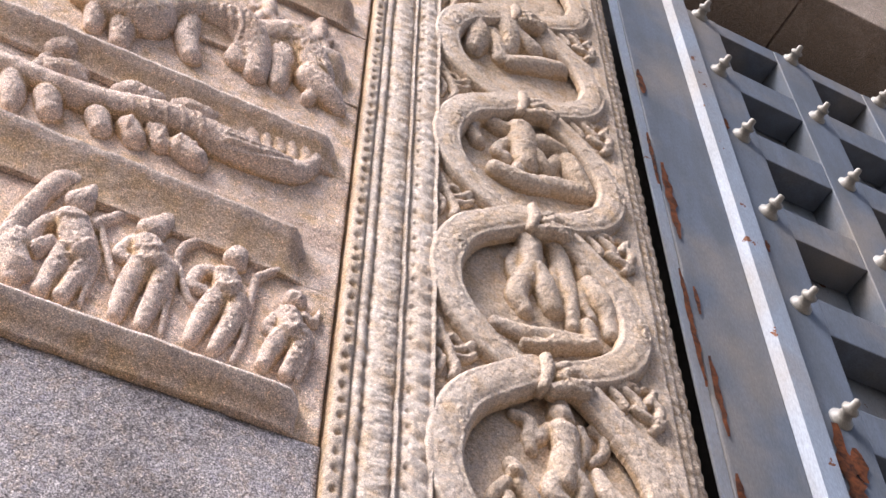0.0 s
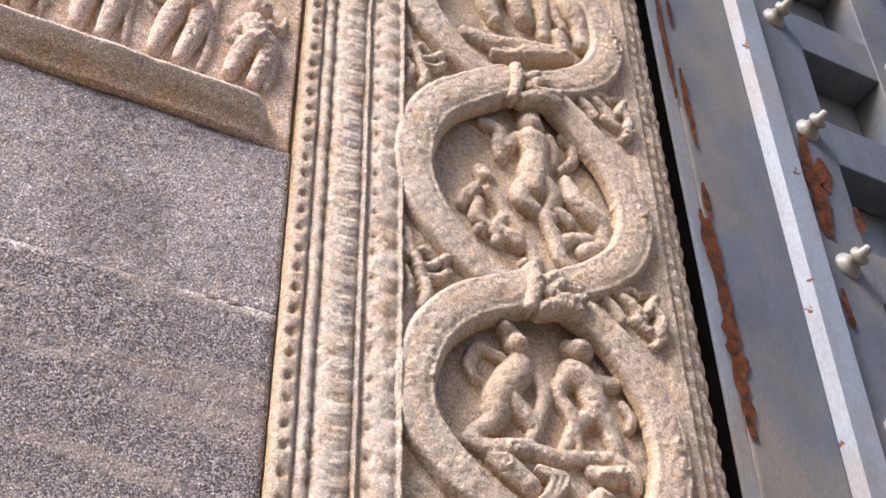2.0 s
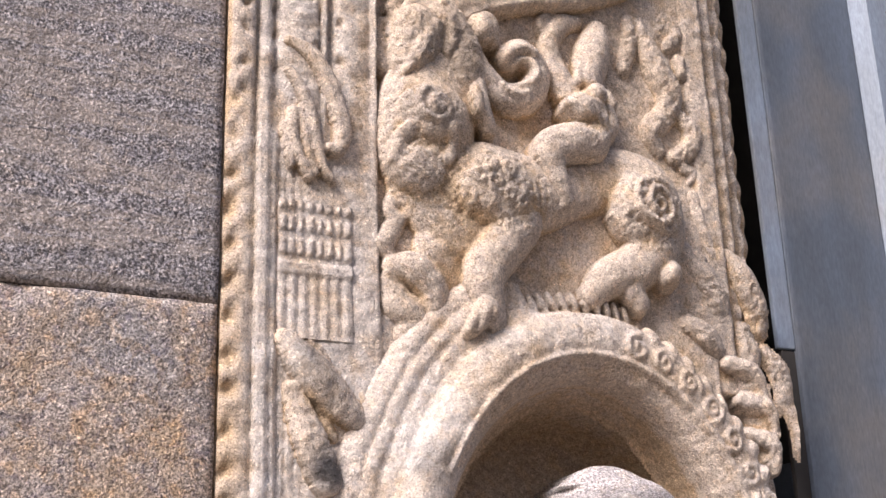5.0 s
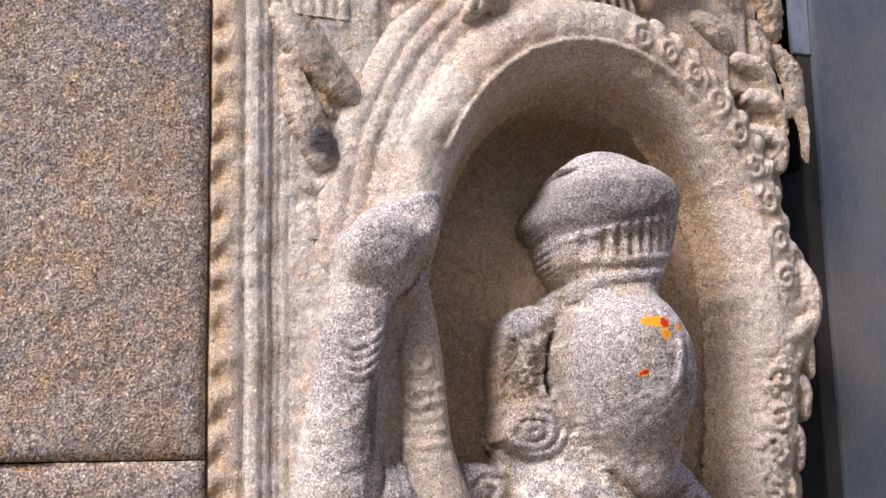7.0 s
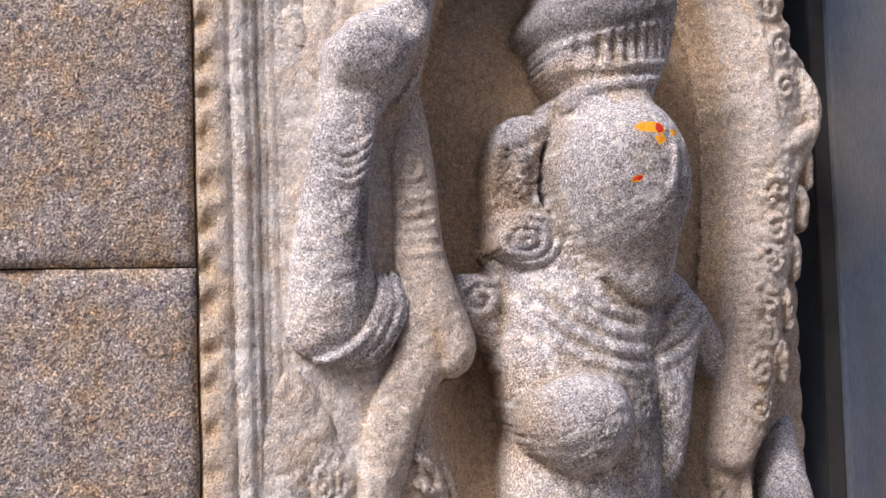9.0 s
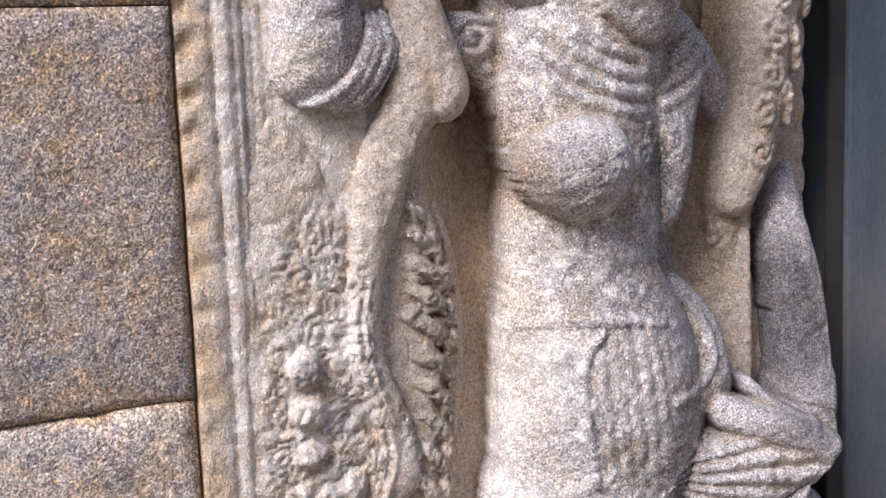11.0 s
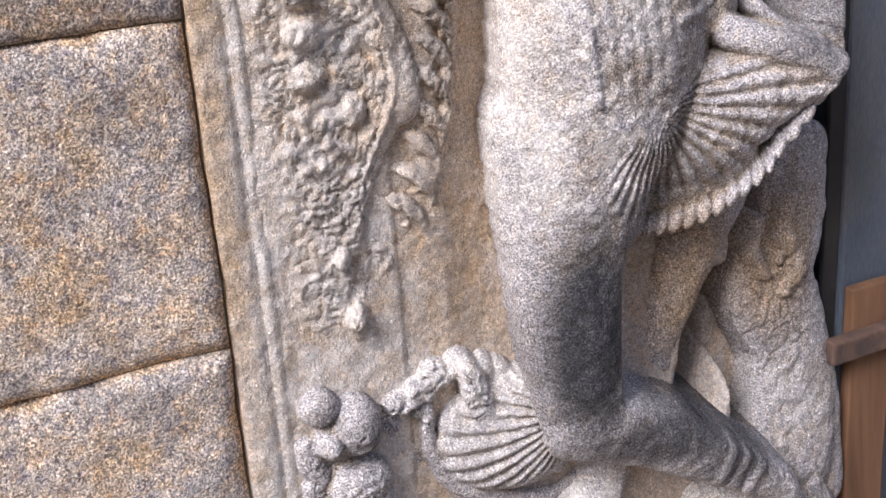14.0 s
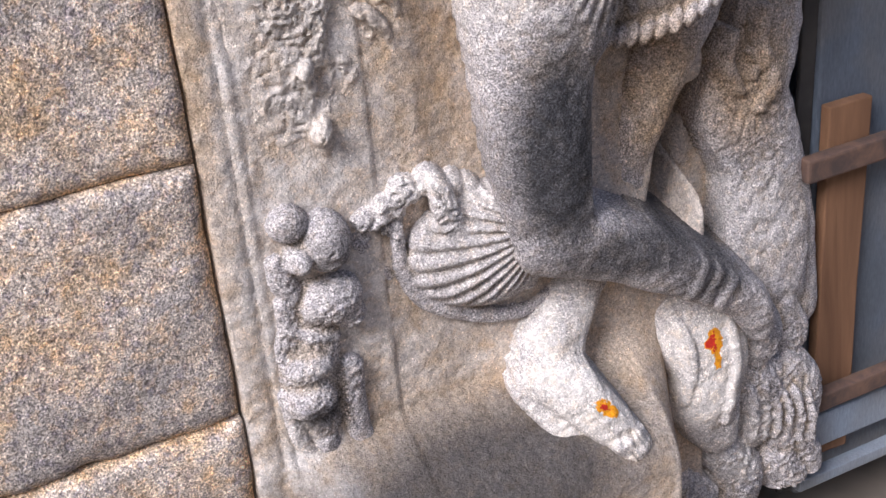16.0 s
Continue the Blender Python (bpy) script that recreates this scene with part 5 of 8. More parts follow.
# head of the vine: a makara above a rearing lion with its rider
BACK = -0.018
r = Relief(0.15, 0.46, 2.36, 2.62, 0.0027, BACK - 0.004, 201)
r.tube([(0.237, 2.475, 0.0358, 0.000), (0.227, 2.441, 0.0305, 0.004), (0.223, 2.415, 0.0223, 0.004)], 0.85)
r.tube([(0.277, 2.494, 0.0341, -0.004), (0.291, 2.457, 0.0369, -0.004), (0.298, 2.420, 0.0364, -0.006)], 0.85)
r.roll([(0.267, 2.494, 0.0082), (0.277, 2.476, 0.0091), (0.267, 2.446, 0.0072)], 0.0062)
r.roll([(0.256, 2.479, 0.0081), (0.260, 2.460, 0.0090), (0.250, 2.434, 0.0071)], 0.0061)
r.roll([(0.245, 2.464, 0.0080), (0.242, 2.444, 0.0088), (0.233, 2.422, 0.0070)], 0.0060)
r.roll([(0.234, 2.450, 0.0079), (0.225, 2.429, 0.0087), (0.216, 2.410, 0.0069)], 0.0060)
r.tube([(0.197, 2.483, 0.0105, -0.010), (0.192, 2.450, 0.0126, -0.010), (0.197, 2.425, 0.0123, -0.010), (0.216, 2.412, 0.0092, -0.010)], 1.1)
r.tube([(0.207, 2.502, 0.0098, -0.004), (0.214, 2.476, 0.0097, -0.004), (0.209, 2.444, 0.0080, -0.004)], 1.0)
r.tube([(0.318, 2.502, 0.0163, 0.000), (0.339, 2.511, 0.0151, 0.000), (0.342, 2.488, 0.0126, 0.000)], 1.0)
r.blob(0.327, 2.496, 0.0170, 0.0203, 0, 0.016, 0.010)
r.tube([(0.306, 2.462, 0.0212, -0.006), (0.332, 2.432, 0.0210, -0.006), (0.360, 2.414, 0.0192, -0.006), (0.392, 2.420, 0.0209, -0.006), (0.409, 2.454, 0.0210, -0.006), (0.389, 2.479, 0.0200, -0.006), (0.364, 2.470, 0.0179, -0.006)], 1.0)
r.spiral(0.383, 2.451, 0.0302, 1.5, 0.0076, 0.004, 1.0, 1)
r.blob(0.403, 2.440, 0.0048, 0.0056, 0, 0.007, 0.012)
r.blob(0.399, 2.432, 0.0048, 0.0056, 0, 0.007, 0.012)
r.blob(0.393, 2.425, 0.0047, 0.0056, 0, 0.007, 0.012)
r.blob(0.386, 2.420, 0.0047, 0.0055, 0, 0.007, 0.012)
r.blob(0.379, 2.416, 0.0047, 0.0055, 0, 0.007, 0.012)
r.blob(0.371, 2.414, 0.0047, 0.0055, 0, 0.007, 0.012)
r.blob(0.364, 2.415, 0.0047, 0.0055, 0, 0.007, 0.012)
r.blob(0.357, 2.418, 0.0047, 0.0055, 0, 0.007, 0.012)
r.blob(0.352, 2.423, 0.0047, 0.0055, 0, 0.007, 0.012)
r.spiral(0.334, 2.545, 0.0126, 1.3, 0.0034, 0.026, 0, 1)
r.spiral(0.404, 2.570, 0.0132, 1.3, 0.0035, 0.024, 1.0, 1)
r.roll([(0.264, 2.509, 0.0046), (0.289, 2.535, 0.0056), (0.323, 2.556, 0.0048)], 0.0037)
r.roll([(0.345, 2.562, 0.0049), (0.352, 2.547, 0.0059), (0.350, 2.528, 0.0048)], 0.0039)
r.roll([(0.363, 2.570, 0.0049), (0.370, 2.552, 0.0059), (0.367, 2.534, 0.0049)], 0.0040)
r.tube([(0.209, 2.692, 0.0079, -0.004), (0.204, 2.655, 0.0086, -0.004), (0.210, 2.622, 0.0102, -0.004), (0.220, 2.597, 0.0118, -0.002), (0.213, 2.556, 0.0108, -0.006), (0.220, 2.525, 0.0115, -0.006), (0.207, 2.503, 0.0097, -0.006)], 1.1)
r.tube([(0.221, 2.600, 0.0100, -0.004), (0.235, 2.623, 0.0118, -0.004), (0.251, 2.639, 0.0093, -0.004)], 1.2)
r.tube([(0.231, 2.576, 0.0117, -0.004), (0.251, 2.564, 0.0183, -0.004), (0.271, 2.564, 0.0117, -0.004)], 1.0)
r.tube([(0.237, 2.537, 0.0100, -0.006), (0.227, 2.511, 0.0107, -0.006), (0.217, 2.485, 0.0097, -0.006)], 1.0)
r.tube([(0.303, 2.617, 0.0071, -0.006), (0.311, 2.606, 0.0079, -0.006), (0.303, 2.591, 0.0060, -0.006)], 1.0)
r.mark(r.stain_shade, 0.271, 2.456, 0.0592, 0.0622, 0, 0.35)
r.carve(0.256, 2.461, 0.086, 0.070, 0, 0.003, 0.008)
r.weather().mesh("makara_head", M_JAMB, jamb, "carved makara head with curling trunk", undercut=0.25)
r = Relief(0.14, 0.66, 2.06, 2.47, 0.0027, BACK - 0.004, 202)
r.tube([(0.254, 2.423, 0.0483, -0.008), (0.246, 2.367, 0.0625, -0.006), (0.242, 2.324, 0.0606, -0.008), (0.251, 2.278, 0.0528, -0.012), (0.280, 2.234, 0.0512, -0.015)], 0.62, p=0.42)
r.blob(0.246, 2.359, 0.0476, 0.0396, 10, 0.022, 0.022, p=0.5)
r.spiral(0.244, 2.363, 0.0252, 1.5, 0.0052, 0.036, 2.0, 1)
r.blob(0.242, 2.362, 0.0133, 0.0113, 0, 0.008, 0.042)
r.blob(0.228, 2.294, 0.0333, 0.0325, 0, 0.016, 0.018)
r.tube([(0.318, 2.417, 0.0140, 0.006), (0.314, 2.386, 0.0178, 0.012), (0.328, 2.361, 0.0145, 0.008)], 1.1)
r.blob(0.305, 2.388, 0.0091, 0.0215, 4, 0.009, 0.032)
r.tube([(0.221, 2.342, 0.0078, 0.030), (0.205, 2.323, 0.0093, 0.026), (0.200, 2.296, 0.0086, 0.020)], 1.0)
r.roll([(0.265, 2.339, 0.0081), (0.268, 2.321, 0.0090), (0.262, 2.304, 0.0080)], 0.0063)
r.tube([(0.272, 2.282, 0.0486, -0.014), (0.321, 2.286, 0.0592, -0.008), (0.387, 2.290, 0.0519, -0.012), (0.457, 2.311, 0.0411, -0.015), (0.517, 2.327, 0.0463, -0.014), (0.554, 2.307, 0.0579, -0.010), (0.571, 2.272, 0.0522, -0.012)], 0.72, p=0.42)
r.blob(0.329, 2.282, 0.0627, 0.0514, -15, 0.03, 0.012, p=0.5)
r.blob(0.551, 2.286, 0.0576, 0.0590, 10, 0.03, 0.010, p=0.5)
r.tube([(0.360, 2.247, 0.0390, -0.004), (0.332, 2.206, 0.0335, 0.004), (0.313, 2.176, 0.0301, 0.006), (0.317, 2.144, 0.0238, 0.006), (0.327, 2.120, 0.0190, 0.004)], 0.9)
r.tube([(0.310, 2.130, 0.0155, 0.020), (0.299, 2.110, 0.0123, 0.016), (0.292, 2.101, 0.0092, 0.010)], 0.9)
r.roll([(0.294, 2.120, 0.0061), (0.291, 2.102, 0.0061)], 0.0046)
r.roll([(0.307, 2.122, 0.0062), (0.305, 2.103, 0.0062)], 0.0046)
r.roll([(0.321, 2.123, 0.0062), (0.320, 2.105, 0.0062)], 0.0047)
r.tube([(0.567, 2.246, 0.0393, -0.006), (0.531, 2.211, 0.0318, 0.000), (0.492, 2.192, 0.0248, 0.002), (0.469, 2.169, 0.0180, 0.000)], 0.9)
r.blob(0.579, 2.204, 0.0256, 0.0215, 15, 0.04, -0.006)
r.tube([(0.551, 2.214, 0.0220, 0.000), (0.521, 2.184, 0.0184, 0.004), (0.538, 2.162, 0.0152, 0.002)], 0.9)
r.tube([(0.265, 2.232, 0.0326, -0.012), (0.257, 2.197, 0.0311, -0.012), (0.272, 2.172, 0.0214, -0.012)], 0.7)
r.tube([(0.202, 2.287, 0.0111, -0.010), (0.209, 2.270, 0.0126, -0.010), (0.202, 2.245, 0.0110, -0.010), (0.208, 2.229, 0.0117, -0.010), (0.193, 2.202, 0.0139, -0.010), (0.201, 2.187, 0.0092, -0.010)], 1.0)
r.tube([(0.230, 2.263, 0.0096, 0.000), (0.247, 2.234, 0.0112, 0.000), (0.268, 2.203, 0.0088, 0.000)], 0.9)
r.tube([(0.207, 2.224, 0.0077, -0.006), (0.225, 2.248, 0.0070, -0.006), (0.237, 2.263, 0.0055, -0.006)], 1.0)
r.tube([(0.205, 2.173, 0.0169, -0.008), (0.228, 2.172, 0.0233, -0.006), (0.249, 2.153, 0.0219, -0.006), (0.253, 2.122, 0.0172, -0.010), (0.260, 2.104, 0.0094, -0.012)], 0.9)
r.tube([(0.200, 2.157, 0.0156, -0.012), (0.209, 2.131, 0.0217, -0.012), (0.230, 2.120, 0.0218, -0.012), (0.216, 2.096, 0.0152, -0.012)], 0.85)
r.ridges(0.229, 2.158, 0.043, 0.027, 0, 0.003, 360, angle=50)
r.ridges(0.221, 2.281, 0.029, 0.042, 0, 0.002, 420, angle=60)
r.spiral(0.339, 2.298, 0.0116, 1.3, 0.0035, 0.040, 63.35000000000001, 1)
r.spiral(0.319, 2.281, 0.0122, 1.3, 0.0034, 0.040, 61.60000000000001, -1)
r.spiral(0.368, 2.284, 0.0134, 1.3, 0.0036, 0.034, 65.80000000000001, 1)
r.spiral(0.352, 2.261, 0.0101, 1.3, 0.0035, 0.040, 64.75, -1)
r.spiral(0.337, 2.266, 0.0092, 1.3, 0.0035, 0.040, 63.35000000000001, 1)
r.spiral(0.383, 2.271, 0.0095, 1.3, 0.0036, 0.034, 67.2, 1)
r.spiral(0.312, 2.305, 0.0099, 1.3, 0.0034, 0.040, 60.900000000000006, 1)
r.spiral(0.296, 2.284, 0.0105, 1.3, 0.0034, 0.040, 59.50000000000001, -1)
r.spiral(0.288, 2.259, 0.0089, 1.3, 0.0033, 0.040, 58.800000000000004, 1)
r.spiral(0.331, 2.237, 0.0091, 1.3, 0.0034, 0.040, 63.00000000000001, 1)
r.spiral(0.552, 2.288, 0.0371, 2.0, 0.0053, 0.036, 1.0, 1)
r.spiral(0.564, 2.260, 0.0141, 1.3, 0.0044, 0.034, 0, 1)
r.spiral(0.524, 2.306, 0.0131, 1.3, 0.0039, 0.036, 2, 1)
r.roll([(0.516, 2.327, 0.0042), (0.502, 2.298, 0.0052), (0.512, 2.272, 0.0041)], 0.0034)
r.roll([(0.524, 2.324, 0.0042), (0.510, 2.293, 0.0052), (0.521, 2.268, 0.0042)], 0.0034)
r.roll([(0.531, 2.320, 0.0042), (0.518, 2.288, 0.0052), (0.530, 2.264, 0.0042)], 0.0034)
r.roll([(0.538, 2.317, 0.0042), (0.526, 2.283, 0.0052), (0.539, 2.260, 0.0042)], 0.0034)
r.roll([(0.546, 2.314, 0.0043), (0.534, 2.279, 0.0052), (0.548, 2.256, 0.0042)], 0.0035)
r.roll([(0.553, 2.310, 0.0043), (0.542, 2.274, 0.0053), (0.557, 2.252, 0.0042)], 0.0035)
r.roll([(0.287, 2.291, 0.0036), (0.279, 2.268, 0.0045), (0.290, 2.248, 0.0036)], 0.0029)
r.roll([(0.293, 2.293, 0.0036), (0.287, 2.269, 0.0045), (0.297, 2.249, 0.0036)], 0.0029)
r.roll([(0.300, 2.296, 0.0036), (0.294, 2.270, 0.0045), (0.305, 2.250, 0.0036)], 0.0030)
r.roll([(0.307, 2.298, 0.0037), (0.302, 2.271, 0.0045), (0.312, 2.251, 0.0036)], 0.0030)
r.roll([(0.314, 2.301, 0.0037), (0.309, 2.272, 0.0046), (0.320, 2.252, 0.0037)], 0.0030)
r.mark(r.stain_shade, 0.238, 2.364, 0.0445, 0.0327, 0, 0.35)
r.mark(r.stain_shade, 0.340, 2.281, 0.0388, 0.0288, 0, 0.25)
r.mark(r.stain_shade, 0.553, 2.298, 0.0354, 0.0232, 0, 0.25)
r.carve(0.324, 2.271, 0.092, 0.064, 0, 0.003, 0.007)
r.carve(0.543, 2.281, 0.070, 0.061, 0, 0.003, 0.007)
r.carve(0.229, 2.320, 0.066, 0.085, 0, 0.003, 0.007)
r.weather(0.001, 0.0016).mesh("lion", M_JAMB, jamb, "rearing maned lion carved in high relief", undercut=0.3)
r = Relief(0.36, 0.62, 2.2, 2.56, 0.0027, BACK - 0.004, 203)
r.tube([(0.480, 2.422, 0.0232, 0.000), (0.473, 2.400, 0.0336, 0.000), (0.472, 2.371, 0.0350, 0.002)], 0.9)
r.blob(0.456, 2.404, 0.0233, 0.0206, 0, 0.02, 0.024)
r.blob(0.486, 2.434, 0.0162, 0.0137, 0, 0.016, 0.016)
r.tube([(0.513, 2.541, 0.0205, -0.020), (0.502, 2.507, 0.0294, -0.018), (0.489, 2.473, 0.0253, -0.012), (0.486, 2.449, 0.0180, -0.010)], 0.95)
r.tube([(0.474, 2.476, 0.0071, 0.000), (0.467, 2.458, 0.0079, 0.000), (0.456, 2.444, 0.0070, 0.000)], 1.0)
r.tube([(0.453, 2.433, 0.0192, -0.008), (0.441, 2.469, 0.0177, -0.012), (0.435, 2.507, 0.0162, -0.016), (0.455, 2.541, 0.0160, -0.018), (0.480, 2.552, 0.0124, -0.020)], 1.0)
r.tube([(0.433, 2.517, 0.0087, -0.018), (0.425, 2.535, 0.0098, -0.018), (0.446, 2.558, 0.0089, -0.020)], 1.1)
r.tube([(0.474, 2.364, 0.0287, 0.012), (0.438, 2.357, 0.0267, 0.016), (0.412, 2.343, 0.0233, 0.018), (0.412, 2.323, 0.0184, 0.018), (0.423, 2.299, 0.0158, 0.018), (0.433, 2.282, 0.0142, 0.014)], 0.95)
r.tube([(0.437, 2.281, 0.0124, 0.014), (0.422, 2.272, 0.0099, 0.012), (0.415, 2.265, 0.0074, 0.010)], 1.0)
r.tube([(0.507, 2.416, 0.0158, 0.000), (0.510, 2.394, 0.0157, 0.006), (0.481, 2.374, 0.0119, 0.016)], 1.0)
r.tube([(0.522, 2.434, 0.0120, -0.006), (0.515, 2.445, 0.0103, -0.006)], 1.1)
r.blob(0.436, 2.404, 0.0051, 0.0050, 0, 0.006, 0.034)
r.blob(0.447, 2.403, 0.0051, 0.0050, 0, 0.006, 0.034)
r.blob(0.459, 2.401, 0.0051, 0.0050, 0, 0.006, 0.034)
r.blob(0.471, 2.399, 0.0052, 0.0050, 0, 0.006, 0.034)
r.carve(0.467, 2.403, 0.052, 0.055, 0, 0.003, 0.007)
r.weather().mesh("lion_rider", M_JAMB, jamb, "small rider astride the carved lion", undercut=0.3)
r = Relief(0.50, 0.79, 1.9, 2.58, 0.003, BACK - 0.006, 204)
r.tube([(0.568, 2.572, 0.0129, -0.020), (0.566, 2.537, 0.0137, -0.020), (0.556, 2.497, 0.0116, -0.020)], 1.0)
r.tube([(0.586, 2.571, 0.0138, -0.020), (0.595, 2.537, 0.0195, -0.020), (0.609, 2.505, 0.0232, -0.020), (0.624, 2.474, 0.0232, -0.020), (0.618, 2.444, 0.0192, -0.020), (0.592, 2.415, 0.0189, -0.020), (0.600, 2.389, 0.0131, -0.020)], 1.0)
r.tube([(0.641, 2.592, 0.0131, -0.020), (0.647, 2.567, 0.0140, -0.020), (0.630, 2.547, 0.0108, -0.020)], 1.0)
r.tube([(0.615, 2.566, 0.0089, -0.020), (0.629, 2.586, 0.0090, -0.020)], 1.0)
r.tube([(0.649, 2.529, 0.0119, -0.020), (0.652, 2.508, 0.0099, -0.020)], 1.0)
r.tube([(0.642, 2.441, 0.0144, -0.020), (0.658, 2.423, 0.0173, -0.020), (0.649, 2.396, 0.0162, -0.020), (0.622, 2.380, 0.0122, -0.020)], 1.0)
r.tube([(0.640, 2.368, 0.0094, -0.020), (0.656, 2.362, 0.0104, -0.020), (0.648, 2.349, 0.0075, -0.020)], 1.0)
r.tube([(0.652, 2.328, 0.0121, -0.020), (0.658, 2.289, 0.0129, -0.020), (0.668, 2.259, 0.0128, -0.020), (0.675, 2.236, 0.0110, -0.020)], 1.0)
r.tube([(0.622, 2.253, 0.0164, -0.022), (0.647, 2.224, 0.0217, -0.020), (0.670, 2.188, 0.0216, -0.020), (0.674, 2.155, 0.0160, -0.022)], 1.0)
r.tube([(0.701, 2.249, 0.0187, -0.030), (0.720, 2.227, 0.0241, -0.030), (0.740, 2.191, 0.0239, -0.032), (0.744, 2.157, 0.0182, -0.034)], 1.0)
r.tube([(0.617, 2.147, 0.0142, -0.008), (0.640, 2.133, 0.0177, -0.006), (0.658, 2.117, 0.0142, -0.008)], 1.0)
r.tube([(0.711, 2.149, 0.0181, -0.030), (0.719, 2.122, 0.0214, -0.028), (0.712, 2.097, 0.0161, -0.030), (0.681, 2.100, 0.0109, -0.020)], 1.0)
r.tube([(0.750, 2.123, 0.0185, -0.035), (0.769, 2.102, 0.0220, -0.035), (0.775, 2.072, 0.0213, -0.036), (0.760, 2.049, 0.0140, -0.036)], 1.0)
r.tube([(0.784, 2.050, 0.0200, -0.038), (0.793, 2.025, 0.0213, -0.038), (0.787, 1.992, 0.0173, -0.040), (0.770, 2.006, 0.0129, -0.038)], 1.0)
r.tube([(0.752, 2.078, 0.0088, -0.030), (0.738, 2.054, 0.0106, -0.030), (0.748, 2.036, 0.0090, -0.030)], 1.0)
r.spiral(0.652, 2.246, 0.0131, 1.2, 0.0042, -0.004, 12.48, 1)
r.spiral(0.694, 2.196, 0.0133, 1.2, 0.0043, -0.004, 13.0, 1)
r.spiral(0.717, 2.161, 0.0134, 1.2, 0.0043, -0.004, 13.3, 1)
r.spiral(0.655, 2.170, 0.0129, 1.2, 0.0042, -0.004, 12.620000000000001, 1)
r.carve(0.612, 2.472, 0.086, 0.137, 0, 0.004, 0.009)
r.carve(0.691, 2.134, 0.103, 0.113, 0, 0.004, 0.009)
r.weather().mesh("foliage_edge", M_JAMB, jamb, "leafy carved tendrils", undercut=0.2)

# plume of the beast's tail, toothed capital and fluted pilaster
r = Relief(0.05, 0.17, 2.2, 2.46, 0.0025, -0.006, 205)
r.tube([(0.073, 2.426, 0.0078, 0.006), (0.097, 2.416, 0.0110, 0.006), (0.117, 2.389, 0.0119, 0.006), (0.131, 2.353, 0.0118, 0.006), (0.138, 2.323, 0.0109, 0.006), (0.133, 2.303, 0.0091, 0.006), (0.121, 2.302, 0.0068, 0.006)], 1.0)
r.tube([(0.073, 2.389, 0.0062, 0.006), (0.085, 2.373, 0.0086, 0.006), (0.097, 2.347, 0.0085, 0.006), (0.103, 2.317, 0.0085, 0.006), (0.113, 2.281, 0.0069, 0.006), (0.126, 2.263, 0.0046, 0.006)], 1.0)
r.tube([(0.079, 2.341, 0.0069, 0.006), (0.077, 2.316, 0.0084, 0.006), (0.084, 2.290, 0.0076, 0.006), (0.098, 2.265, 0.0061, 0.006)], 1.0)
r.tube([(0.089, 2.346, 0.0062, 0.006), (0.091, 2.319, 0.0069, 0.006), (0.096, 2.295, 0.0069, 0.006), (0.105, 2.270, 0.0053, 0.006)], 1.0)
r.tube([(0.069, 2.325, 0.0046, 0.006), (0.071, 2.302, 0.0053, 0.006), (0.077, 2.276, 0.0045, 0.006)], 1.0)
r.roll([(0.078, 2.411, 0.0025), (0.101, 2.386, 0.0029), (0.118, 2.347, 0.0029), (0.126, 2.315, 0.0025)], 0.0020)
r.roll([(0.086, 2.413, 0.0025), (0.110, 2.388, 0.0029), (0.127, 2.349, 0.0029), (0.134, 2.316, 0.0025)], 0.0020)
r.weather(0.0008, 0.001).mesh("plume", M_JAMB, jamb, "curled feather plume in stone")
r = Relief(0.062, 0.156, 2.08, 2.235, 0.0025, -0.006, 206)
u = r.X - 0.108
r.H = np.where(np.abs(u) < 0.044, 0.0015, r.floor)
teeth = np.where(r.Z > 2.165, 0.0035 * (np.sin(r.X * 2 * math.pi / 0.011) > -0.3) * (((r.Z - 2.165) % 0.026) > 0.009), 0.0025 * np.abs(np.sin(r.X * math.pi / 0.0125)))
teeth = np.where(np.abs(r.Z - 2.158) < 0.006, 0.004, teeth)
r.lime = 0.6 * np.ones(r.H.shape)
r.H = np.where(r.H > r.floor, r.H + teeth, r.H)
r.weather(0.0008, 0.001).mesh("pilaster", M_JAMB, jamb, "small fluted pilaster with toothed capital")
# hanging leaves under the pilaster
r = Relief(0.05, 0.24, 1.84, 2.1, 0.0028, -0.006, 207)
r.tube([(0.079, 2.076, 0.0095, -0.004), (0.100, 2.061, 0.0131, -0.004), (0.125, 2.038, 0.0143, -0.004), (0.144, 2.013, 0.0143, -0.004), (0.166, 1.993, 0.0095, -0.004)], 1.0)
r.tube([(0.094, 2.050, 0.0083, -0.004), (0.091, 2.019, 0.0094, -0.004), (0.084, 1.995, 0.0082, -0.004), (0.088, 1.972, 0.0070, -0.004)], 1.0)
r.tube([(0.110, 2.027, 0.0077, -0.004), (0.117, 2.000, 0.0088, -0.004), (0.128, 1.977, 0.0076, -0.004)], 1.0)
r.tube([(0.134, 2.013, 0.0071, -0.004), (0.152, 1.996, 0.0083, -0.004), (0.161, 1.979, 0.0071, -0.004)], 1.0)
r.tube([(0.162, 2.024, 0.0060, -0.004), (0.170, 2.006, 0.0073, -0.004), (0.168, 1.991, 0.0054, -0.004)], 1.0)
r.tube([(0.078, 2.086, 0.0048, -0.004), (0.110, 2.073, 0.0060, -0.004), (0.123, 2.059, 0.0048, -0.004)], 1.0)
r.blob(0.117, 1.939, 0.0258, 0.0197, -30, 0.007, -0.002, p=0.3)
r.mark(r.stain_shade, 0.117, 1.939, 0.0276, 0.0221, -30, 1.0)
r.mark(r.stain_shade, 0.090, 2.068, 0.0191, 0.0147, -30, 0.6)
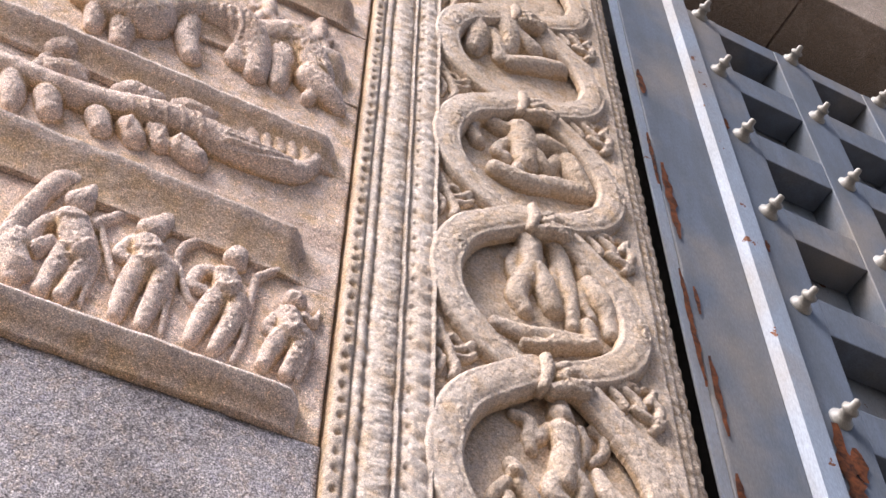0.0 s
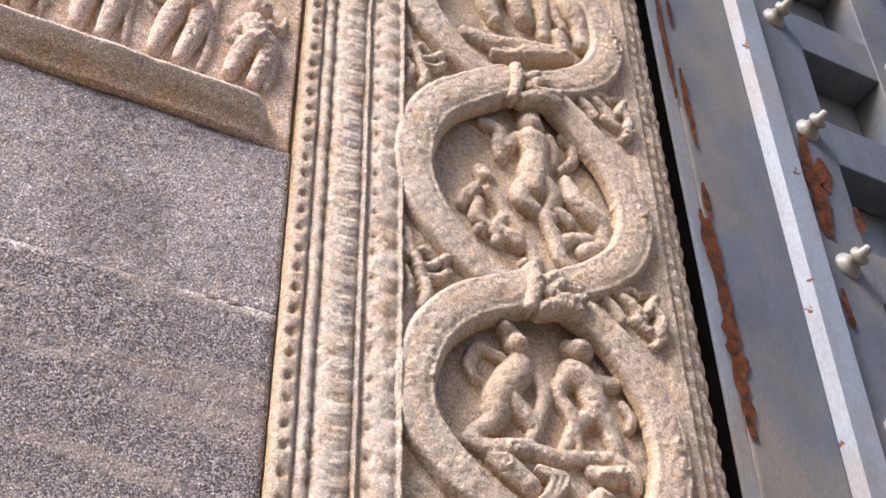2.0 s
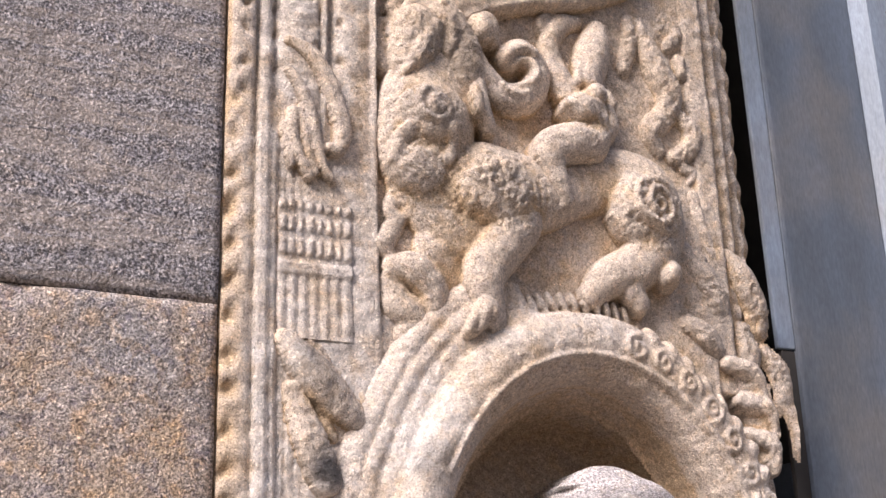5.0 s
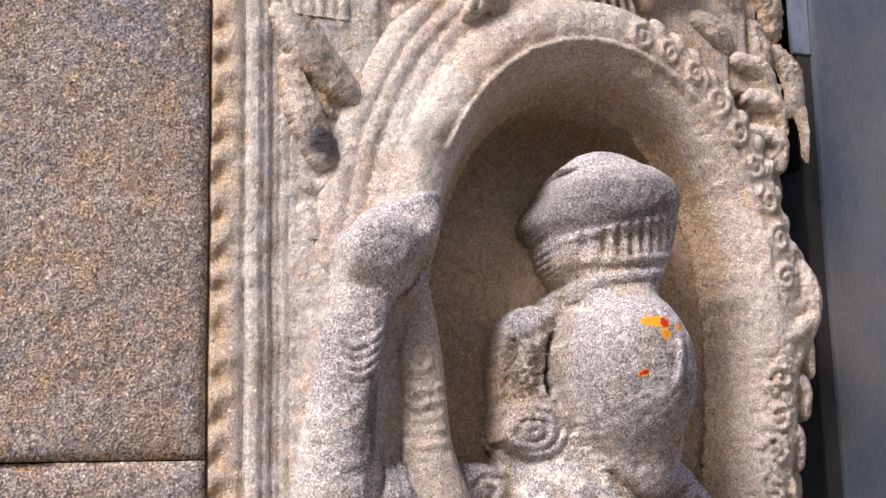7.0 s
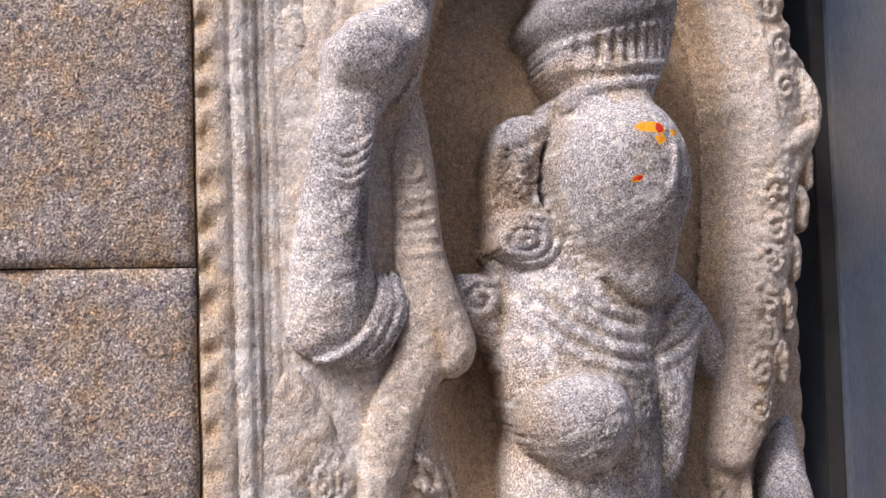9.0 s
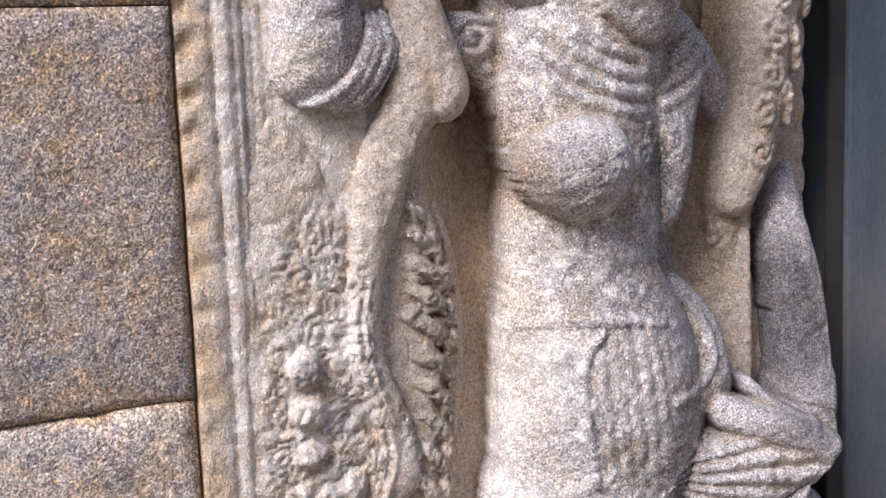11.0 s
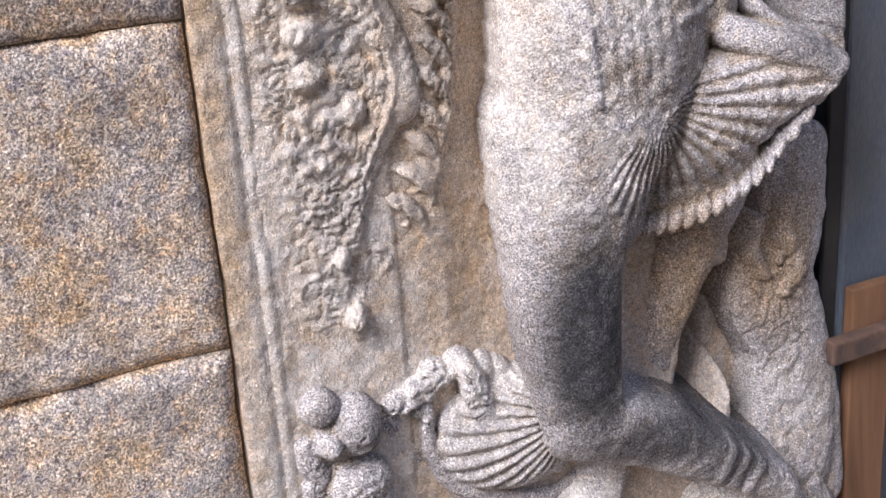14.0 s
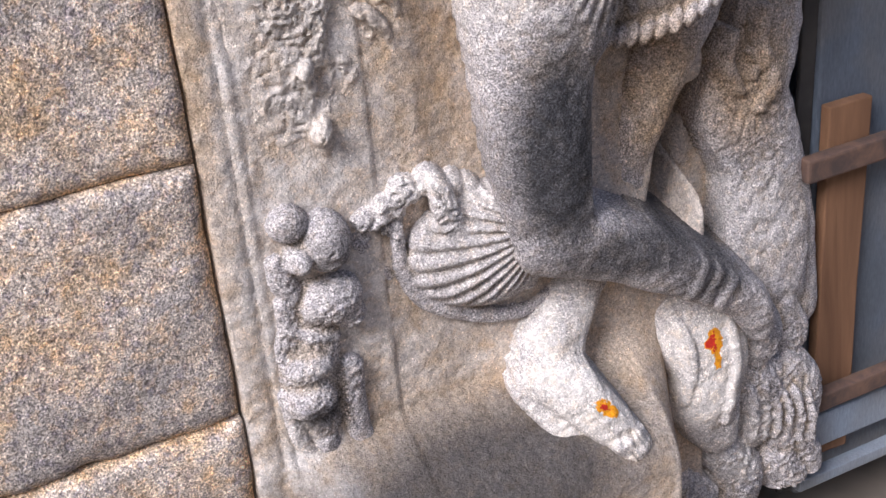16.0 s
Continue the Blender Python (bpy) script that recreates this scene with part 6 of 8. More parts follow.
r.tube([(0.090, 1.907, 0.0071, -0.004), (0.108, 1.896, 0.0094, -0.004), (0.129, 1.898, 0.0083, -0.004), (0.145, 1.878, 0.0060, -0.004)], 0.8)
r.tube([(0.101, 1.869, 0.0106, -0.004), (0.112, 1.846, 0.0118, -0.004), (0.119, 1.826, 0.0106, -0.004)], 0.8)
r.mark(r.lime, 0.119, 1.876, 0.0551, 0.0953, 0, 0.6)
r.tube([(0.072, 2.077, 0.0122, 0.004), (0.095, 2.050, 0.0195, 0.008), (0.124, 2.019, 0.0195, 0.008), (0.152, 1.995, 0.0123, 0.004)], 0.6)
r.tube([(0.082, 2.023, 0.0121, 0.004), (0.098, 1.976, 0.0191, 0.006), (0.119, 1.931, 0.0178, 0.004)], 0.6)
r.mark(r.stain_shade, 0.110, 2.032, 0.0255, 0.0425, 35, 0.4)
r.mark(r.stain_shade, 0.116, 1.949, 0.0251, 0.0292, 0, 0.45)
r.mark(r.lime, 0.084, 2.055, 0.0189, 0.0365, 20, 0.7)
r.carve(0.12, 1.97, 0.07, 0.12, 0, 0.002, 0.008).weather().mesh("hanging_leaves", M_JAMB, jamb, "carved hanging leaves with dark worn chips")

# arch over the niche
r = Relief(0.10, 0.79, 1.36, 2.17, 0.003, -0.065, 208)
arc = [(0.450 + 0.243 * math.cos(radians(a)), 1.80 + 0.307 * math.sin(radians(a)), 0.045, -0.012) for a in range(172, -1, -6)]
r.tube(arc + [(0.690, 1.70, 0.042, -0.016), (0.675, 1.58, 0.04, -0.02), (0.655, 1.46, 0.038, -0.025), (0.64, 1.40, 0.034, -0.03)], 0.95, p=0.46, steps=2)
r.tube([(0.450 + 0.205 * math.cos(radians(a)), 1.80 + 0.268 * math.sin(radians(a)), 0.011, 0.0) for a in range(165, -1, -5)], 1.2, steps=2)
r.tube([(0.450 + 0.243 * 1.2 * math.cos(radians(a)), 1.80 + 0.307 * 1.2 * math.sin(radians(a)), 0.055, -0.012) for a in range(174, 112, -6)], 0.42, p=0.3, steps=2)
r.H = blur(r.H, 2)
for a in range(76, 126, 3):
    r.blob(0.450 + 0.296 * math.cos(radians(a)), 1.80 + 0.358 * math.sin(radians(a)), 0.013, 0.0065, a, 0.007, -0.003)
for a in range(-2, 74, 6):
    r.blob(0.450 + 0.268 * math.cos(radians(a)), 1.80 + 0.334 * math.sin(radians(a)), 0.018, 0.014, a, 0.016, 0.012)
for z, x in ((2.075, 0.71), (2.03, 0.725), (1.985, 0.72), (1.84, 0.735), (1.79, 0.745), (1.73, 0.74), (1.68, 0.73), (1.62, 0.715), (1.56, 0.70), (1.50, 0.69)):
    r.blob(x, z, 0.026, 0.032, 25, 0.035, -0.03)
    r.tube([(x - 0.03, z + 0.025, 0.012, -0.005), (x, z + 0.015, 0.014, 0.002), (x + 0.012, z - 0.015, 0.012, -0.004)], 1.1)
for a in range(4, 84, 9):
    r.spiral(0.450 + 0.245 * math.cos(radians(a)), 1.80 + 0.309 * math.sin(radians(a)), 0.017, 1.4, 0.0045, 0.029, a * 0.1)
for k in range(7):
    z = 1.45 + 0.042 * k
    r.spiral(0.655 + 0.12 * (z - 1.46), z, 0.018, 1.4, 0.005, 0.013, 0.7 * k, 1 if k % 2 else -1)
# ribs along the outer side of the near limb
for f in (1.17, 1.25, 1.32):
    r.roll([(0.450 + 0.243 * f * math.cos(radians(a)), 1.80 + 0.307 * f * math.sin(radians(a)), 0.008) for a in range(118, 176, 6)], 0.0026, 2)
# raised lip, and the knot where the stems cross
r.tube([(0.450 + 0.226 * math.cos(radians(a)), 1.80 + 0.288 * math.sin(radians(a)), 0.005, 0.026) for a in range(150, 0, -6)] + [(0.682, 1.79, 0.005, 0.024), (0.692, 1.77, 0.005, 0.022)], 1.2, steps=2)
r.tube([(0.665, 1.735, 0.010, 0.002), (0.695, 1.752, 0.015, 0.012), (0.73, 1.77, 0.019, 0.010), (0.748, 1.80, 0.02, 0.0)], 1.1)
r.tube([(0.715, 1.845, 0.018, 0.0), (0.735, 1.82, 0.022, 0.01), (0.742, 1.78, 0.022, 0.008), (0.72, 1.74, 0.016, 0.004), (0.70, 1.69, 0.014, 0.004), (0.70, 1.63, 0.012, 0.002)], 1.1)
r.mark(r.lime, 0.69, 1.8, 0.06, 0.35, 0, 0.35).mark(r.lime, 0.21, 1.97, 0.09, 0.16, -25, 0.8).mark(r.lime, 0.40, 2.12, 0.16, 0.05, 0, 0.5).mark(r.stain_shade, 0.235, 1.95, 0.03, 0.03, 0, 0.5)
r.carve(0.69, 1.58, 0.06, 0.2, 0, 0.004, 0.010).carve(0.72, 1.95, 0.05, 0.2, 8, 0.0035, 0.009)
r.weather().mesh("niche_arch", M_JAMB, jamb, "carved arch framing the niche", undercut=0.3)

# leafy vine beside the figure
r = Relief(0.045, 0.31, 0.88, 1.98, 0.0028, -0.05, 209)
r.tube([(0.238, 1.803, 0.0160, -0.030), (0.237, 1.758, 0.0219, -0.020), (0.235, 1.714, 0.0264, -0.010), (0.236, 1.673, 0.0274, -0.005), (0.237, 1.625, 0.0295, 0.000), (0.250, 1.579, 0.0329, 0.000), (0.266, 1.533, 0.0341, 0.000)], 0.9)
r.spiral(0.226, 1.720, 0.0191, 1.6, 0.0045, 0.016, 1.0, 1)
r.spiral(0.219, 1.677, 0.0139, 1.3, 0.0038, 0.020, 2.0, -1)
r.roll([(0.200, 1.700, 0.0031), (0.219, 1.685, 0.0038), (0.253, 1.692, 0.0032)], 0.0025)
r.roll([(0.200, 1.685, 0.0031), (0.219, 1.671, 0.0038), (0.253, 1.677, 0.0032)], 0.0025)
r.roll([(0.199, 1.670, 0.0031), (0.218, 1.657, 0.0038), (0.252, 1.662, 0.0032)], 0.0025)
r.roll([(0.199, 1.655, 0.0031), (0.218, 1.644, 0.0038), (0.252, 1.647, 0.0032)], 0.0025)
r.roll([(0.199, 1.640, 0.0031), (0.218, 1.630, 0.0038), (0.251, 1.631, 0.0032)], 0.0025)
r.tube([(0.240, 1.588, 0.0312, 0.000), (0.241, 1.545, 0.0313, 0.000), (0.225, 1.505, 0.0289, 0.000), (0.203, 1.465, 0.0289, -0.002), (0.189, 1.417, 0.0268, -0.004), (0.177, 1.368, 0.0235, -0.004), (0.171, 1.318, 0.0236, -0.004), (0.172, 1.273, 0.0236, -0.004), (0.190, 1.225, 0.0227, -0.004), (0.202, 1.182, 0.0220, -0.004), (0.203, 1.147, 0.0222, -0.004)], 0.8, p=0.4)
r.tube([(0.182, 1.242, 0.0208, -0.004), (0.195, 1.202, 0.0201, -0.004), (0.194, 1.163, 0.0205, -0.004), (0.179, 1.126, 0.0195, -0.004), (0.160, 1.089, 0.0185, -0.006), (0.147, 1.056, 0.0163, -0.006), (0.143, 1.020, 0.0152, -0.006), (0.148, 0.988, 0.0130, -0.008), (0.145, 0.957, 0.0120, -0.008)], 0.8, p=0.4)
r.roll([(0.153, 1.245, 0.0025), (0.168, 1.205, 0.0029), (0.169, 1.167, 0.0029), (0.151, 1.125, 0.0029), (0.132, 1.088, 0.0026)], 0.0032)
r.roll([(0.166, 1.243, 0.0025), (0.180, 1.203, 0.0029), (0.181, 1.165, 0.0029), (0.164, 1.122, 0.0029), (0.145, 1.085, 0.0026)], 0.0033)
r.roll([(0.177, 1.241, 0.0026), (0.192, 1.201, 0.0029), (0.193, 1.163, 0.0030), (0.175, 1.120, 0.0030), (0.157, 1.083, 0.0027)], 0.0033)
r.roll([(0.154, 1.357, 0.0026), (0.145, 1.315, 0.0029), (0.151, 1.270, 0.0029), (0.172, 1.211, 0.0030)], 0.0034)
r.roll([(0.166, 1.356, 0.0026), (0.158, 1.313, 0.0029), (0.164, 1.268, 0.0029), (0.185, 1.209, 0.0030)], 0.0034)
r.roll([(0.178, 1.355, 0.0026), (0.169, 1.312, 0.0029), (0.176, 1.267, 0.0029), (0.197, 1.207, 0.0030)], 0.0034)
r.blob(0.105, 1.22, 0.062, 0.30, 0, 0.014, -0.006, p=0.2)
r.tube([(0.088, 1.432, 0.0105, -0.006), (0.087, 1.401, 0.0116, -0.006), (0.081, 1.370, 0.0095, -0.006), (0.084, 1.333, 0.0086, -0.006), (0.076, 1.302, 0.0065, -0.006)], 0.6)
r.tube([(0.108, 1.420, 0.0128, -0.006), (0.111, 1.393, 0.0139, -0.006), (0.101, 1.368, 0.0096, -0.006)], 0.6)
r.tube([(0.131, 1.428, 0.0137, -0.006), (0.152, 1.411, 0.0147, -0.006), (0.175, 1.414, 0.0106, -0.006)], 0.6)
r.tube([(0.118, 1.377, 0.0117, -0.006), (0.133, 1.360, 0.0138, -0.006), (0.154, 1.368, 0.0107, -0.006)], 0.6)
r.tube([(0.101, 1.339, 0.0106, -0.006), (0.119, 1.329, 0.0139, -0.006), (0.138, 1.311, 0.0109, -0.006)], 0.6)
r.tube([(0.147, 1.342, 0.0109, -0.006), (0.162, 1.319, 0.0123, -0.006), (0.142, 1.288, 0.0101, -0.006)], 0.6)
r.tube([(0.080, 1.231, 0.0077, -0.006), (0.080, 1.203, 0.0088, -0.006), (0.086, 1.174, 0.0077, -0.006)], 0.6)
r.tube([(0.080, 1.106, 0.0088, -0.006), (0.095, 1.074, 0.0111, -0.006), (0.111, 1.053, 0.0089, -0.006)], 0.6)
r.tube([(0.136, 1.071, 0.0096, -0.006), (0.115, 1.040, 0.0132, -0.006), (0.096, 1.020, 0.0108, -0.006)], 0.6)
r.tube([(0.146, 1.033, 0.0085, -0.006), (0.131, 1.006, 0.0110, -0.006), (0.117, 0.979, 0.0110, -0.006)], 0.6)
r.blob(0.105, 1.275, 0.0199, 0.0210, 0, 0.026, 0.000)
r.blob(0.106, 1.233, 0.0237, 0.0180, 0, 0.022, 0.000)
r.blob(0.107, 1.190, 0.0218, 0.0160, 10, 0.02, 0.000)
r.blob(0.178, 1.145, 0.0162, 0.0192, 0.0, 0.011, 0.000)
r.blob(0.170, 1.120, 0.0162, 0.0193, 39.9, 0.011, 0.000)
r.blob(0.153, 1.109, 0.0161, 0.0192, 79.8, 0.011, 0.000)
r.blob(0.136, 1.118, 0.0159, 0.0190, 119.69999999999997, 0.011, 0.000)
r.blob(0.126, 1.141, 0.0157, 0.0189, 159.6, 0.011, 0.000)
r.blob(0.129, 1.168, 0.0157, 0.0188, 199.5, 0.011, 0.000)
r.blob(0.142, 1.187, 0.0157, 0.0188, 239.39999999999995, 0.011, 0.000)
r.blob(0.160, 1.188, 0.0159, 0.0189, 279.29999999999995, 0.011, 0.000)
r.blob(0.174, 1.171, 0.0161, 0.0191, 319.2, 0.011, 0.000)
r.blob(0.150, 1.151, 0.0144, 0.0188, 0, 0.016, 0.002)
r.blob(0.122, 1.124, 0.0098, 0.0097, 0, 0.013, 0.000)
r.blob(0.113, 1.105, 0.0098, 0.0097, 0, 0.013, 0.000)
r.blob(0.096, 1.103, 0.0098, 0.0096, 0, 0.013, 0.000)
r.blob(0.084, 1.120, 0.0097, 0.0096, 0, 0.013, 0.000)
r.blob(0.086, 1.142, 0.0096, 0.0096, 0, 0.013, 0.000)
r.blob(0.100, 1.154, 0.0097, 0.0096, 0, 0.013, 0.000)
r.blob(0.116, 1.145, 0.0098, 0.0097, 0, 0.013, 0.000)
r.tube([(0.250, 1.429, 0.0151, -0.045), (0.251, 1.396, 0.0198, -0.040), (0.254, 1.357, 0.0257, -0.035), (0.258, 1.316, 0.0296, -0.035), (0.254, 1.276, 0.0274, -0.035), (0.257, 1.235, 0.0241, -0.036), (0.262, 1.192, 0.0207, -0.038), (0.267, 1.141, 0.0161, -0.040), (0.258, 1.099, 0.0138, -0.040)], 0.7)
r.blob(0.234, 1.409, 0.0128, 0.0164, 20, 0.02, -0.018)
r.blob(0.248, 1.381, 0.0148, 0.0187, -30, 0.02, -0.018)
r.blob(0.234, 1.354, 0.0148, 0.0187, 30, 0.02, -0.018)
r.blob(0.261, 1.346, 0.0168, 0.0211, -20, 0.02, -0.018)
r.blob(0.244, 1.322, 0.0140, 0.0179, 0, 0.02, -0.018)
r.blob(0.268, 1.311, 0.0151, 0.0192, 20, 0.02, -0.018)
r.blob(0.228, 1.310, 0.0131, 0.0168, 10, 0.02, -0.018)
r.blob(0.251, 1.290, 0.0169, 0.0213, -30, 0.02, -0.018)
r.blob(0.269, 1.277, 0.0133, 0.0171, 0, 0.02, -0.018)
r.blob(0.234, 1.270, 0.0151, 0.0191, 30, 0.02, -0.018)
r.blob(0.258, 1.252, 0.0143, 0.0183, -20, 0.02, -0.018)
r.blob(0.244, 1.231, 0.0152, 0.0193, 10, 0.02, -0.018)
r.blob(0.262, 1.213, 0.0116, 0.0151, 0, 0.02, -0.018)
r.blob(0.251, 1.191, 0.0135, 0.0173, 20, 0.02, -0.018)
r.blob(0.262, 1.166, 0.0117, 0.0152, 0, 0.02, -0.018)
r.blob(0.246, 1.157, 0.0117, 0.0151, 10, 0.02, -0.018)
r.blob(0.257, 1.127, 0.0137, 0.0175, -20, 0.02, -0.018)
r.blob(0.227, 1.075, 0.0176, 0.0220, 20, 0.02, -0.018)
r.blob(0.220, 1.101, 0.0136, 0.0173, 0, 0.02, -0.018)
r.blob(0.236, 1.061, 0.0119, 0.0151, 0, 0.02, -0.018)
r.tube([(0.104, 1.041, 0.0123, -0.006), (0.119, 1.014, 0.0136, -0.006), (0.127, 0.981, 0.0150, -0.006)], 0.9)
r.tube([(0.197, 1.053, 0.0104, -0.020), (0.217, 1.030, 0.0120, -0.020), (0.204, 1.014, 0.0096, -0.020)], 0.9)
r.tube([(0.188, 1.018, 0.0105, -0.020), (0.212, 0.994, 0.0130, -0.022), (0.229, 0.972, 0.0124, -0.026), (0.203, 0.970, 0.0084, -0.020)], 0.9)
r.tube([(0.162, 1.009, 0.0092, -0.006), (0.179, 0.987, 0.0106, -0.006), (0.171, 0.970, 0.0084, -0.006)], 0.9)
r.tube([(0.108, 0.967, 0.0125, -0.006), (0.124, 0.948, 0.0137, -0.006), (0.141, 0.928, 0.0151, -0.006), (0.146, 0.913, 0.0095, -0.006)], 0.9)
r.tube([(0.096, 0.964, 0.0082, -0.006), (0.115, 0.971, 0.0094, -0.006)], 0.9)
r.tube([(0.232, 1.106, 0.0092, -0.022), (0.259, 1.109, 0.0092, -0.026), (0.252, 1.095, 0.0072, -0.026)], 0.9)
r.tube([(0.213, 1.086, 0.0092, -0.020), (0.242, 1.067, 0.0093, -0.024)], 0.9)
r.blob(0.124, 1.005, 0.0097, 0.0118, 0, 0.018, 0.006)
r.blob(0.138, 0.938, 0.0146, 0.0152, 0, 0.024, 0.000)
r.mark(r.lime, 0.110, 1.099, 0.1150, 0.2363, 0, 0.75)
r.mark(r.lime, 0.130, 0.950, 0.0548, 0.0491, 0, 0.7)
r.tube([(0.250, 1.418, 0.0197, -0.030), (0.262, 1.356, 0.0260, -0.030), (0.264, 1.282, 0.0289, -0.030), (0.259, 1.212, 0.0281, -0.030), (0.245, 1.142, 0.0285, -0.030), (0.224, 1.073, 0.0275, -0.025), (0.197, 1.018, 0.0251, -0.020)], 0.6)
r.tube([(0.212, 1.431, 0.0059, -0.010), (0.228, 1.423, 0.0081, 0.000), (0.250, 1.403, 0.0073, -0.006), (0.250, 1.388, 0.0045, -0.012)], 0.9)
r.blob(0.229, 1.407, 0.0080, 0.0070, 20, 0.012, -0.014)
r.tube([(0.217, 1.401, 0.0060, -0.010), (0.233, 1.392, 0.0082, 0.000), (0.256, 1.371, 0.0073, -0.006), (0.256, 1.357, 0.0046, -0.012)], 0.9)
r.blob(0.234, 1.376, 0.0081, 0.0071, 20, 0.012, -0.014)
r.tube([(0.222, 1.370, 0.0060, -0.010), (0.238, 1.361, 0.0083, 0.000), (0.261, 1.340, 0.0074, -0.006), (0.260, 1.325, 0.0046, -0.012)], 0.9)
r.blob(0.239, 1.345, 0.0082, 0.0071, 20, 0.012, -0.014)
r.tube([(0.226, 1.339, 0.0061, -0.010), (0.242, 1.330, 0.0083, 0.000), (0.265, 1.308, 0.0074, -0.006), (0.265, 1.292, 0.0046, -0.012)], 0.9)
r.blob(0.243, 1.313, 0.0082, 0.0072, 20, 0.012, -0.014)
r.tube([(0.228, 1.307, 0.0061, -0.010), (0.244, 1.299, 0.0084, 0.000), (0.267, 1.276, 0.0075, -0.006), (0.267, 1.260, 0.0047, -0.012)], 0.9)
r.blob(0.246, 1.281, 0.0083, 0.0072, 20, 0.012, -0.014)
r.tube([(0.229, 1.275, 0.0062, -0.010), (0.245, 1.267, 0.0084, 0.000), (0.268, 1.243, 0.0075, -0.006), (0.268, 1.227, 0.0047, -0.012)], 0.9)
r.blob(0.246, 1.249, 0.0084, 0.0072, 20, 0.012, -0.014)
r.tube([(0.227, 1.243, 0.0062, -0.010), (0.244, 1.235, 0.0085, 0.000), (0.267, 1.210, 0.0076, -0.006), (0.267, 1.194, 0.0047, -0.012)], 0.9)
r.blob(0.245, 1.216, 0.0084, 0.0073, 20, 0.012, -0.014)
r.tube([(0.224, 1.212, 0.0062, -0.010), (0.241, 1.203, 0.0085, 0.000), (0.264, 1.178, 0.0076, -0.006), (0.264, 1.161, 0.0048, -0.012)], 0.9)
r.blob(0.242, 1.184, 0.0085, 0.0073, 20, 0.012, -0.014)
r.tube([(0.218, 1.180, 0.0063, -0.010), (0.235, 1.171, 0.0086, 0.000), (0.258, 1.145, 0.0077, -0.006), (0.258, 1.128, 0.0048, -0.012)], 0.9)
r.blob(0.236, 1.151, 0.0085, 0.0073, 20, 0.012, -0.014)
r.tube([(0.211, 1.148, 0.0063, -0.010), (0.228, 1.139, 0.0086, 0.000), (0.251, 1.113, 0.0077, -0.006), (0.251, 1.095, 0.0048, -0.012)], 0.9)
r.blob(0.229, 1.119, 0.0086, 0.0073, 20, 0.012, -0.014)
r.tube([(0.205, 1.115, 0.0063, -0.010), (0.222, 1.107, 0.0086, 0.000), (0.245, 1.080, 0.0077, -0.006), (0.245, 1.062, 0.0049, -0.012)], 0.9)
r.blob(0.223, 1.086, 0.0086, 0.0072, 20, 0.012, -0.014)
r.tube([(0.195, 1.084, 0.0063, -0.010), (0.212, 1.075, 0.0086, 0.000), (0.235, 1.047, 0.0077, -0.006), (0.235, 1.029, 0.0049, -0.012)], 0.9)
r.blob(0.213, 1.054, 0.0086, 0.0072, 20, 0.012, -0.014)
r.tube([(0.185, 1.052, 0.0063, -0.010), (0.202, 1.043, 0.0086, 0.000), (0.225, 1.015, 0.0077, -0.006), (0.224, 0.996, 0.0049, -0.012)], 0.9)
r.blob(0.202, 1.021, 0.0087, 0.0072, 20, 0.012, -0.014)
r.mark(r.lime, 0.218, 1.250, 0.0489, 0.2374, 0, 0.4)
r.mark(r.lime, 0.116, 1.265, 0.0964, 0.2336, 0, 0.9)
r.mark(r.stain_shade, 0.108, 1.273, 0.0203, 0.0194, 0, 0.45)
r.mark(r.stain_shade, 0.111, 1.182, 0.0230, 0.0140, 0, 0.3)
r.mark(r.stain_shade, 0.242, 1.276, 0.0371, 0.1468, 0, 0.35)
r.mark(r.ochre_shade, 0.240, 1.287, 0.0308, 0.1124, 0, 0.6)
r.mark(r.stain_shade, 0.122, 1.128, 0.0292, 0.0229, 0, 0.3)
r.carve(0.124, 1.225, 0.069, 0.232, 0, 0.005, 0.011)
r.carve(0.242, 1.276, 0.043, 0.186, 0, 0.005, 0.01)
r.carve(0.142, 1.003, 0.079, 0.096, 0, 0.005, 0.01)
r.weather(0.0014, 0.002).mesh("vine_foliage", M_JAMB, jamb, "pale worn vine with clustered leaves carved beside the niche", undercut=0.3)

# small attendant and fluted fan beside the leg
r = Relief(0.02, 0.19, 0.50, 0.93, 0.0025, -0.02, 210)
r.tube([(0.091, 0.747, 0.0340, -0.008), (0.086, 0.678, 0.0387, -0.008), (0.084, 0.602, 0.0358, -0.010)], 0.55, p=0.35)
r.blob(0.082, 0.849, 0.0228, 0.0212, 0, 0.024, 0.004)
r.blob(0.118, 0.821, 0.0289, 0.0342, 0, 0.036, 0.008)
r.tube([(0.065, 0.806, 0.0142, 0.000), (0.068, 0.785, 0.0154, 0.000), (0.075, 0.769, 0.0142, 0.000)], 0.9)
r.blob(0.085, 0.810, 0.0145, 0.0157, 0, 0.03, 0.010)
r.blob(0.116, 0.751, 0.0375, 0.0283, 10, 0.028, 0.008)
r.blob(0.134, 0.730, 0.0195, 0.0179, 0, 0.018, 0.010)
r.tube([(0.067, 0.758, 0.0145, 0.000), (0.068, 0.733, 0.0132, 0.000), (0.081, 0.717, 0.0096, 0.000)], 0.9)
r.tube([(0.099, 0.734, 0.0253, 0.000), (0.093, 0.694, 0.0285, 0.000), (0.081, 0.655, 0.0309, 0.000), (0.088, 0.606, 0.0256, 0.000)], 0.7)
r.tube([(0.072, 0.742, 0.0113, 0.000), (0.058, 0.712, 0.0113, 0.000), (0.059, 0.675, 0.0100, 0.000)], 0.9)
r.blob(0.078, 0.683, 0.0278, 0.0144, 0, 0.022, 0.016)
r.blob(0.076, 0.640, 0.0295, 0.0202, 0, 0.022, 0.016)
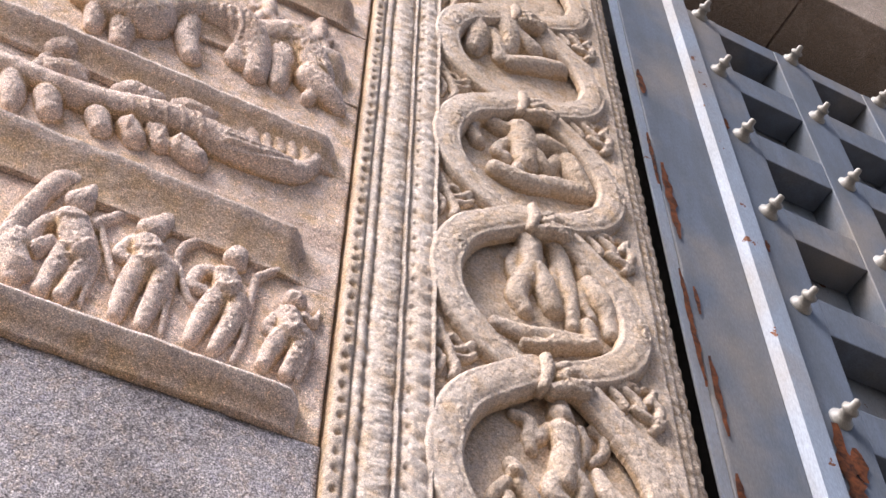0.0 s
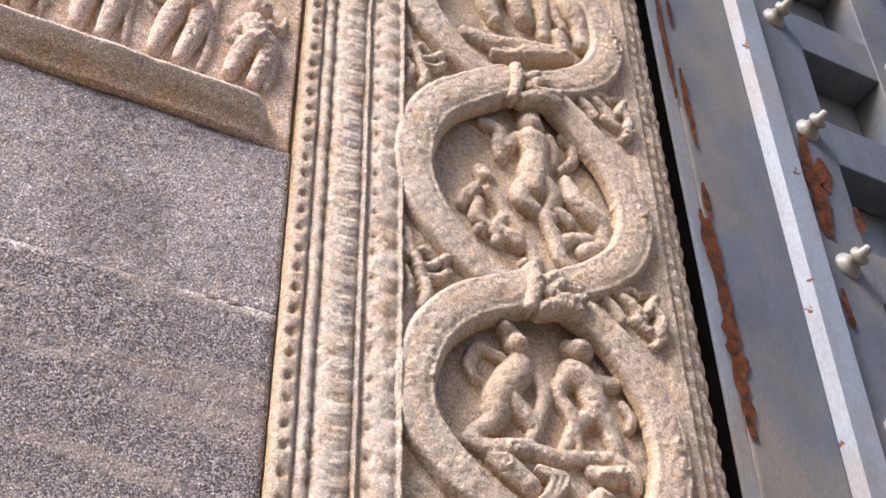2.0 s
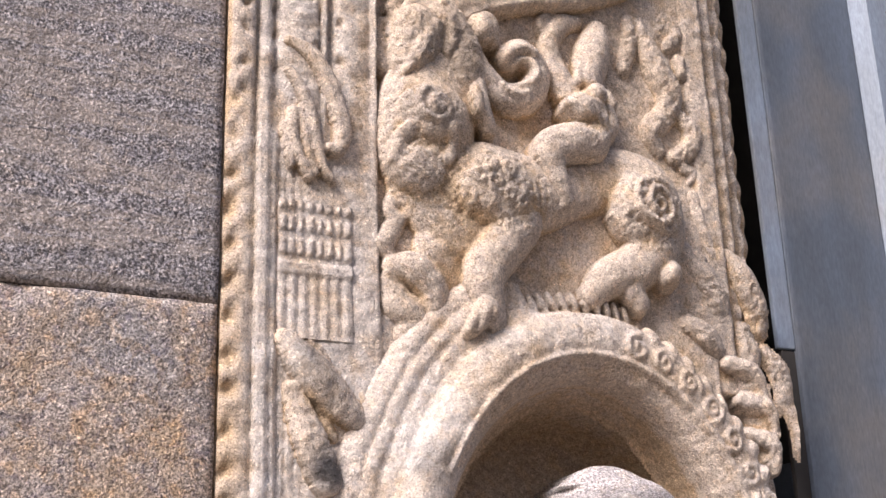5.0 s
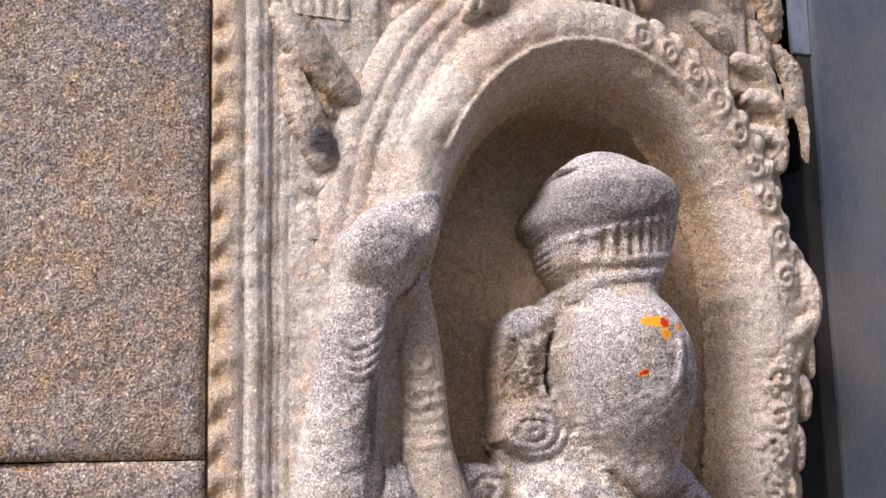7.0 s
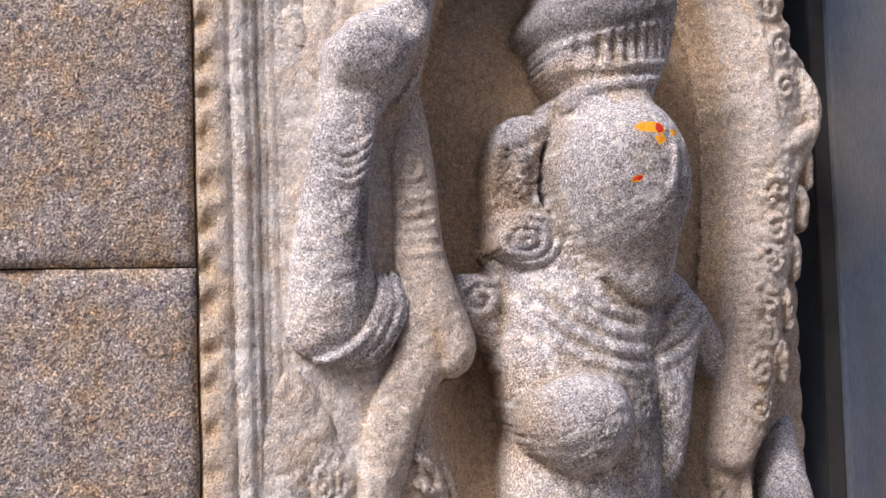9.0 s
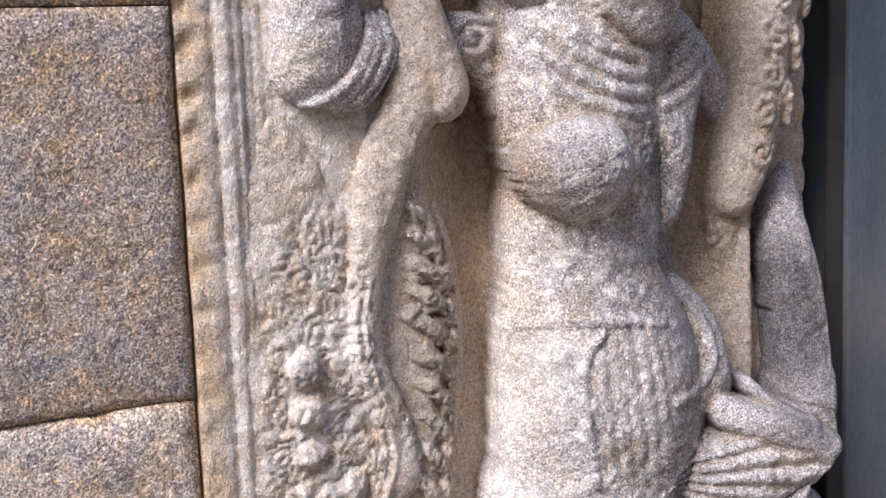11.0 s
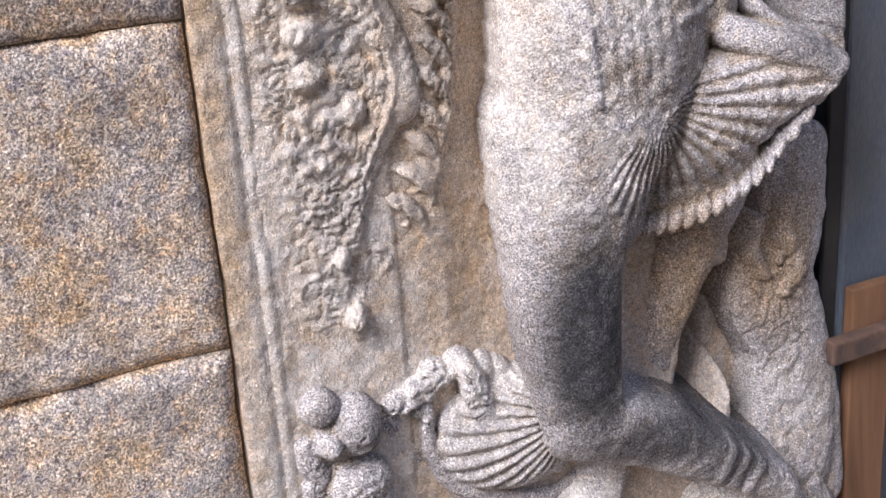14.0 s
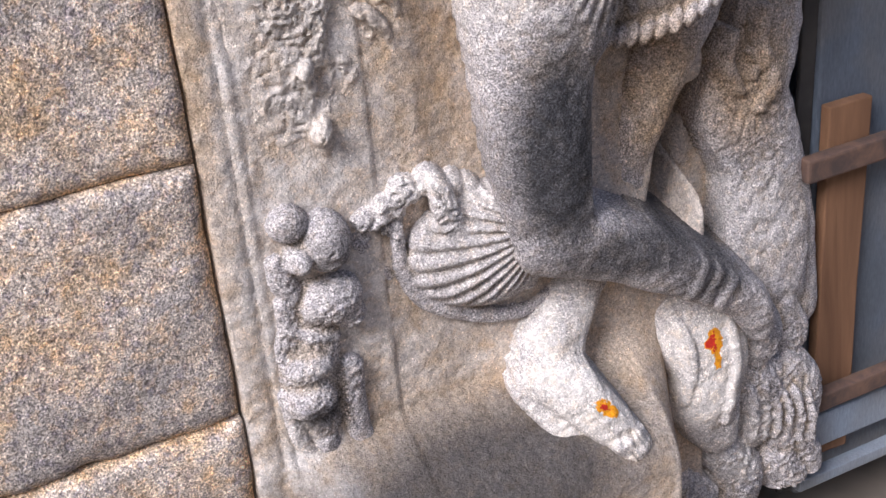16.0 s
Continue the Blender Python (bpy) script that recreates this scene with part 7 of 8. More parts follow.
r.tube([(0.129, 0.658, 0.0169, 0.000), (0.128, 0.606, 0.0172, 0.000), (0.132, 0.569, 0.0156, 0.000), (0.148, 0.534, 0.0143, 0.000)], 0.9)
r.tube([(0.086, 0.591, 0.0178, 0.000), (0.095, 0.556, 0.0153, 0.000), (0.107, 0.526, 0.0116, 0.000)], 0.9)
r.tube([(0.054, 0.648, 0.0125, 0.000), (0.060, 0.593, 0.0126, 0.000), (0.075, 0.555, 0.0101, 0.000)], 0.9)
r.roll([(0.053, 0.731, 0.0048), (0.085, 0.717, 0.0062), (0.127, 0.705, 0.0051)], 0.0042)
r.roll([(0.050, 0.668, 0.0043), (0.074, 0.668, 0.0056), (0.105, 0.650, 0.0045)], 0.0038)
r.mark(r.stain_shade, 0.125, 0.812, 0.0373, 0.0387, 0, 0.6)
r.mark(r.stain_shade, 0.085, 0.844, 0.0239, 0.0250, 0, 0.4)
r.mark(r.stain_shade, 0.082, 0.620, 0.0335, 0.0259, 0, 0.9)
r.carve(0.091, 0.705, 0.063, 0.157, 0, 0.004, 0.01)
r.mark(r.lime, 0.083, 0.672, 0.0380, 0.0181, 0, 0.6)
r.mark(r.lime, 0.054, 0.593, 0.0383, 0.0436, 0, 0.7)
r.weather(0.001, 0.0016).mesh("attendant", M_STATUE, jamb, "squat worn attendant figure in grey stone")
r = Relief(0.12, 0.42, 0.63, 0.92, 0.0025, -0.05, 211)
r.blob(0.309, 0.755, 0.1005, 0.0750, -10, 0.062, -0.015, p=0.33)
r.ridges(0.290, 0.774, 0.105, 0.082, -10, 0.009, 19, centre=(0.366, 0.776))
r.tube([(0.255, 0.851, 0.0127, 0.026), (0.256, 0.819, 0.0139, 0.030), (0.272, 0.774, 0.0124, 0.032), (0.313, 0.725, 0.0101, 0.030), (0.358, 0.701, 0.0080, 0.026)], 0.5)
r.tube([(0.207, 0.808, 0.0074, 0.000), (0.205, 0.761, 0.0088, 0.000), (0.233, 0.709, 0.0094, 0.000), (0.294, 0.670, 0.0094, 0.000), (0.361, 0.655, 0.0089, 0.000), (0.397, 0.666, 0.0076, 0.000)], 1.2)
r.blob(0.176, 0.826, 0.0180, 0.0174, 0, 0.021, -0.008)
r.blob(0.164, 0.805, 0.0132, 0.0128, 0, 0.0154, -0.008)
r.blob(0.199, 0.833, 0.0205, 0.0198, 0, 0.023799999999999998, -0.008)
r.blob(0.221, 0.847, 0.0218, 0.0210, 0, 0.0252, -0.008)
r.blob(0.248, 0.850, 0.0220, 0.0211, 0, 0.0252, -0.008)
r.blob(0.275, 0.838, 0.0198, 0.0190, 0, 0.0224, -0.008)
r.blob(0.198, 0.809, 0.0134, 0.0129, 0, 0.0154, -0.008)
r.blob(0.207, 0.823, 0.0122, 0.0117, 0, 0.014, -0.008)
r.blob(0.296, 0.829, 0.0175, 0.0168, 0, 0.0196, -0.008)
r.tube([(0.169, 0.795, 0.0150, -0.012), (0.175, 0.765, 0.0161, -0.012), (0.195, 0.748, 0.0149, -0.014)], 0.7)
r.roll([(0.164, 0.831, 0.0050), (0.174, 0.818, 0.0051), (0.189, 0.821, 0.0051)], 0.0040)
r.mark(r.lime, 0.248, 0.843, 0.0999, 0.0392, 0, 0.7)
r.mark(r.lime, 0.291, 0.782, 0.0280, 0.0619, 20, 0.5)
r.mark(r.stain_shade, 0.241, 0.769, 0.0340, 0.0616, 0, 0.3)
r.mark(r.lime, 0.361, 0.732, 0.0371, 0.0650, 0, 0.4)
r.carve(0.206, 0.828, 0.072, 0.046, 0, 0.007, 0.011)
r.mark(r.lime, 0.291, 0.782, 0.0909, 0.0894, 0, 0.6)
r.mark(r.lime, 0.207, 0.841, 0.0390, 0.0388, 0, 0.5)
r.weather(0.001, 0.0015).mesh("fluted_fan", M_STATUE, jamb, "fan-shaped fluted drapery in pale grey stone", undercut=0.3)

# carved column of the niche, behind the hanging arm
r = Relief(0.50, 0.79, 1.08, 1.66, 0.0028, -0.08, 213)
r.tube([(0.697, 1.641, 0.0308, -0.030), (0.688, 1.579, 0.0322, -0.030), (0.678, 1.502, 0.0325, -0.034), (0.658, 1.432, 0.0327, -0.040), (0.643, 1.361, 0.0315, -0.045), (0.656, 1.286, 0.0291, -0.050), (0.683, 1.208, 0.0268, -0.050), (0.707, 1.148, 0.0215, -0.050)], 0.7)
r.spiral(0.670, 1.591, 0.0159, 1.4, 0.0040, -0.000, 2.0, 1)
r.spiral(0.658, 1.547, 0.0159, 1.4, 0.0040, -0.000, 5.5, 1)
r.spiral(0.652, 1.504, 0.0159, 1.4, 0.0040, -0.000, 9.0, 1)
r.spiral(0.638, 1.435, 0.0174, 1.4, 0.0040, -0.000, 14.5, 1)
r.spiral(0.622, 1.399, 0.0142, 1.4, 0.0039, -0.000, 17.5, -1)
r.spiral(0.613, 1.355, 0.0157, 1.4, 0.0039, -0.000, 21.0, 1)
r.spiral(0.619, 1.309, 0.0143, 1.4, 0.0040, -0.000, 24.5, -1)
r.spiral(0.641, 1.254, 0.0162, 1.4, 0.0040, -0.000, 28.5, 1)
r.roll([(0.637, 1.603, 0.0031), (0.623, 1.505, 0.0035), (0.588, 1.384, 0.0031)], 0.0026)
r.roll([(0.676, 1.602, 0.0032), (0.662, 1.504, 0.0036), (0.627, 1.381, 0.0032)], 0.0026)
r.carve(0.637, 1.410, 0.048, 0.216, 0, 0.004, 0.009)
r.mark(r.ochre_shade, 0.637, 1.378, 0.0558, 0.2115, 0, 0.6)
r.weather().mesh("niche_column", M_JAMB, jamb, "slender scroll-carved column of the niche", undercut=0.2)

# rocks and hanging drapery at the opening's side
r = Relief(0.44, 0.86, 0.22, 1.10, 0.0028, -0.10, 212)
r.tube([(0.756, 0.975, 0.0482, -0.060), (0.743, 0.893, 0.0582, -0.060), (0.712, 0.820, 0.0695, -0.058), (0.739, 0.729, 0.0619, -0.056), (0.749, 0.630, 0.0714, -0.052), (0.742, 0.541, 0.0745, -0.045)], 0.45, p=0.3)
r.tube([(0.761, 0.785, 0.0319, -0.055), (0.783, 0.684, 0.0376, -0.055), (0.804, 0.577, 0.0398, -0.055), (0.810, 0.487, 0.0368, -0.050)], 0.6, p=0.35)
r.tube([(0.722, 0.933, 0.0100, -0.024), (0.715, 0.893, 0.0115, -0.024), (0.735, 0.845, 0.0119, -0.024), (0.715, 0.812, 0.0091, -0.024)], 0.8)
r.tube([(0.673, 0.916, 0.0071, -0.024), (0.665, 0.882, 0.0092, -0.024), (0.683, 0.842, 0.0085, -0.024)], 0.8)
r.tube([(0.700, 0.888, 0.0054, -0.024), (0.713, 0.871, 0.0065, -0.024), (0.705, 0.855, 0.0059, -0.024)], 0.8)
r.mark(r.ochre_shade, 0.699, 0.858, 0.0788, 0.1178, 0, 0.8)
r.mark(r.lime, 0.697, 0.649, 0.1115, 0.0998, 0, 0.4)
r.tube([(0.572, 0.555, 0.0293, -0.040), (0.596, 0.550, 0.0582, -0.010), (0.618, 0.495, 0.0583, 0.000), (0.617, 0.423, 0.0508, 0.000), (0.635, 0.371, 0.0334, 0.000)], 0.75, p=0.35)
r.tube([(0.577, 0.587, 0.0188, -0.020), (0.615, 0.572, 0.0220, 0.000), (0.679, 0.555, 0.0228, 0.000)], 0.8)
r.tube([(0.699, 0.539, 0.0234, -0.020), (0.713, 0.498, 0.0359, -0.010), (0.707, 0.447, 0.0256, -0.020)], 0.9)
r.tube([(0.765, 0.513, 0.0276, -0.030), (0.782, 0.462, 0.0309, -0.030), (0.766, 0.428, 0.0174, -0.040)], 0.9)
r.tube([(0.695, 0.435, 0.0319, -0.020), (0.719, 0.391, 0.0425, -0.020), (0.715, 0.333, 0.0321, -0.020)], 0.9)
r.tube([(0.776, 0.423, 0.0277, -0.020), (0.803, 0.376, 0.0313, -0.020), (0.797, 0.320, 0.0307, -0.020), (0.807, 0.265, 0.0256, -0.020)], 0.9)
r.tube([(0.748, 0.423, 0.0217, -0.020), (0.763, 0.371, 0.0296, -0.020), (0.761, 0.314, 0.0307, -0.020), (0.760, 0.273, 0.0240, -0.020)], 0.9)
r.tube([(0.660, 0.317, 0.0325, -0.020), (0.689, 0.267, 0.0423, -0.020), (0.681, 0.219, 0.0411, -0.020)], 0.9)
r.tube([(0.752, 0.269, 0.0323, -0.020), (0.779, 0.218, 0.0383, -0.020), (0.778, 0.165, 0.0366, -0.020)], 0.9)
r.tube([(0.584, 0.299, 0.0280, -0.020), (0.621, 0.256, 0.0349, -0.020)], 0.9)
r.tube([(0.818, 0.250, 0.0258, -0.020), (0.827, 0.195, 0.0283, -0.020)], 0.9)
r.tube([(0.527, 0.315, 0.0229, -0.030), (0.572, 0.268, 0.0281, -0.030)], 0.9)
r.tube([(0.688, 0.422, 0.0049, 0.012), (0.695, 0.384, 0.0058, 0.014), (0.698, 0.336, 0.0051, 0.008)], 1.0)
r.tube([(0.708, 0.407, 0.0049, 0.012), (0.715, 0.376, 0.0059, 0.014), (0.718, 0.328, 0.0052, 0.008)], 1.0)
r.tube([(0.727, 0.407, 0.0049, 0.012), (0.735, 0.368, 0.0059, 0.014), (0.739, 0.320, 0.0052, 0.008)], 1.0)
r.tube([(0.748, 0.392, 0.0050, 0.012), (0.755, 0.360, 0.0059, 0.014), (0.759, 0.312, 0.0052, 0.008)], 1.0)
r.tube([(0.768, 0.392, 0.0050, 0.012), (0.776, 0.352, 0.0060, 0.014), (0.780, 0.303, 0.0053, 0.008)], 1.0)
r.tube([(0.789, 0.377, 0.0050, 0.012), (0.797, 0.344, 0.0060, 0.014), (0.802, 0.295, 0.0053, 0.008)], 1.0)
r.mark(r.lime, 0.585, 0.513, 0.1343, 0.1464, 0, 1.3)
r.mark(r.lime, 0.647, 0.339, 0.0975, 0.0867, 0, 0.7)
r.mark(r.daub, 0.603, 0.542, 0.0152, 0.0289, 5, 0.95)
r.mark(r.daub, 0.595, 0.542, 0.0098, 0.0085, 0, 1.6)
r.mark(r.daub, 0.606, 0.512, 0.0082, 0.0190, 0, 0.8)
r.roll([(0.551, 0.594, 0.0086), (0.570, 0.526, 0.0097), (0.565, 0.453, 0.0090)], 0.0071)
r.roll([(0.630, 0.567, 0.0091), (0.637, 0.499, 0.0102), (0.625, 0.412, 0.0094)], 0.0075)
r.carve(0.687, 0.743, 0.080, 0.202, 0, 0.003, 0.02)
r.carve(0.752, 0.342, 0.093, 0.168, 0, 0.006, 0.014)
r.carve(0.616, 0.281, 0.107, 0.069, 0, 0.006, 0.012)
r.weather(0.0012, 0.003).mesh("rock", M_STATUE, jamb, "pale limewashed carved rocks with an orange daub")

# ---- the standing figure, one piece ----
r = Relief(0.035, 0.79, 0.38, 1.97, 0.0025, -0.085, 230)
# far leg, foot
r.tube([(0.603, 0.984, 0.0681, -0.045), (0.576, 0.916, 0.0528, -0.040), (0.551, 0.852, 0.0397, -0.035), (0.529, 0.794, 0.0303, -0.030), (0.517, 0.737, 0.0265, -0.030)], 0.8)
r.mark(r.ochre_shade, 0.551, 0.873, 0.0874, 0.1529, 20, 0.9)
r.tube([(0.440, 0.659, 0.0417, -0.020), (0.411, 0.631, 0.0416, 0.000), (0.380, 0.604, 0.0413, 0.020), (0.371, 0.581, 0.0382, 0.030)], 0.8)
r.tube([(0.354, 0.584, 0.0265, 0.035), (0.374, 0.577, 0.0342, 0.055), (0.399, 0.551, 0.0358, 0.075), (0.428, 0.513, 0.0324, 0.085), (0.447, 0.486, 0.0275, 0.088)], 0.75, p=0.4)
r.tube([(0.419, 0.522, 0.0294, 0.082), (0.445, 0.491, 0.0272, 0.085), (0.471, 0.460, 0.0207, 0.085)], 0.75, p=0.4)
r.tube([(0.340, 0.570, 0.0160, 0.040), (0.372, 0.526, 0.0188, 0.060), (0.412, 0.471, 0.0191, 0.070), (0.433, 0.449, 0.0151, 0.075)], 0.8)
r.roll([(0.412, 0.500, 0.0072), (0.427, 0.476, 0.0081), (0.439, 0.459, 0.0066)], 0.0108)
r.roll([(0.425, 0.503, 0.0072), (0.440, 0.479, 0.0082), (0.451, 0.462, 0.0066)], 0.0109)
r.roll([(0.439, 0.506, 0.0073), (0.453, 0.482, 0.0082), (0.463, 0.465, 0.0067)], 0.0109)
r.roll([(0.453, 0.508, 0.0073), (0.467, 0.485, 0.0083), (0.476, 0.469, 0.0067)], 0.0110)
r.roll([(0.467, 0.511, 0.0074), (0.480, 0.488, 0.0084), (0.489, 0.472, 0.0068)], 0.0111)
r.roll([(0.357, 0.592, 0.0030), (0.380, 0.562, 0.0031), (0.413, 0.514, 0.0032)], 0.0024)
r.mark(r.lime, 0.390, 0.600, 0.0778, 0.1171, 0, 1.3)
r.mark(r.lime, 0.395, 0.529, 0.1256, 0.0964, 30, 1.4)
r.mark(r.daub, 0.406, 0.553, 0.0297, 0.0158, -35, 0.85)
r.mark(r.daub, 0.399, 0.556, 0.0093, 0.0071, -30, 1.2)
# near leg: thigh, bent knee, shin
r.tube([(0.381, 1.098, 0.0793, 0.000), (0.377, 1.030, 0.0733, 0.008), (0.377, 0.959, 0.0664, 0.020), (0.377, 0.892, 0.0617, 0.030), (0.377, 0.829, 0.0554, 0.040), (0.380, 0.774, 0.0500, 0.045)], 0.85)
r.tube([(0.374, 0.767, 0.0433, 0.050), (0.425, 0.747, 0.0440, 0.050), (0.487, 0.713, 0.0413, 0.050), (0.553, 0.674, 0.0359, 0.050), (0.618, 0.629, 0.0317, 0.045), (0.664, 0.589, 0.0302, 0.040), (0.695, 0.539, 0.0243, 0.030)], 0.9)
r.roll([(0.575, 0.689, 0.0075), (0.551, 0.669, 0.0074), (0.563, 0.625, 0.0076)], 0.0060)
r.roll([(0.597, 0.670, 0.0077), (0.574, 0.650, 0.0076), (0.587, 0.607, 0.0078)], 0.0061)
r.roll([(0.619, 0.650, 0.0078), (0.598, 0.632, 0.0077), (0.612, 0.589, 0.0079)], 0.0063)
r.roll([(0.303, 1.019, 0.0016), (0.323, 1.006, 0.0019), (0.355, 0.998, 0.0016)], 0.0005)
r.roll([(0.308, 0.962, 0.0016), (0.319, 0.951, 0.0019), (0.352, 0.942, 0.0017)], 0.0006)
r.roll([(0.313, 0.903, 0.0017), (0.316, 0.893, 0.0020), (0.350, 0.884, 0.0017)], 0.0006)
r.mark(r.stain_shade, 0.369, 0.873, 0.0628, 0.1631, 0, 1.15)
r.mark(r.stain_shade, 0.386, 0.971, 0.0755, 0.0373, -10, 0.5)
r.mark(r.stain_shade, 0.380, 0.906, 0.0546, 0.1305, 3, 1.0)
r.mark(r.stain_shade, 0.479, 0.728, 0.1544, 0.0446, -14, 0.95)
# hips and torso, with the stone left standing behind them
r.tube([(0.464, 1.610, 0.1069, -0.095), (0.470, 1.487, 0.1183, -0.095), (0.474, 1.355, 0.1176, -0.095), (0.485, 1.251, 0.1354, -0.095), (0.492, 1.125, 0.1468, -0.095), (0.487, 1.057, 0.1438, -0.095)], 0.62, p=0.7)
r.mark(r.ochre_shade, 0.323, 1.364, 0.0392, 0.2680, 0, 0.7)
r.tube([(0.418, 1.607, 0.0811, -0.030), (0.421, 1.555, 0.0901, -0.018), (0.422, 1.492, 0.0918, -0.012), (0.424, 1.427, 0.0901, -0.010), (0.424, 1.369, 0.0895, -0.008), (0.421, 1.322, 0.0891, -0.005), (0.428, 1.274, 0.1047, -0.005), (0.437, 1.219, 0.1182, -0.005), (0.436, 1.157, 0.1196, -0.005), (0.426, 1.110, 0.1137, 0.000)], 0.74, p=0.5)
r.tube([(0.421, 1.190, 0.1046, 0.000), (0.414, 1.132, 0.1005, 0.000), (0.401, 1.068, 0.0930, 0.004), (0.391, 1.001, 0.0834, 0.008)], 0.8, p=0.45)
r.tube([(0.353, 1.615, 0.0242, -0.040), (0.350, 1.587, 0.0266, -0.040), (0.361, 1.546, 0.0220, -0.045)], 0.7)
r.tube([(0.508, 1.505, 0.0329, 0.000), (0.526, 1.468, 0.0376, -0.002), (0.525, 1.419, 0.0307, -0.004)], 0.9)
r.blob(0.392, 1.451, 0.0579, 0.0555, 0, 0.07, 0.042, p=0.62)
r.carve(0.368, 1.455, 0.057, 0.048, 0, 0.003, 0.007)
r.carve(0.495, 1.465, 0.035, 0.035, 0, 0.004, 0.008)
r.carve(0.710, 1.282, 0.050, 0.112, 0, 0.003, 0.01)
r.mark(r.stain_shade, 0.368, 1.453, 0.0506, 0.0432, 0, 0.45)
r.mark(r.stain_shade, 0.488, 1.443, 0.0351, 0.0464, 0, 0.4)
r.mark(r.ochre_shade, 0.453, 1.417, 0.0411, 0.0344, 0, 0.5)
# necklaces and shoulder folds
r.tube([(0.506, 1.593, 0.0291, -0.005), (0.556, 1.569, 0.0328, -0.015), (0.607, 1.531, 0.0259, -0.030), (0.636, 1.498, 0.0189, -0.040)], 0.9)
r.tube([(0.326, 1.578, 0.0309, -0.050), (0.362, 1.559, 0.0490, -0.035), (0.410, 1.549, 0.0612, -0.025), (0.456, 1.544, 0.0677, -0.020)], 0.62)
r.tube([(0.309, 1.590, 0.0222, -0.030), (0.322, 1.578, 0.0273, -0.028), (0.334, 1.559, 0.0250, -0.028)], 0.7)
r.spiral(0.312, 1.582, 0.0227, 1.5, 0.0060, -0.000, 1.0, 1)
r.tube([(0.546, 1.574, 0.0378, -0.012), (0.540, 1.517, 0.0401, -0.008), (0.532, 1.460, 0.0386, -0.008), (0.521, 1.405, 0.0370, -0.006)], 0.8)
d = np.hypot(r.X - 0.469, (r.Z - 1.652) * 1.05)
folds = np.clip((d - 0.085) / 0.012, 0, 1) * np.clip((0.175 - d) / 0.02, 0, 1) * np.clip((1.60 - r.Z) / 0.03, 0, 1) * np.clip((r.X - 0.29) / 0.03, 0, 1)
r.H += np.where(r.H > -0.03, 0.0075 * folds * (np.abs(np.sin(math.pi * d / 0.021)) - 0.6), 0)
# drapery: belt, pleats, the flap on the hip and the fan held aside
r.roll([(0.304, 1.288, 0.0044), (0.340, 1.296, 0.0057), (0.400, 1.296, 0.0060), (0.479, 1.286, 0.0057)], 0.0038)
r.roll([(0.400, 1.285, 0.0053), (0.380, 1.259, 0.0065), (0.374, 1.220, 0.0065), (0.378, 1.173, 0.0066), (0.384, 1.132, 0.0060)], 0.0045)
r.tube([(0.539, 1.292, 0.0284, -0.010), (0.563, 1.254, 0.0382, 0.000), (0.567, 1.210, 0.0381, 0.010), (0.532, 1.187, 0.0248, 0.030)], 0.85)
r.roll([(0.523, 1.310, 0.0059), (0.555, 1.273, 0.0068), (0.561, 1.230, 0.0068), (0.532, 1.205, 0.0067), (0.485, 1.201, 0.0064)], 0.0052)
r.ridges(0.435, 1.210, 0.051, 0.088, 0, 0.0022, 185, angle=5)
r.tube([(0.479, 1.107, 0.0653, 0.010), (0.529, 1.075, 0.0731, 0.020), (0.569, 1.090, 0.0641, 0.040), (0.616, 1.111, 0.0484, 0.060), (0.655, 1.120, 0.0350, 0.080), (0.676, 1.122, 0.0222, 0.095)], 0.62, p=0.4)
r.tube([(0.486, 1.027, 0.0560, 0.000), (0.533, 1.020, 0.0510, 0.010), (0.582, 1.034, 0.0389, 0.030)], 0.7, p=0.4)
r.ridges(0.569, 1.083, 0.148, 0.075, 20, 0.007, 21, centre=(0.454, 1.113))
r.ridges(0.464, 1.036, 0.075, 0.056, 0, 0.006, 21, centre=(0.454, 1.113))
r.tube([(0.566, 1.171, 0.0197, 0.050), (0.602, 1.157, 0.0209, 0.070), (0.639, 1.145, 0.0197, 0.090), (0.672, 1.123, 0.0140, 0.100)], 0.9)
r.blob(0.437, 0.978, 0.0086, 0.0150, 25.0, 0.011, 0.014)
r.blob(0.452, 0.974, 0.0086, 0.0150, 21.875, 0.011, 0.018)
r.blob(0.467, 0.971, 0.0087, 0.0151, 18.75, 0.011, 0.023)
r.blob(0.482, 0.969, 0.0087, 0.0151, 15.625, 0.011, 0.027)
r.blob(0.497, 0.968, 0.0087, 0.0152, 12.5, 0.011, 0.032)
r.blob(0.513, 0.969, 0.0087, 0.0152, 9.375, 0.011, 0.036)
r.blob(0.528, 0.972, 0.0087, 0.0152, 6.25, 0.011, 0.040)
r.blob(0.543, 0.976, 0.0087, 0.0152, 3.125, 0.011, 0.045)
r.blob(0.559, 0.982, 0.0087, 0.0152, 0.0, 0.011, 0.049)
r.blob(0.574, 0.990, 0.0087, 0.0152, -3.125, 0.011, 0.053)
r.blob(0.589, 1.000, 0.0086, 0.0152, -6.25, 0.011, 0.058)
r.blob(0.604, 1.012, 0.0086, 0.0152, -9.375, 0.011, 0.062)
r.blob(0.620, 1.025, 0.0086, 0.0151, -12.5, 0.011, 0.067)
r.blob(0.634, 1.041, 0.0085, 0.0151, -15.625, 0.011, 0.071)
r.blob(0.649, 1.058, 0.0085, 0.0150, -18.75, 0.011, 0.075)
r.blob(0.664, 1.077, 0.0084, 0.0149, -21.875, 0.011, 0.080)
r.blob(0.678, 1.097, 0.0084, 0.0148, -25.0, 0.011, 0.084)
r.carve(0.430, 1.165, 0.074, 0.085, 0, 0.0015, 0.008)
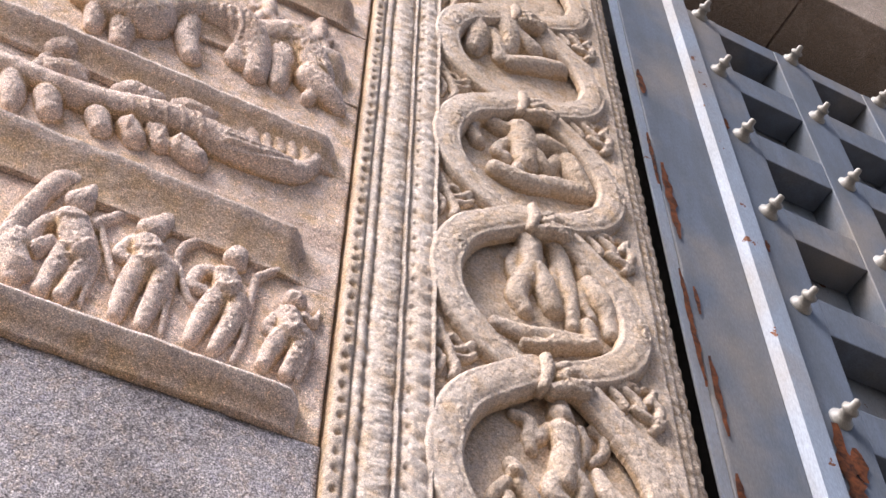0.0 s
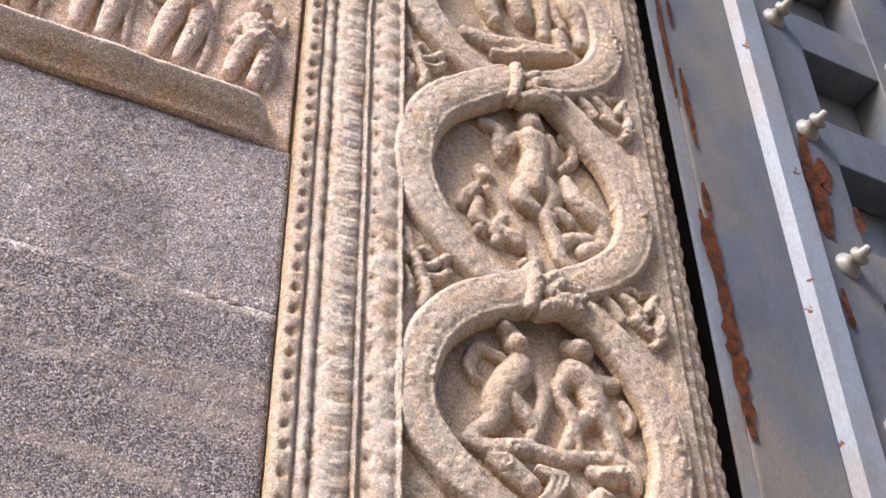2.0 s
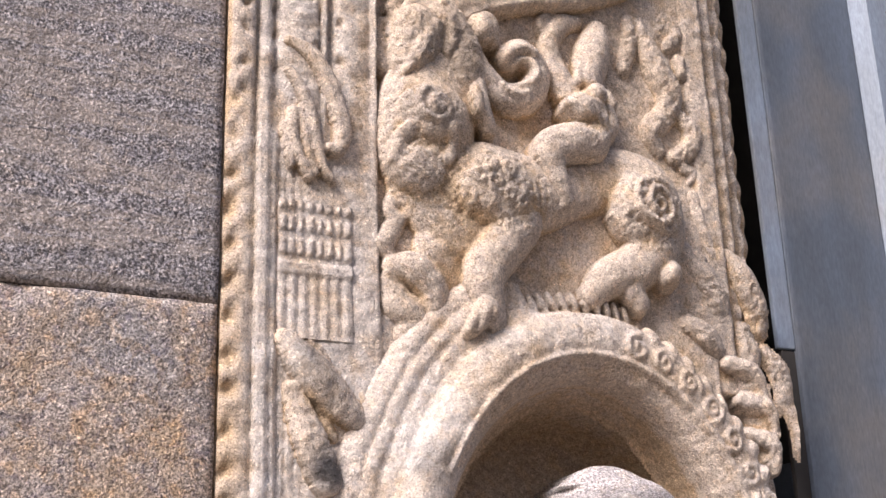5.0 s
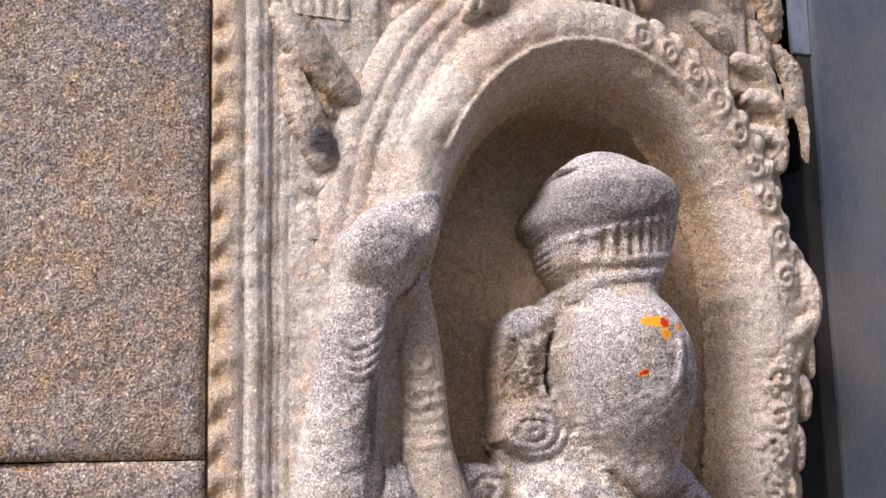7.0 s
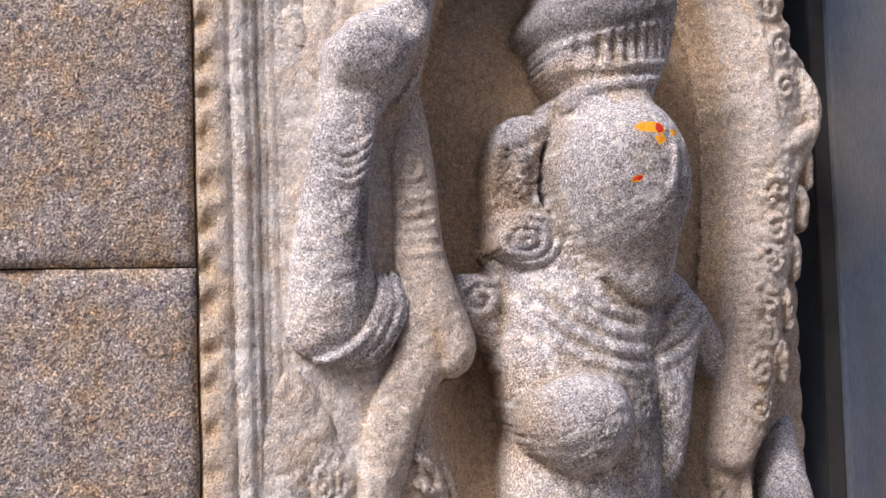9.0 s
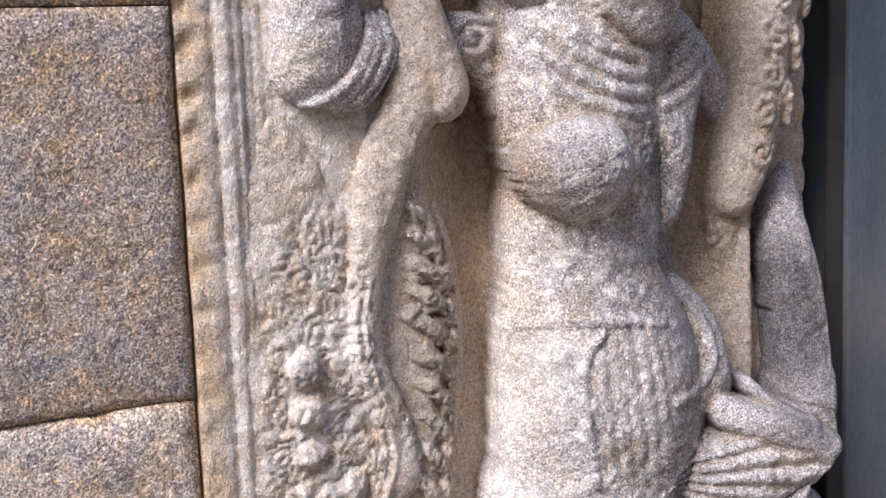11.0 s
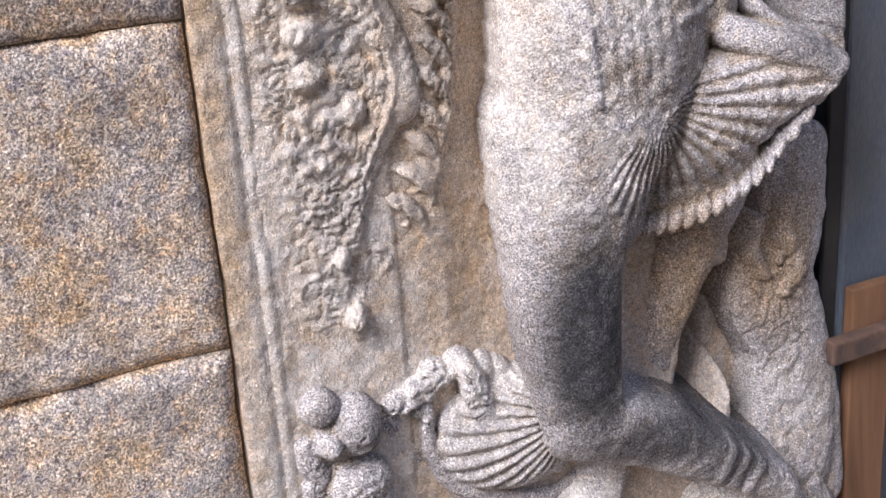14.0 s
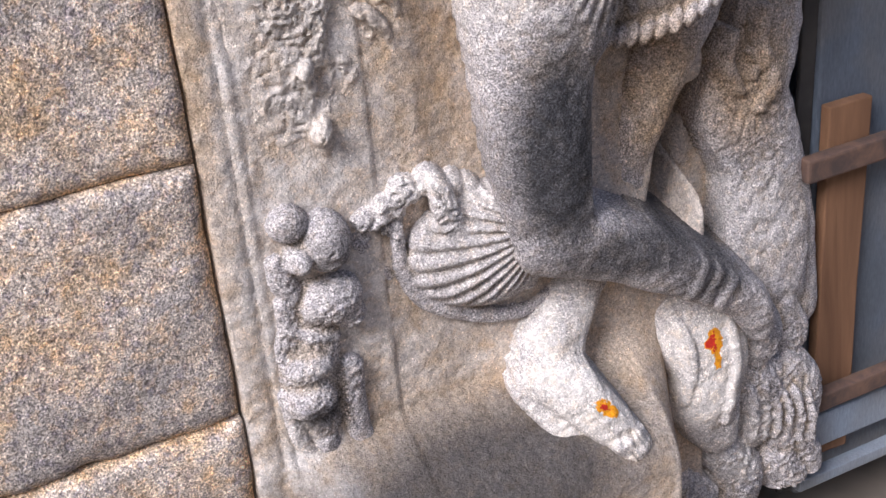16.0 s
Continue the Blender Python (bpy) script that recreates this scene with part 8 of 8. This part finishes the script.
r.mark(r.stain_shade, 0.484, 1.150, 0.0837, 0.0638, 0, 0.3)
r.mark(r.stain_shade, 0.434, 0.999, 0.0930, 0.0381, 0, 0.5)
# arm hanging at the far side
r.tube([(0.745, 1.418, 0.0150, -0.060), (0.723, 1.382, 0.0242, -0.035), (0.716, 1.338, 0.0333, -0.020), (0.716, 1.280, 0.0386, -0.005), (0.716, 1.229, 0.0367, 0.010), (0.708, 1.181, 0.0333, 0.030), (0.691, 1.149, 0.0289, 0.055), (0.691, 1.121, 0.0235, 0.075)], 0.8)
r.roll([(0.652, 1.208, 0.0064), (0.673, 1.213, 0.0073), (0.725, 1.192, 0.0067)], 0.0054)
r.roll([(0.652, 1.196, 0.0064), (0.673, 1.201, 0.0073), (0.725, 1.180, 0.0067)], 0.0054)
r.roll([(0.652, 1.184, 0.0065), (0.673, 1.189, 0.0073), (0.725, 1.168, 0.0067)], 0.0054)
r.roll([(0.652, 1.173, 0.0065), (0.673, 1.178, 0.0073), (0.725, 1.156, 0.0068)], 0.0054)
r.tube([(0.623, 1.186, 0.0166, 0.030), (0.640, 1.160, 0.0189, 0.055), (0.658, 1.147, 0.0187, 0.080)], 0.9)
r.mark(r.stain_shade, 0.683, 1.264, 0.0651, 0.1226, 0, 0.9)
r.mark(r.stain_shade, 0.665, 1.157, 0.0885, 0.0386, 0, 0.6)
r.mark(r.ochre_shade, 0.645, 1.332, 0.0402, 0.1426, 0, 0.6)
# raised arm: elbow, forearm, fist
r.tube([(0.134, 1.568, 0.0431, 0.000), (0.137, 1.609, 0.0442, 0.006), (0.141, 1.653, 0.0420, 0.014), (0.147, 1.698, 0.0376, 0.020), (0.155, 1.738, 0.0333, 0.024), (0.163, 1.772, 0.0334, 0.026), (0.171, 1.807, 0.0406, 0.024), (0.187, 1.844, 0.0363, 0.022)], 0.78)
r.tube([(0.136, 1.565, 0.0408, 0.000), (0.167, 1.559, 0.0347, -0.004), (0.203, 1.563, 0.0252, -0.012)], 0.75)
r.blob(0.170, 1.826, 0.0405, 0.0350, 30, 0.03, 0.050, p=0.4)
r.tube([(0.184, 1.819, 0.0091, 0.050), (0.216, 1.840, 0.0115, 0.055), (0.245, 1.860, 0.0101, 0.040), (0.241, 1.841, 0.0071, 0.030)], 0.9)
r.tube([(0.191, 1.835, 0.0091, 0.050), (0.220, 1.855, 0.0115, 0.055), (0.245, 1.868, 0.0101, 0.040), (0.241, 1.850, 0.0071, 0.030)], 0.9)
r.tube([(0.197, 1.850, 0.0092, 0.050), (0.223, 1.869, 0.0115, 0.055), (0.245, 1.875, 0.0102, 0.040), (0.241, 1.858, 0.0071, 0.030)], 0.9)
r.tube([(0.204, 1.866, 0.0092, 0.050), (0.227, 1.884, 0.0115, 0.055), (0.245, 1.882, 0.0102, 0.040), (0.241, 1.867, 0.0071, 0.030)], 0.9)
r.tube([(0.189, 1.871, 0.0103, 0.040), (0.216, 1.881, 0.0104, 0.044), (0.248, 1.890, 0.0083, 0.030)], 0.9)
r.tube([(0.226, 1.797, 0.0180, 0.000), (0.238, 1.826, 0.0168, 0.010), (0.247, 1.851, 0.0109, 0.015)], 0.8)
r.roll([(0.110, 1.753, 0.0035), (0.139, 1.727, 0.0047), (0.180, 1.748, 0.0037)], 0.0038)
r.roll([(0.112, 1.742, 0.0035), (0.139, 1.717, 0.0047), (0.180, 1.738, 0.0037)], 0.0038)
r.roll([(0.113, 1.731, 0.0035), (0.139, 1.707, 0.0047), (0.180, 1.728, 0.0037)], 0.0038)
r.roll([(0.115, 1.720, 0.0035), (0.139, 1.697, 0.0047), (0.180, 1.717, 0.0037)], 0.0038)
r.tube([(0.101, 1.574, 0.0357, -0.034), (0.107, 1.642, 0.0335, -0.030), (0.122, 1.705, 0.0291, -0.026)], 0.6)
r.tube([(0.139, 1.561, 0.0335, -0.002), (0.176, 1.552, 0.0295, -0.004), (0.207, 1.568, 0.0233, -0.010), (0.230, 1.596, 0.0177, -0.014)], 0.85)
r.tube([(0.129, 1.528, 0.0066, 0.012), (0.146, 1.532, 0.0083, 0.020), (0.165, 1.552, 0.0084, 0.026), (0.180, 1.579, 0.0085, 0.022), (0.189, 1.605, 0.0069, 0.012)], 0.9)
r.tube([(0.144, 1.526, 0.0058, 0.012), (0.162, 1.531, 0.0073, 0.020), (0.178, 1.553, 0.0073, 0.026), (0.191, 1.581, 0.0074, 0.022), (0.199, 1.605, 0.0060, 0.012)], 0.9)
r.tube([(0.161, 1.523, 0.0076, 0.008), (0.178, 1.531, 0.0096, 0.016), (0.192, 1.553, 0.0097, 0.022), (0.204, 1.583, 0.0098, 0.018), (0.211, 1.605, 0.0079, 0.008)], 0.9)
r.tube([(0.179, 1.521, 0.0054, 0.004), (0.196, 1.530, 0.0068, 0.012), (0.208, 1.554, 0.0069, 0.018), (0.217, 1.585, 0.0070, 0.014), (0.224, 1.605, 0.0056, 0.004)], 0.9)
# Right half of the forearm darkened, its shading put into the colour.
r.mark(r.stain_shade, 0.157, 1.651, 0.0224, 0.0658, -6, 0.8)
r.mark(r.stain_shade, 0.176, 1.826, 0.0366, 0.0345, 0, 0.35)
r.mark(r.ochre_shade, 0.111, 1.566, 0.0342, 0.0320, 0, 0.35)
r.mark(r.stain_shade, 0.234, 1.921, 0.0265, 0.0312, 30, 0.5)
r.mark(r.lime, 0.103, 1.620, 0.0344, 0.0868, 0, 0.5)
r.mark(r.lime, 0.137, 1.786, 0.0357, 0.0340, 0, 0.4)
# neck, head, ear, crown
r.tube([(0.483, 1.608, 0.0532, -0.010), (0.473, 1.580, 0.0579, -0.015), (0.451, 1.544, 0.0807, -0.020)], 0.8)
r.blob(0.456, 1.705, 0.0811, 0.1005, -4, 0.108, 0.025, p=0.5)
r.tube([(0.465, 1.670, 0.0726, 0.030), (0.471, 1.640, 0.0613, 0.034), (0.477, 1.612, 0.0413, 0.040)], 0.8, p=0.5)
r.H = np.where((r.Z > 1.6) & (r.Z < 1.79) & (r.H > 0.02) & (r.X > 0.36), blur(r.H, 3), r.H)
r.roll([(0.469, 1.730, 0.0050), (0.466, 1.706, 0.0063), (0.462, 1.688, 0.0084)], 0.0058)
r.tube([(0.365, 1.659, 0.0255, -0.070), (0.352, 1.634, 0.0278, -0.075), (0.343, 1.660, 0.0193, -0.080)], 0.9)
r.tube([(0.392, 1.773, 0.0126, -0.020), (0.365, 1.759, 0.0188, -0.020), (0.353, 1.724, 0.0213, -0.020), (0.350, 1.687, 0.0212, -0.018), (0.356, 1.656, 0.0285, -0.014)], 0.9)
r.roll([(0.346, 1.752, 0.0048), (0.332, 1.720, 0.0055), (0.333, 1.684, 0.0048)], 0.0056)
r.roll([(0.375, 1.746, 0.0056), (0.357, 1.726, 0.0062), (0.356, 1.702, 0.0062), (0.369, 1.687, 0.0049)], 0.0064)
r.roll([(0.383, 1.752, 0.0056), (0.373, 1.702, 0.0063), (0.374, 1.665, 0.0055)], 0.0065)
r.tube([(0.414, 1.785, 0.0198, -0.034), (0.401, 1.746, 0.0263, -0.034), (0.399, 1.708, 0.0276, -0.034), (0.404, 1.670, 0.0276, -0.034)], 0.7)
r.blob(0.362, 1.644, 0.0336, 0.0314, 0, 0.018, 0.006, p=0.3)
r.roll([(0.383, 1.644, 0.0049), (0.374, 1.626, 0.0048), (0.355, 1.617, 0.0048), (0.334, 1.620, 0.0047), (0.322, 1.635, 0.0047), (0.322, 1.653, 0.0047), (0.337, 1.668, 0.0048), (0.358, 1.671, 0.0048), (0.376, 1.661, 0.0049), (0.383, 1.643, 0.0049)], 0.0044)
r.roll([(0.370, 1.644, 0.0048), (0.365, 1.633, 0.0048), (0.354, 1.627, 0.0048), (0.341, 1.629, 0.0047), (0.333, 1.638, 0.0047), (0.334, 1.650, 0.0047), (0.342, 1.658, 0.0048), (0.355, 1.660, 0.0048), (0.366, 1.654, 0.0048), (0.370, 1.643, 0.0048)], 0.0044)
r.roll([(0.358, 1.644, 0.0048), (0.356, 1.640, 0.0048), (0.352, 1.638, 0.0048), (0.347, 1.638, 0.0048), (0.345, 1.642, 0.0048), (0.345, 1.646, 0.0048), (0.348, 1.649, 0.0048), (0.353, 1.650, 0.0048), (0.357, 1.647, 0.0048), (0.358, 1.644, 0.0048)], 0.0043)
r.carve(0.347, 1.703, 0.031, 0.061, 0, 0.006, 0.009)
# Ochre on the ear; the second mark paints the shadow area beside it.
r.mark(r.ochre_shade, 0.338, 1.698, 0.0330, 0.0673, 0, 0.8)
r.mark(r.ochre_shade, 0.313, 1.643, 0.0296, 0.0336, 0, 0.8)
r.tube([(0.458, 1.795, 0.0490, 0.030), (0.462, 1.815, 0.0544, 0.026), (0.466, 1.834, 0.0639, 0.020), (0.468, 1.857, 0.0760, 0.014), (0.469, 1.877, 0.0829, 0.010)], 0.72, p=0.5, steps=9)
r.blob(0.467, 1.894, 0.0898, 0.0497, 14, 0.08, 0.010, p=0.5)
r.H = np.where((r.Z > 1.76) & (r.Z < 1.93) & (r.H > 0.0), blur(r.H, 2), r.H)
r.ridges(0.455, 1.849, 0.095, 0.019, 12, 0.007, 230, angle=10)
r.roll([(0.373, 1.833, 0.0042), (0.393, 1.847, 0.0049), (0.433, 1.859, 0.0050), (0.491, 1.870, 0.0052), (0.557, 1.875, 0.0047)], 0.0038)
r.roll([(0.380, 1.817, 0.0049), (0.401, 1.824, 0.0056), (0.450, 1.826, 0.0058), (0.543, 1.838, 0.0054)], 0.0043)
r.roll([(0.403, 1.798, 0.0057), (0.432, 1.806, 0.0064), (0.512, 1.815, 0.0061)], 0.0048)
r.mark(r.ochre_shade, 0.404, 1.821, 0.0775, 0.0210, 8, 0.6)
# Crown top darkened in the colour, in place of the niche's shade.
r.mark(r.stain_shade, 0.446, 1.893, 0.0983, 0.0394, 8, 0.75)
r.mark(r.stain_shade, 0.436, 1.696, 0.0765, 0.0826, 0, 0.42)
for k in range(90):
    x, z = r.rng.normal(0.43, 0.035), r.rng.normal(1.675, 0.04)
    r.mark(r.lime, x, z, r.rng.uniform(0.0022, 0.0042), r.rng.uniform(0.0022, 0.005), r.rng.uniform(0, 90), 1.4)
for k in range(420):
    x, z = r.rng.normal(0.40, 0.065), r.rng.uniform(1.0, 1.62)
    r.mark(r.lime, x, z, r.rng.uniform(0.003, 0.008), r.rng.uniform(0.003, 0.009), r.rng.uniform(0, 90), 1.0)
r.mark(r.lime, 0.371, 1.688, 0.0093, 0.0126, 0, 1.5)
r.mark(r.lime, 0.472, 1.714, 0.0057, 0.0131, 0, 1.5)
r.mark(r.lime, 0.442, 1.681, 0.0069, 0.0105, 0, 1.5)
r.mark(r.lime, 0.389, 1.643, 0.0047, 0.0046, 0, 1.5)
r.mark(r.lime, 0.451, 1.909, 0.0072, 0.0112, 0, 1.5)
r.mark(r.lime, 0.445, 1.915, 0.0100, 0.0062, 0, 1.5)
r.mark(r.daub, 0.445, 1.752, 0.0237, 0.0101, 0, 0.75)
r.mark(r.daub, 0.453, 1.739, 0.0112, 0.0106, 0, 0.75)
r.mark(r.daub, 0.474, 1.748, 0.0085, 0.0072, 0, 0.75)
r.mark(r.daub, 0.456, 1.751, 0.0070, 0.0065, 0, 1.7)
r.mark(r.daub, 0.425, 1.698, 0.0068, 0.0041, 20, 1.5)
r.mark(r.daub, 0.501, 1.699, 0.0058, 0.0072, 0, 1.6)
r.mark(r.lime, 0.323, 1.234, 0.0509, 0.0964, 0, 0.9)
r.mark(r.lime, 0.344, 1.280, 0.0508, 0.0279, 0, 0.9)
r.mark(r.lime, 0.327, 1.357, 0.0503, 0.0663, 0, 0.5)
r.mark(r.lime, 0.442, 1.218, 0.0620, 0.0706, 0, 0.4)
r.mark(r.lime, 0.317, 1.118, 0.0475, 0.1473, 0, 0.8)
r.mark(r.stain_shade, 0.583, 0.669, 0.0933, 0.0465, -14, 0.8)
r.weather(0.0013, 0.002)
statue = r.mesh("stone_statue", M_STATUE, None, undercut=0.3)
tagged(statue, "grey granite statue of a standing draped woman in a niche", "statue")


# ---- the steel gate ----
gate = thing("steel_gate", "tall blue-grey painted steel gate with studded lattice", "gate")
GY = 0.065
GTOP = 5.80
part("stile", slab((0.848, GY, 0.12), (1.048, GY + 0.03, GTOP), 0.006), M_PAINT, gate)
part("return_plate", slab((0.850, GY + 0.0305, 0.12), (0.858, GY + 0.14, 2.0), 0.002), M_PAINT, gate)
part("edge_strip", slab((0.816, GY + 0.004, 2.15), (0.847, GY + 0.012, GTOP), 0.002, 6, 0.003), M_PAINT_PALE, gate, "flaking painted edge strip")
# Lower strip reuses the near-black shade colour to stay dark slate.
part("edge_strip", slab((0.822, GY + 0.006, 0.13), (0.847, GY + 0.014, 2.148), 0.002, 6, 0.003), M_SHADE, gate, "dark slate edge strip")
bm = bmesh.new()
prof = [(1.048, GY + 0.004), (1.060, GY - 0.026), (1.118, GY - 0.026), (1.132, GY + 0.004)]
rows = [[bm.verts.new((x, y, z)) for x, y in prof] for z in (0.12, GTOP)]
for a, b, c, d in zip(rows[0], rows[0][1:], rows[1][1:], rows[1]):
    bm.faces.new((a, b, c, d))
for row in rows:
    bm.faces.new(row)
bmesh.ops.recalc_face_normals(bm, faces=bm.faces[:])
# Flange in the paler enamel: its lit brightness is put into the paint.
part("flange", bm, M_PAINT_PALE, gate, "lighter raised flange strip")
# Back sheet in the paler enamel, painted lighter to lift the shaded openings.
part("back_sheet", slab((1.06, GY + 0.10, 0.12), (3.3, GY + 0.11, GTOP), 0), M_PAINT_PALE, gate)
STEP, RISE, BX, BZ, HALF = 0.382, 0.392, 1.200, 5.394, 0.070
cols = [BX + STEP * k for k in range(6)]
levels = [BZ + RISE - RISE * k for k in range(15) if BZ + RISE - RISE * k > 0.3]
for x in cols:
    a = 1.133 if x == BX else x - HALF
    part("upright_bar", slab((a, GY, 0.12), (x + HALF, GY + 0.099, GTOP), 0.004), M_PAINT, gate)
for z in levels:
    if z - HALF < GTOP:
        for xa, xb in zip(cols[:-1], cols[1:]):
            part("cross_bar", slab((xa + HALF + 0.0005, GY + 0.002, z - HALF), (xb - HALF - 0.0005, GY + 0.098, min(z + HALF, GTOP)), 0.004), M_PAINT, gate)
bm = bmesh.new()
ring_prev = None
for d, rad in ((0.0, 0.031), (0.006, 0.030), (0.012, 0.020), (0.026, 0.014), (0.032, 0.021), (0.038, 0.021), (0.043, 0.011), (0.062, 0.009), (0.066, 0.0005)):
    ring = [bm.verts.new((rad * math.cos(2 * math.pi * i / 16), -d, rad * math.sin(2 * math.pi * i / 16))) for i in range(16)]
    if ring_prev:
        for i in range(16):
            bm.faces.new((ring_prev[i], ring_prev[(i + 1) % 16], ring[(i + 1) % 16], ring[i]))
    ring_prev = ring
bmesh.ops.recalc_face_normals(bm, faces=bm.faces[:])
stud_mesh = bpy.data.meshes.new("stud")
bm.to_mesh(stud_mesh)
bm.free()
stud_mesh.shade_smooth()
stud_mesh.materials.append(M_STUD)
for x in cols:
    for z in levels:
        if z < GTOP:
            s = new("stud", stud_mesh)
            s.parent = gate
            s.location = (x, GY, z)
            s["label"] = "pale turned metal stud"


def flake(x, z0, z1, w, seed, y):
    """A ragged strip of bare rust where paint has come away."""
    rng = random.Random(seed)
    bm = bmesh.new()
    n = max(6, int((z1 - z0) / 0.02))
    left, right = [], []
    for i in range(n + 1):
        z = z0 + (z1 - z0) * i / n
        k = math.sin(math.pi * (0.06 + 0.9 * i / n)) ** 0.6
        left.append(bm.verts.new((x - w * k * rng.uniform(0.3, 0.7), y, z)))
        right.append(bm.verts.new((x + w * k * rng.uniform(0.2, 0.8), y - 0.002, z)))
    for i in range(n):
        bm.faces.new((left[i], right[i], right[i + 1], left[i + 1]))
    bmesh.ops.solidify(bm, geom=bm.faces[:], thickness=0.002)
    bmesh.ops.recalc_face_normals(bm, faces=bm.faces[:])
    return part("rust_flake", bm, M_RUST, gate, "bare rust where paint has flaked")


for x, za, zb, w, seed in ((0.852, 2.93, 3.42, 0.034, 1), (0.838, 3.3, 3.44, 0.02, 21), (0.835, 3.75, 4.15, 0.012, 22), (0.835, 4.5, 4.75, 0.012, 23), (0.858, 3.42, 3.52, 0.016, 2), (0.862, 3.62, 3.86, 0.014, 3), (0.862, 4.28, 4.62, 0.022, 4), (0.858, 4.98, 5.12, 0.018, 5), (0.866, 4.0, 4.1, 0.01, 6)):
    flake(x, za, zb, w, seed, GY - 0.004)
for x, za, zb, w, seed in ((1.17, 3.50, 3.80, 0.05, 11), (1.205, 3.64, 3.74, 0.035, 12), (1.16, 3.26, 3.36, 0.02, 13), (1.15, 5.0, 5.06, 0.012, 14), (1.15, 4.4, 4.45, 0.012, 15), (1.27, 3.55, 3.62, 0.03, 16)):
    flake(x, za, zb, w, seed, GY - 0.004)

board = thing("timber_board", "raw brown timber board against the gate's foot", "board")
part("plank", slab((0.853, GY - 0.022, 0.20), (0.925, GY - 0.003, 0.772), 0.003, 3, 0.004, 3), M_WOOD, board)
for k, (z, h) in enumerate(((0.70, 0.034), (0.318, 0.03))):
    b = thing("iron_bar", "rusted flat iron bar across the gate", "bar", "bars across the gate")
    part("bar", slab((0.80, GY - 0.046, z - h / 2), (1.7, GY - 0.025, z + h / 2), 0.004, 3, 0.003, k), M_IRON, b)
for k, (za, zb, y) in enumerate(((0.225, 0.285, 0.0), (0.165, 0.185, -0.012))):
    b = thing("metal_strip", "pale weathered metal strip at the gate's foot", "strip", "strips at the gate's foot")
    part("strip", slab((0.82, GY - 0.03 + y, za), (1.6, GY - 0.008 + y, zb), 0.003, 3, 0.002, k), M_PAINT_PALE, b)
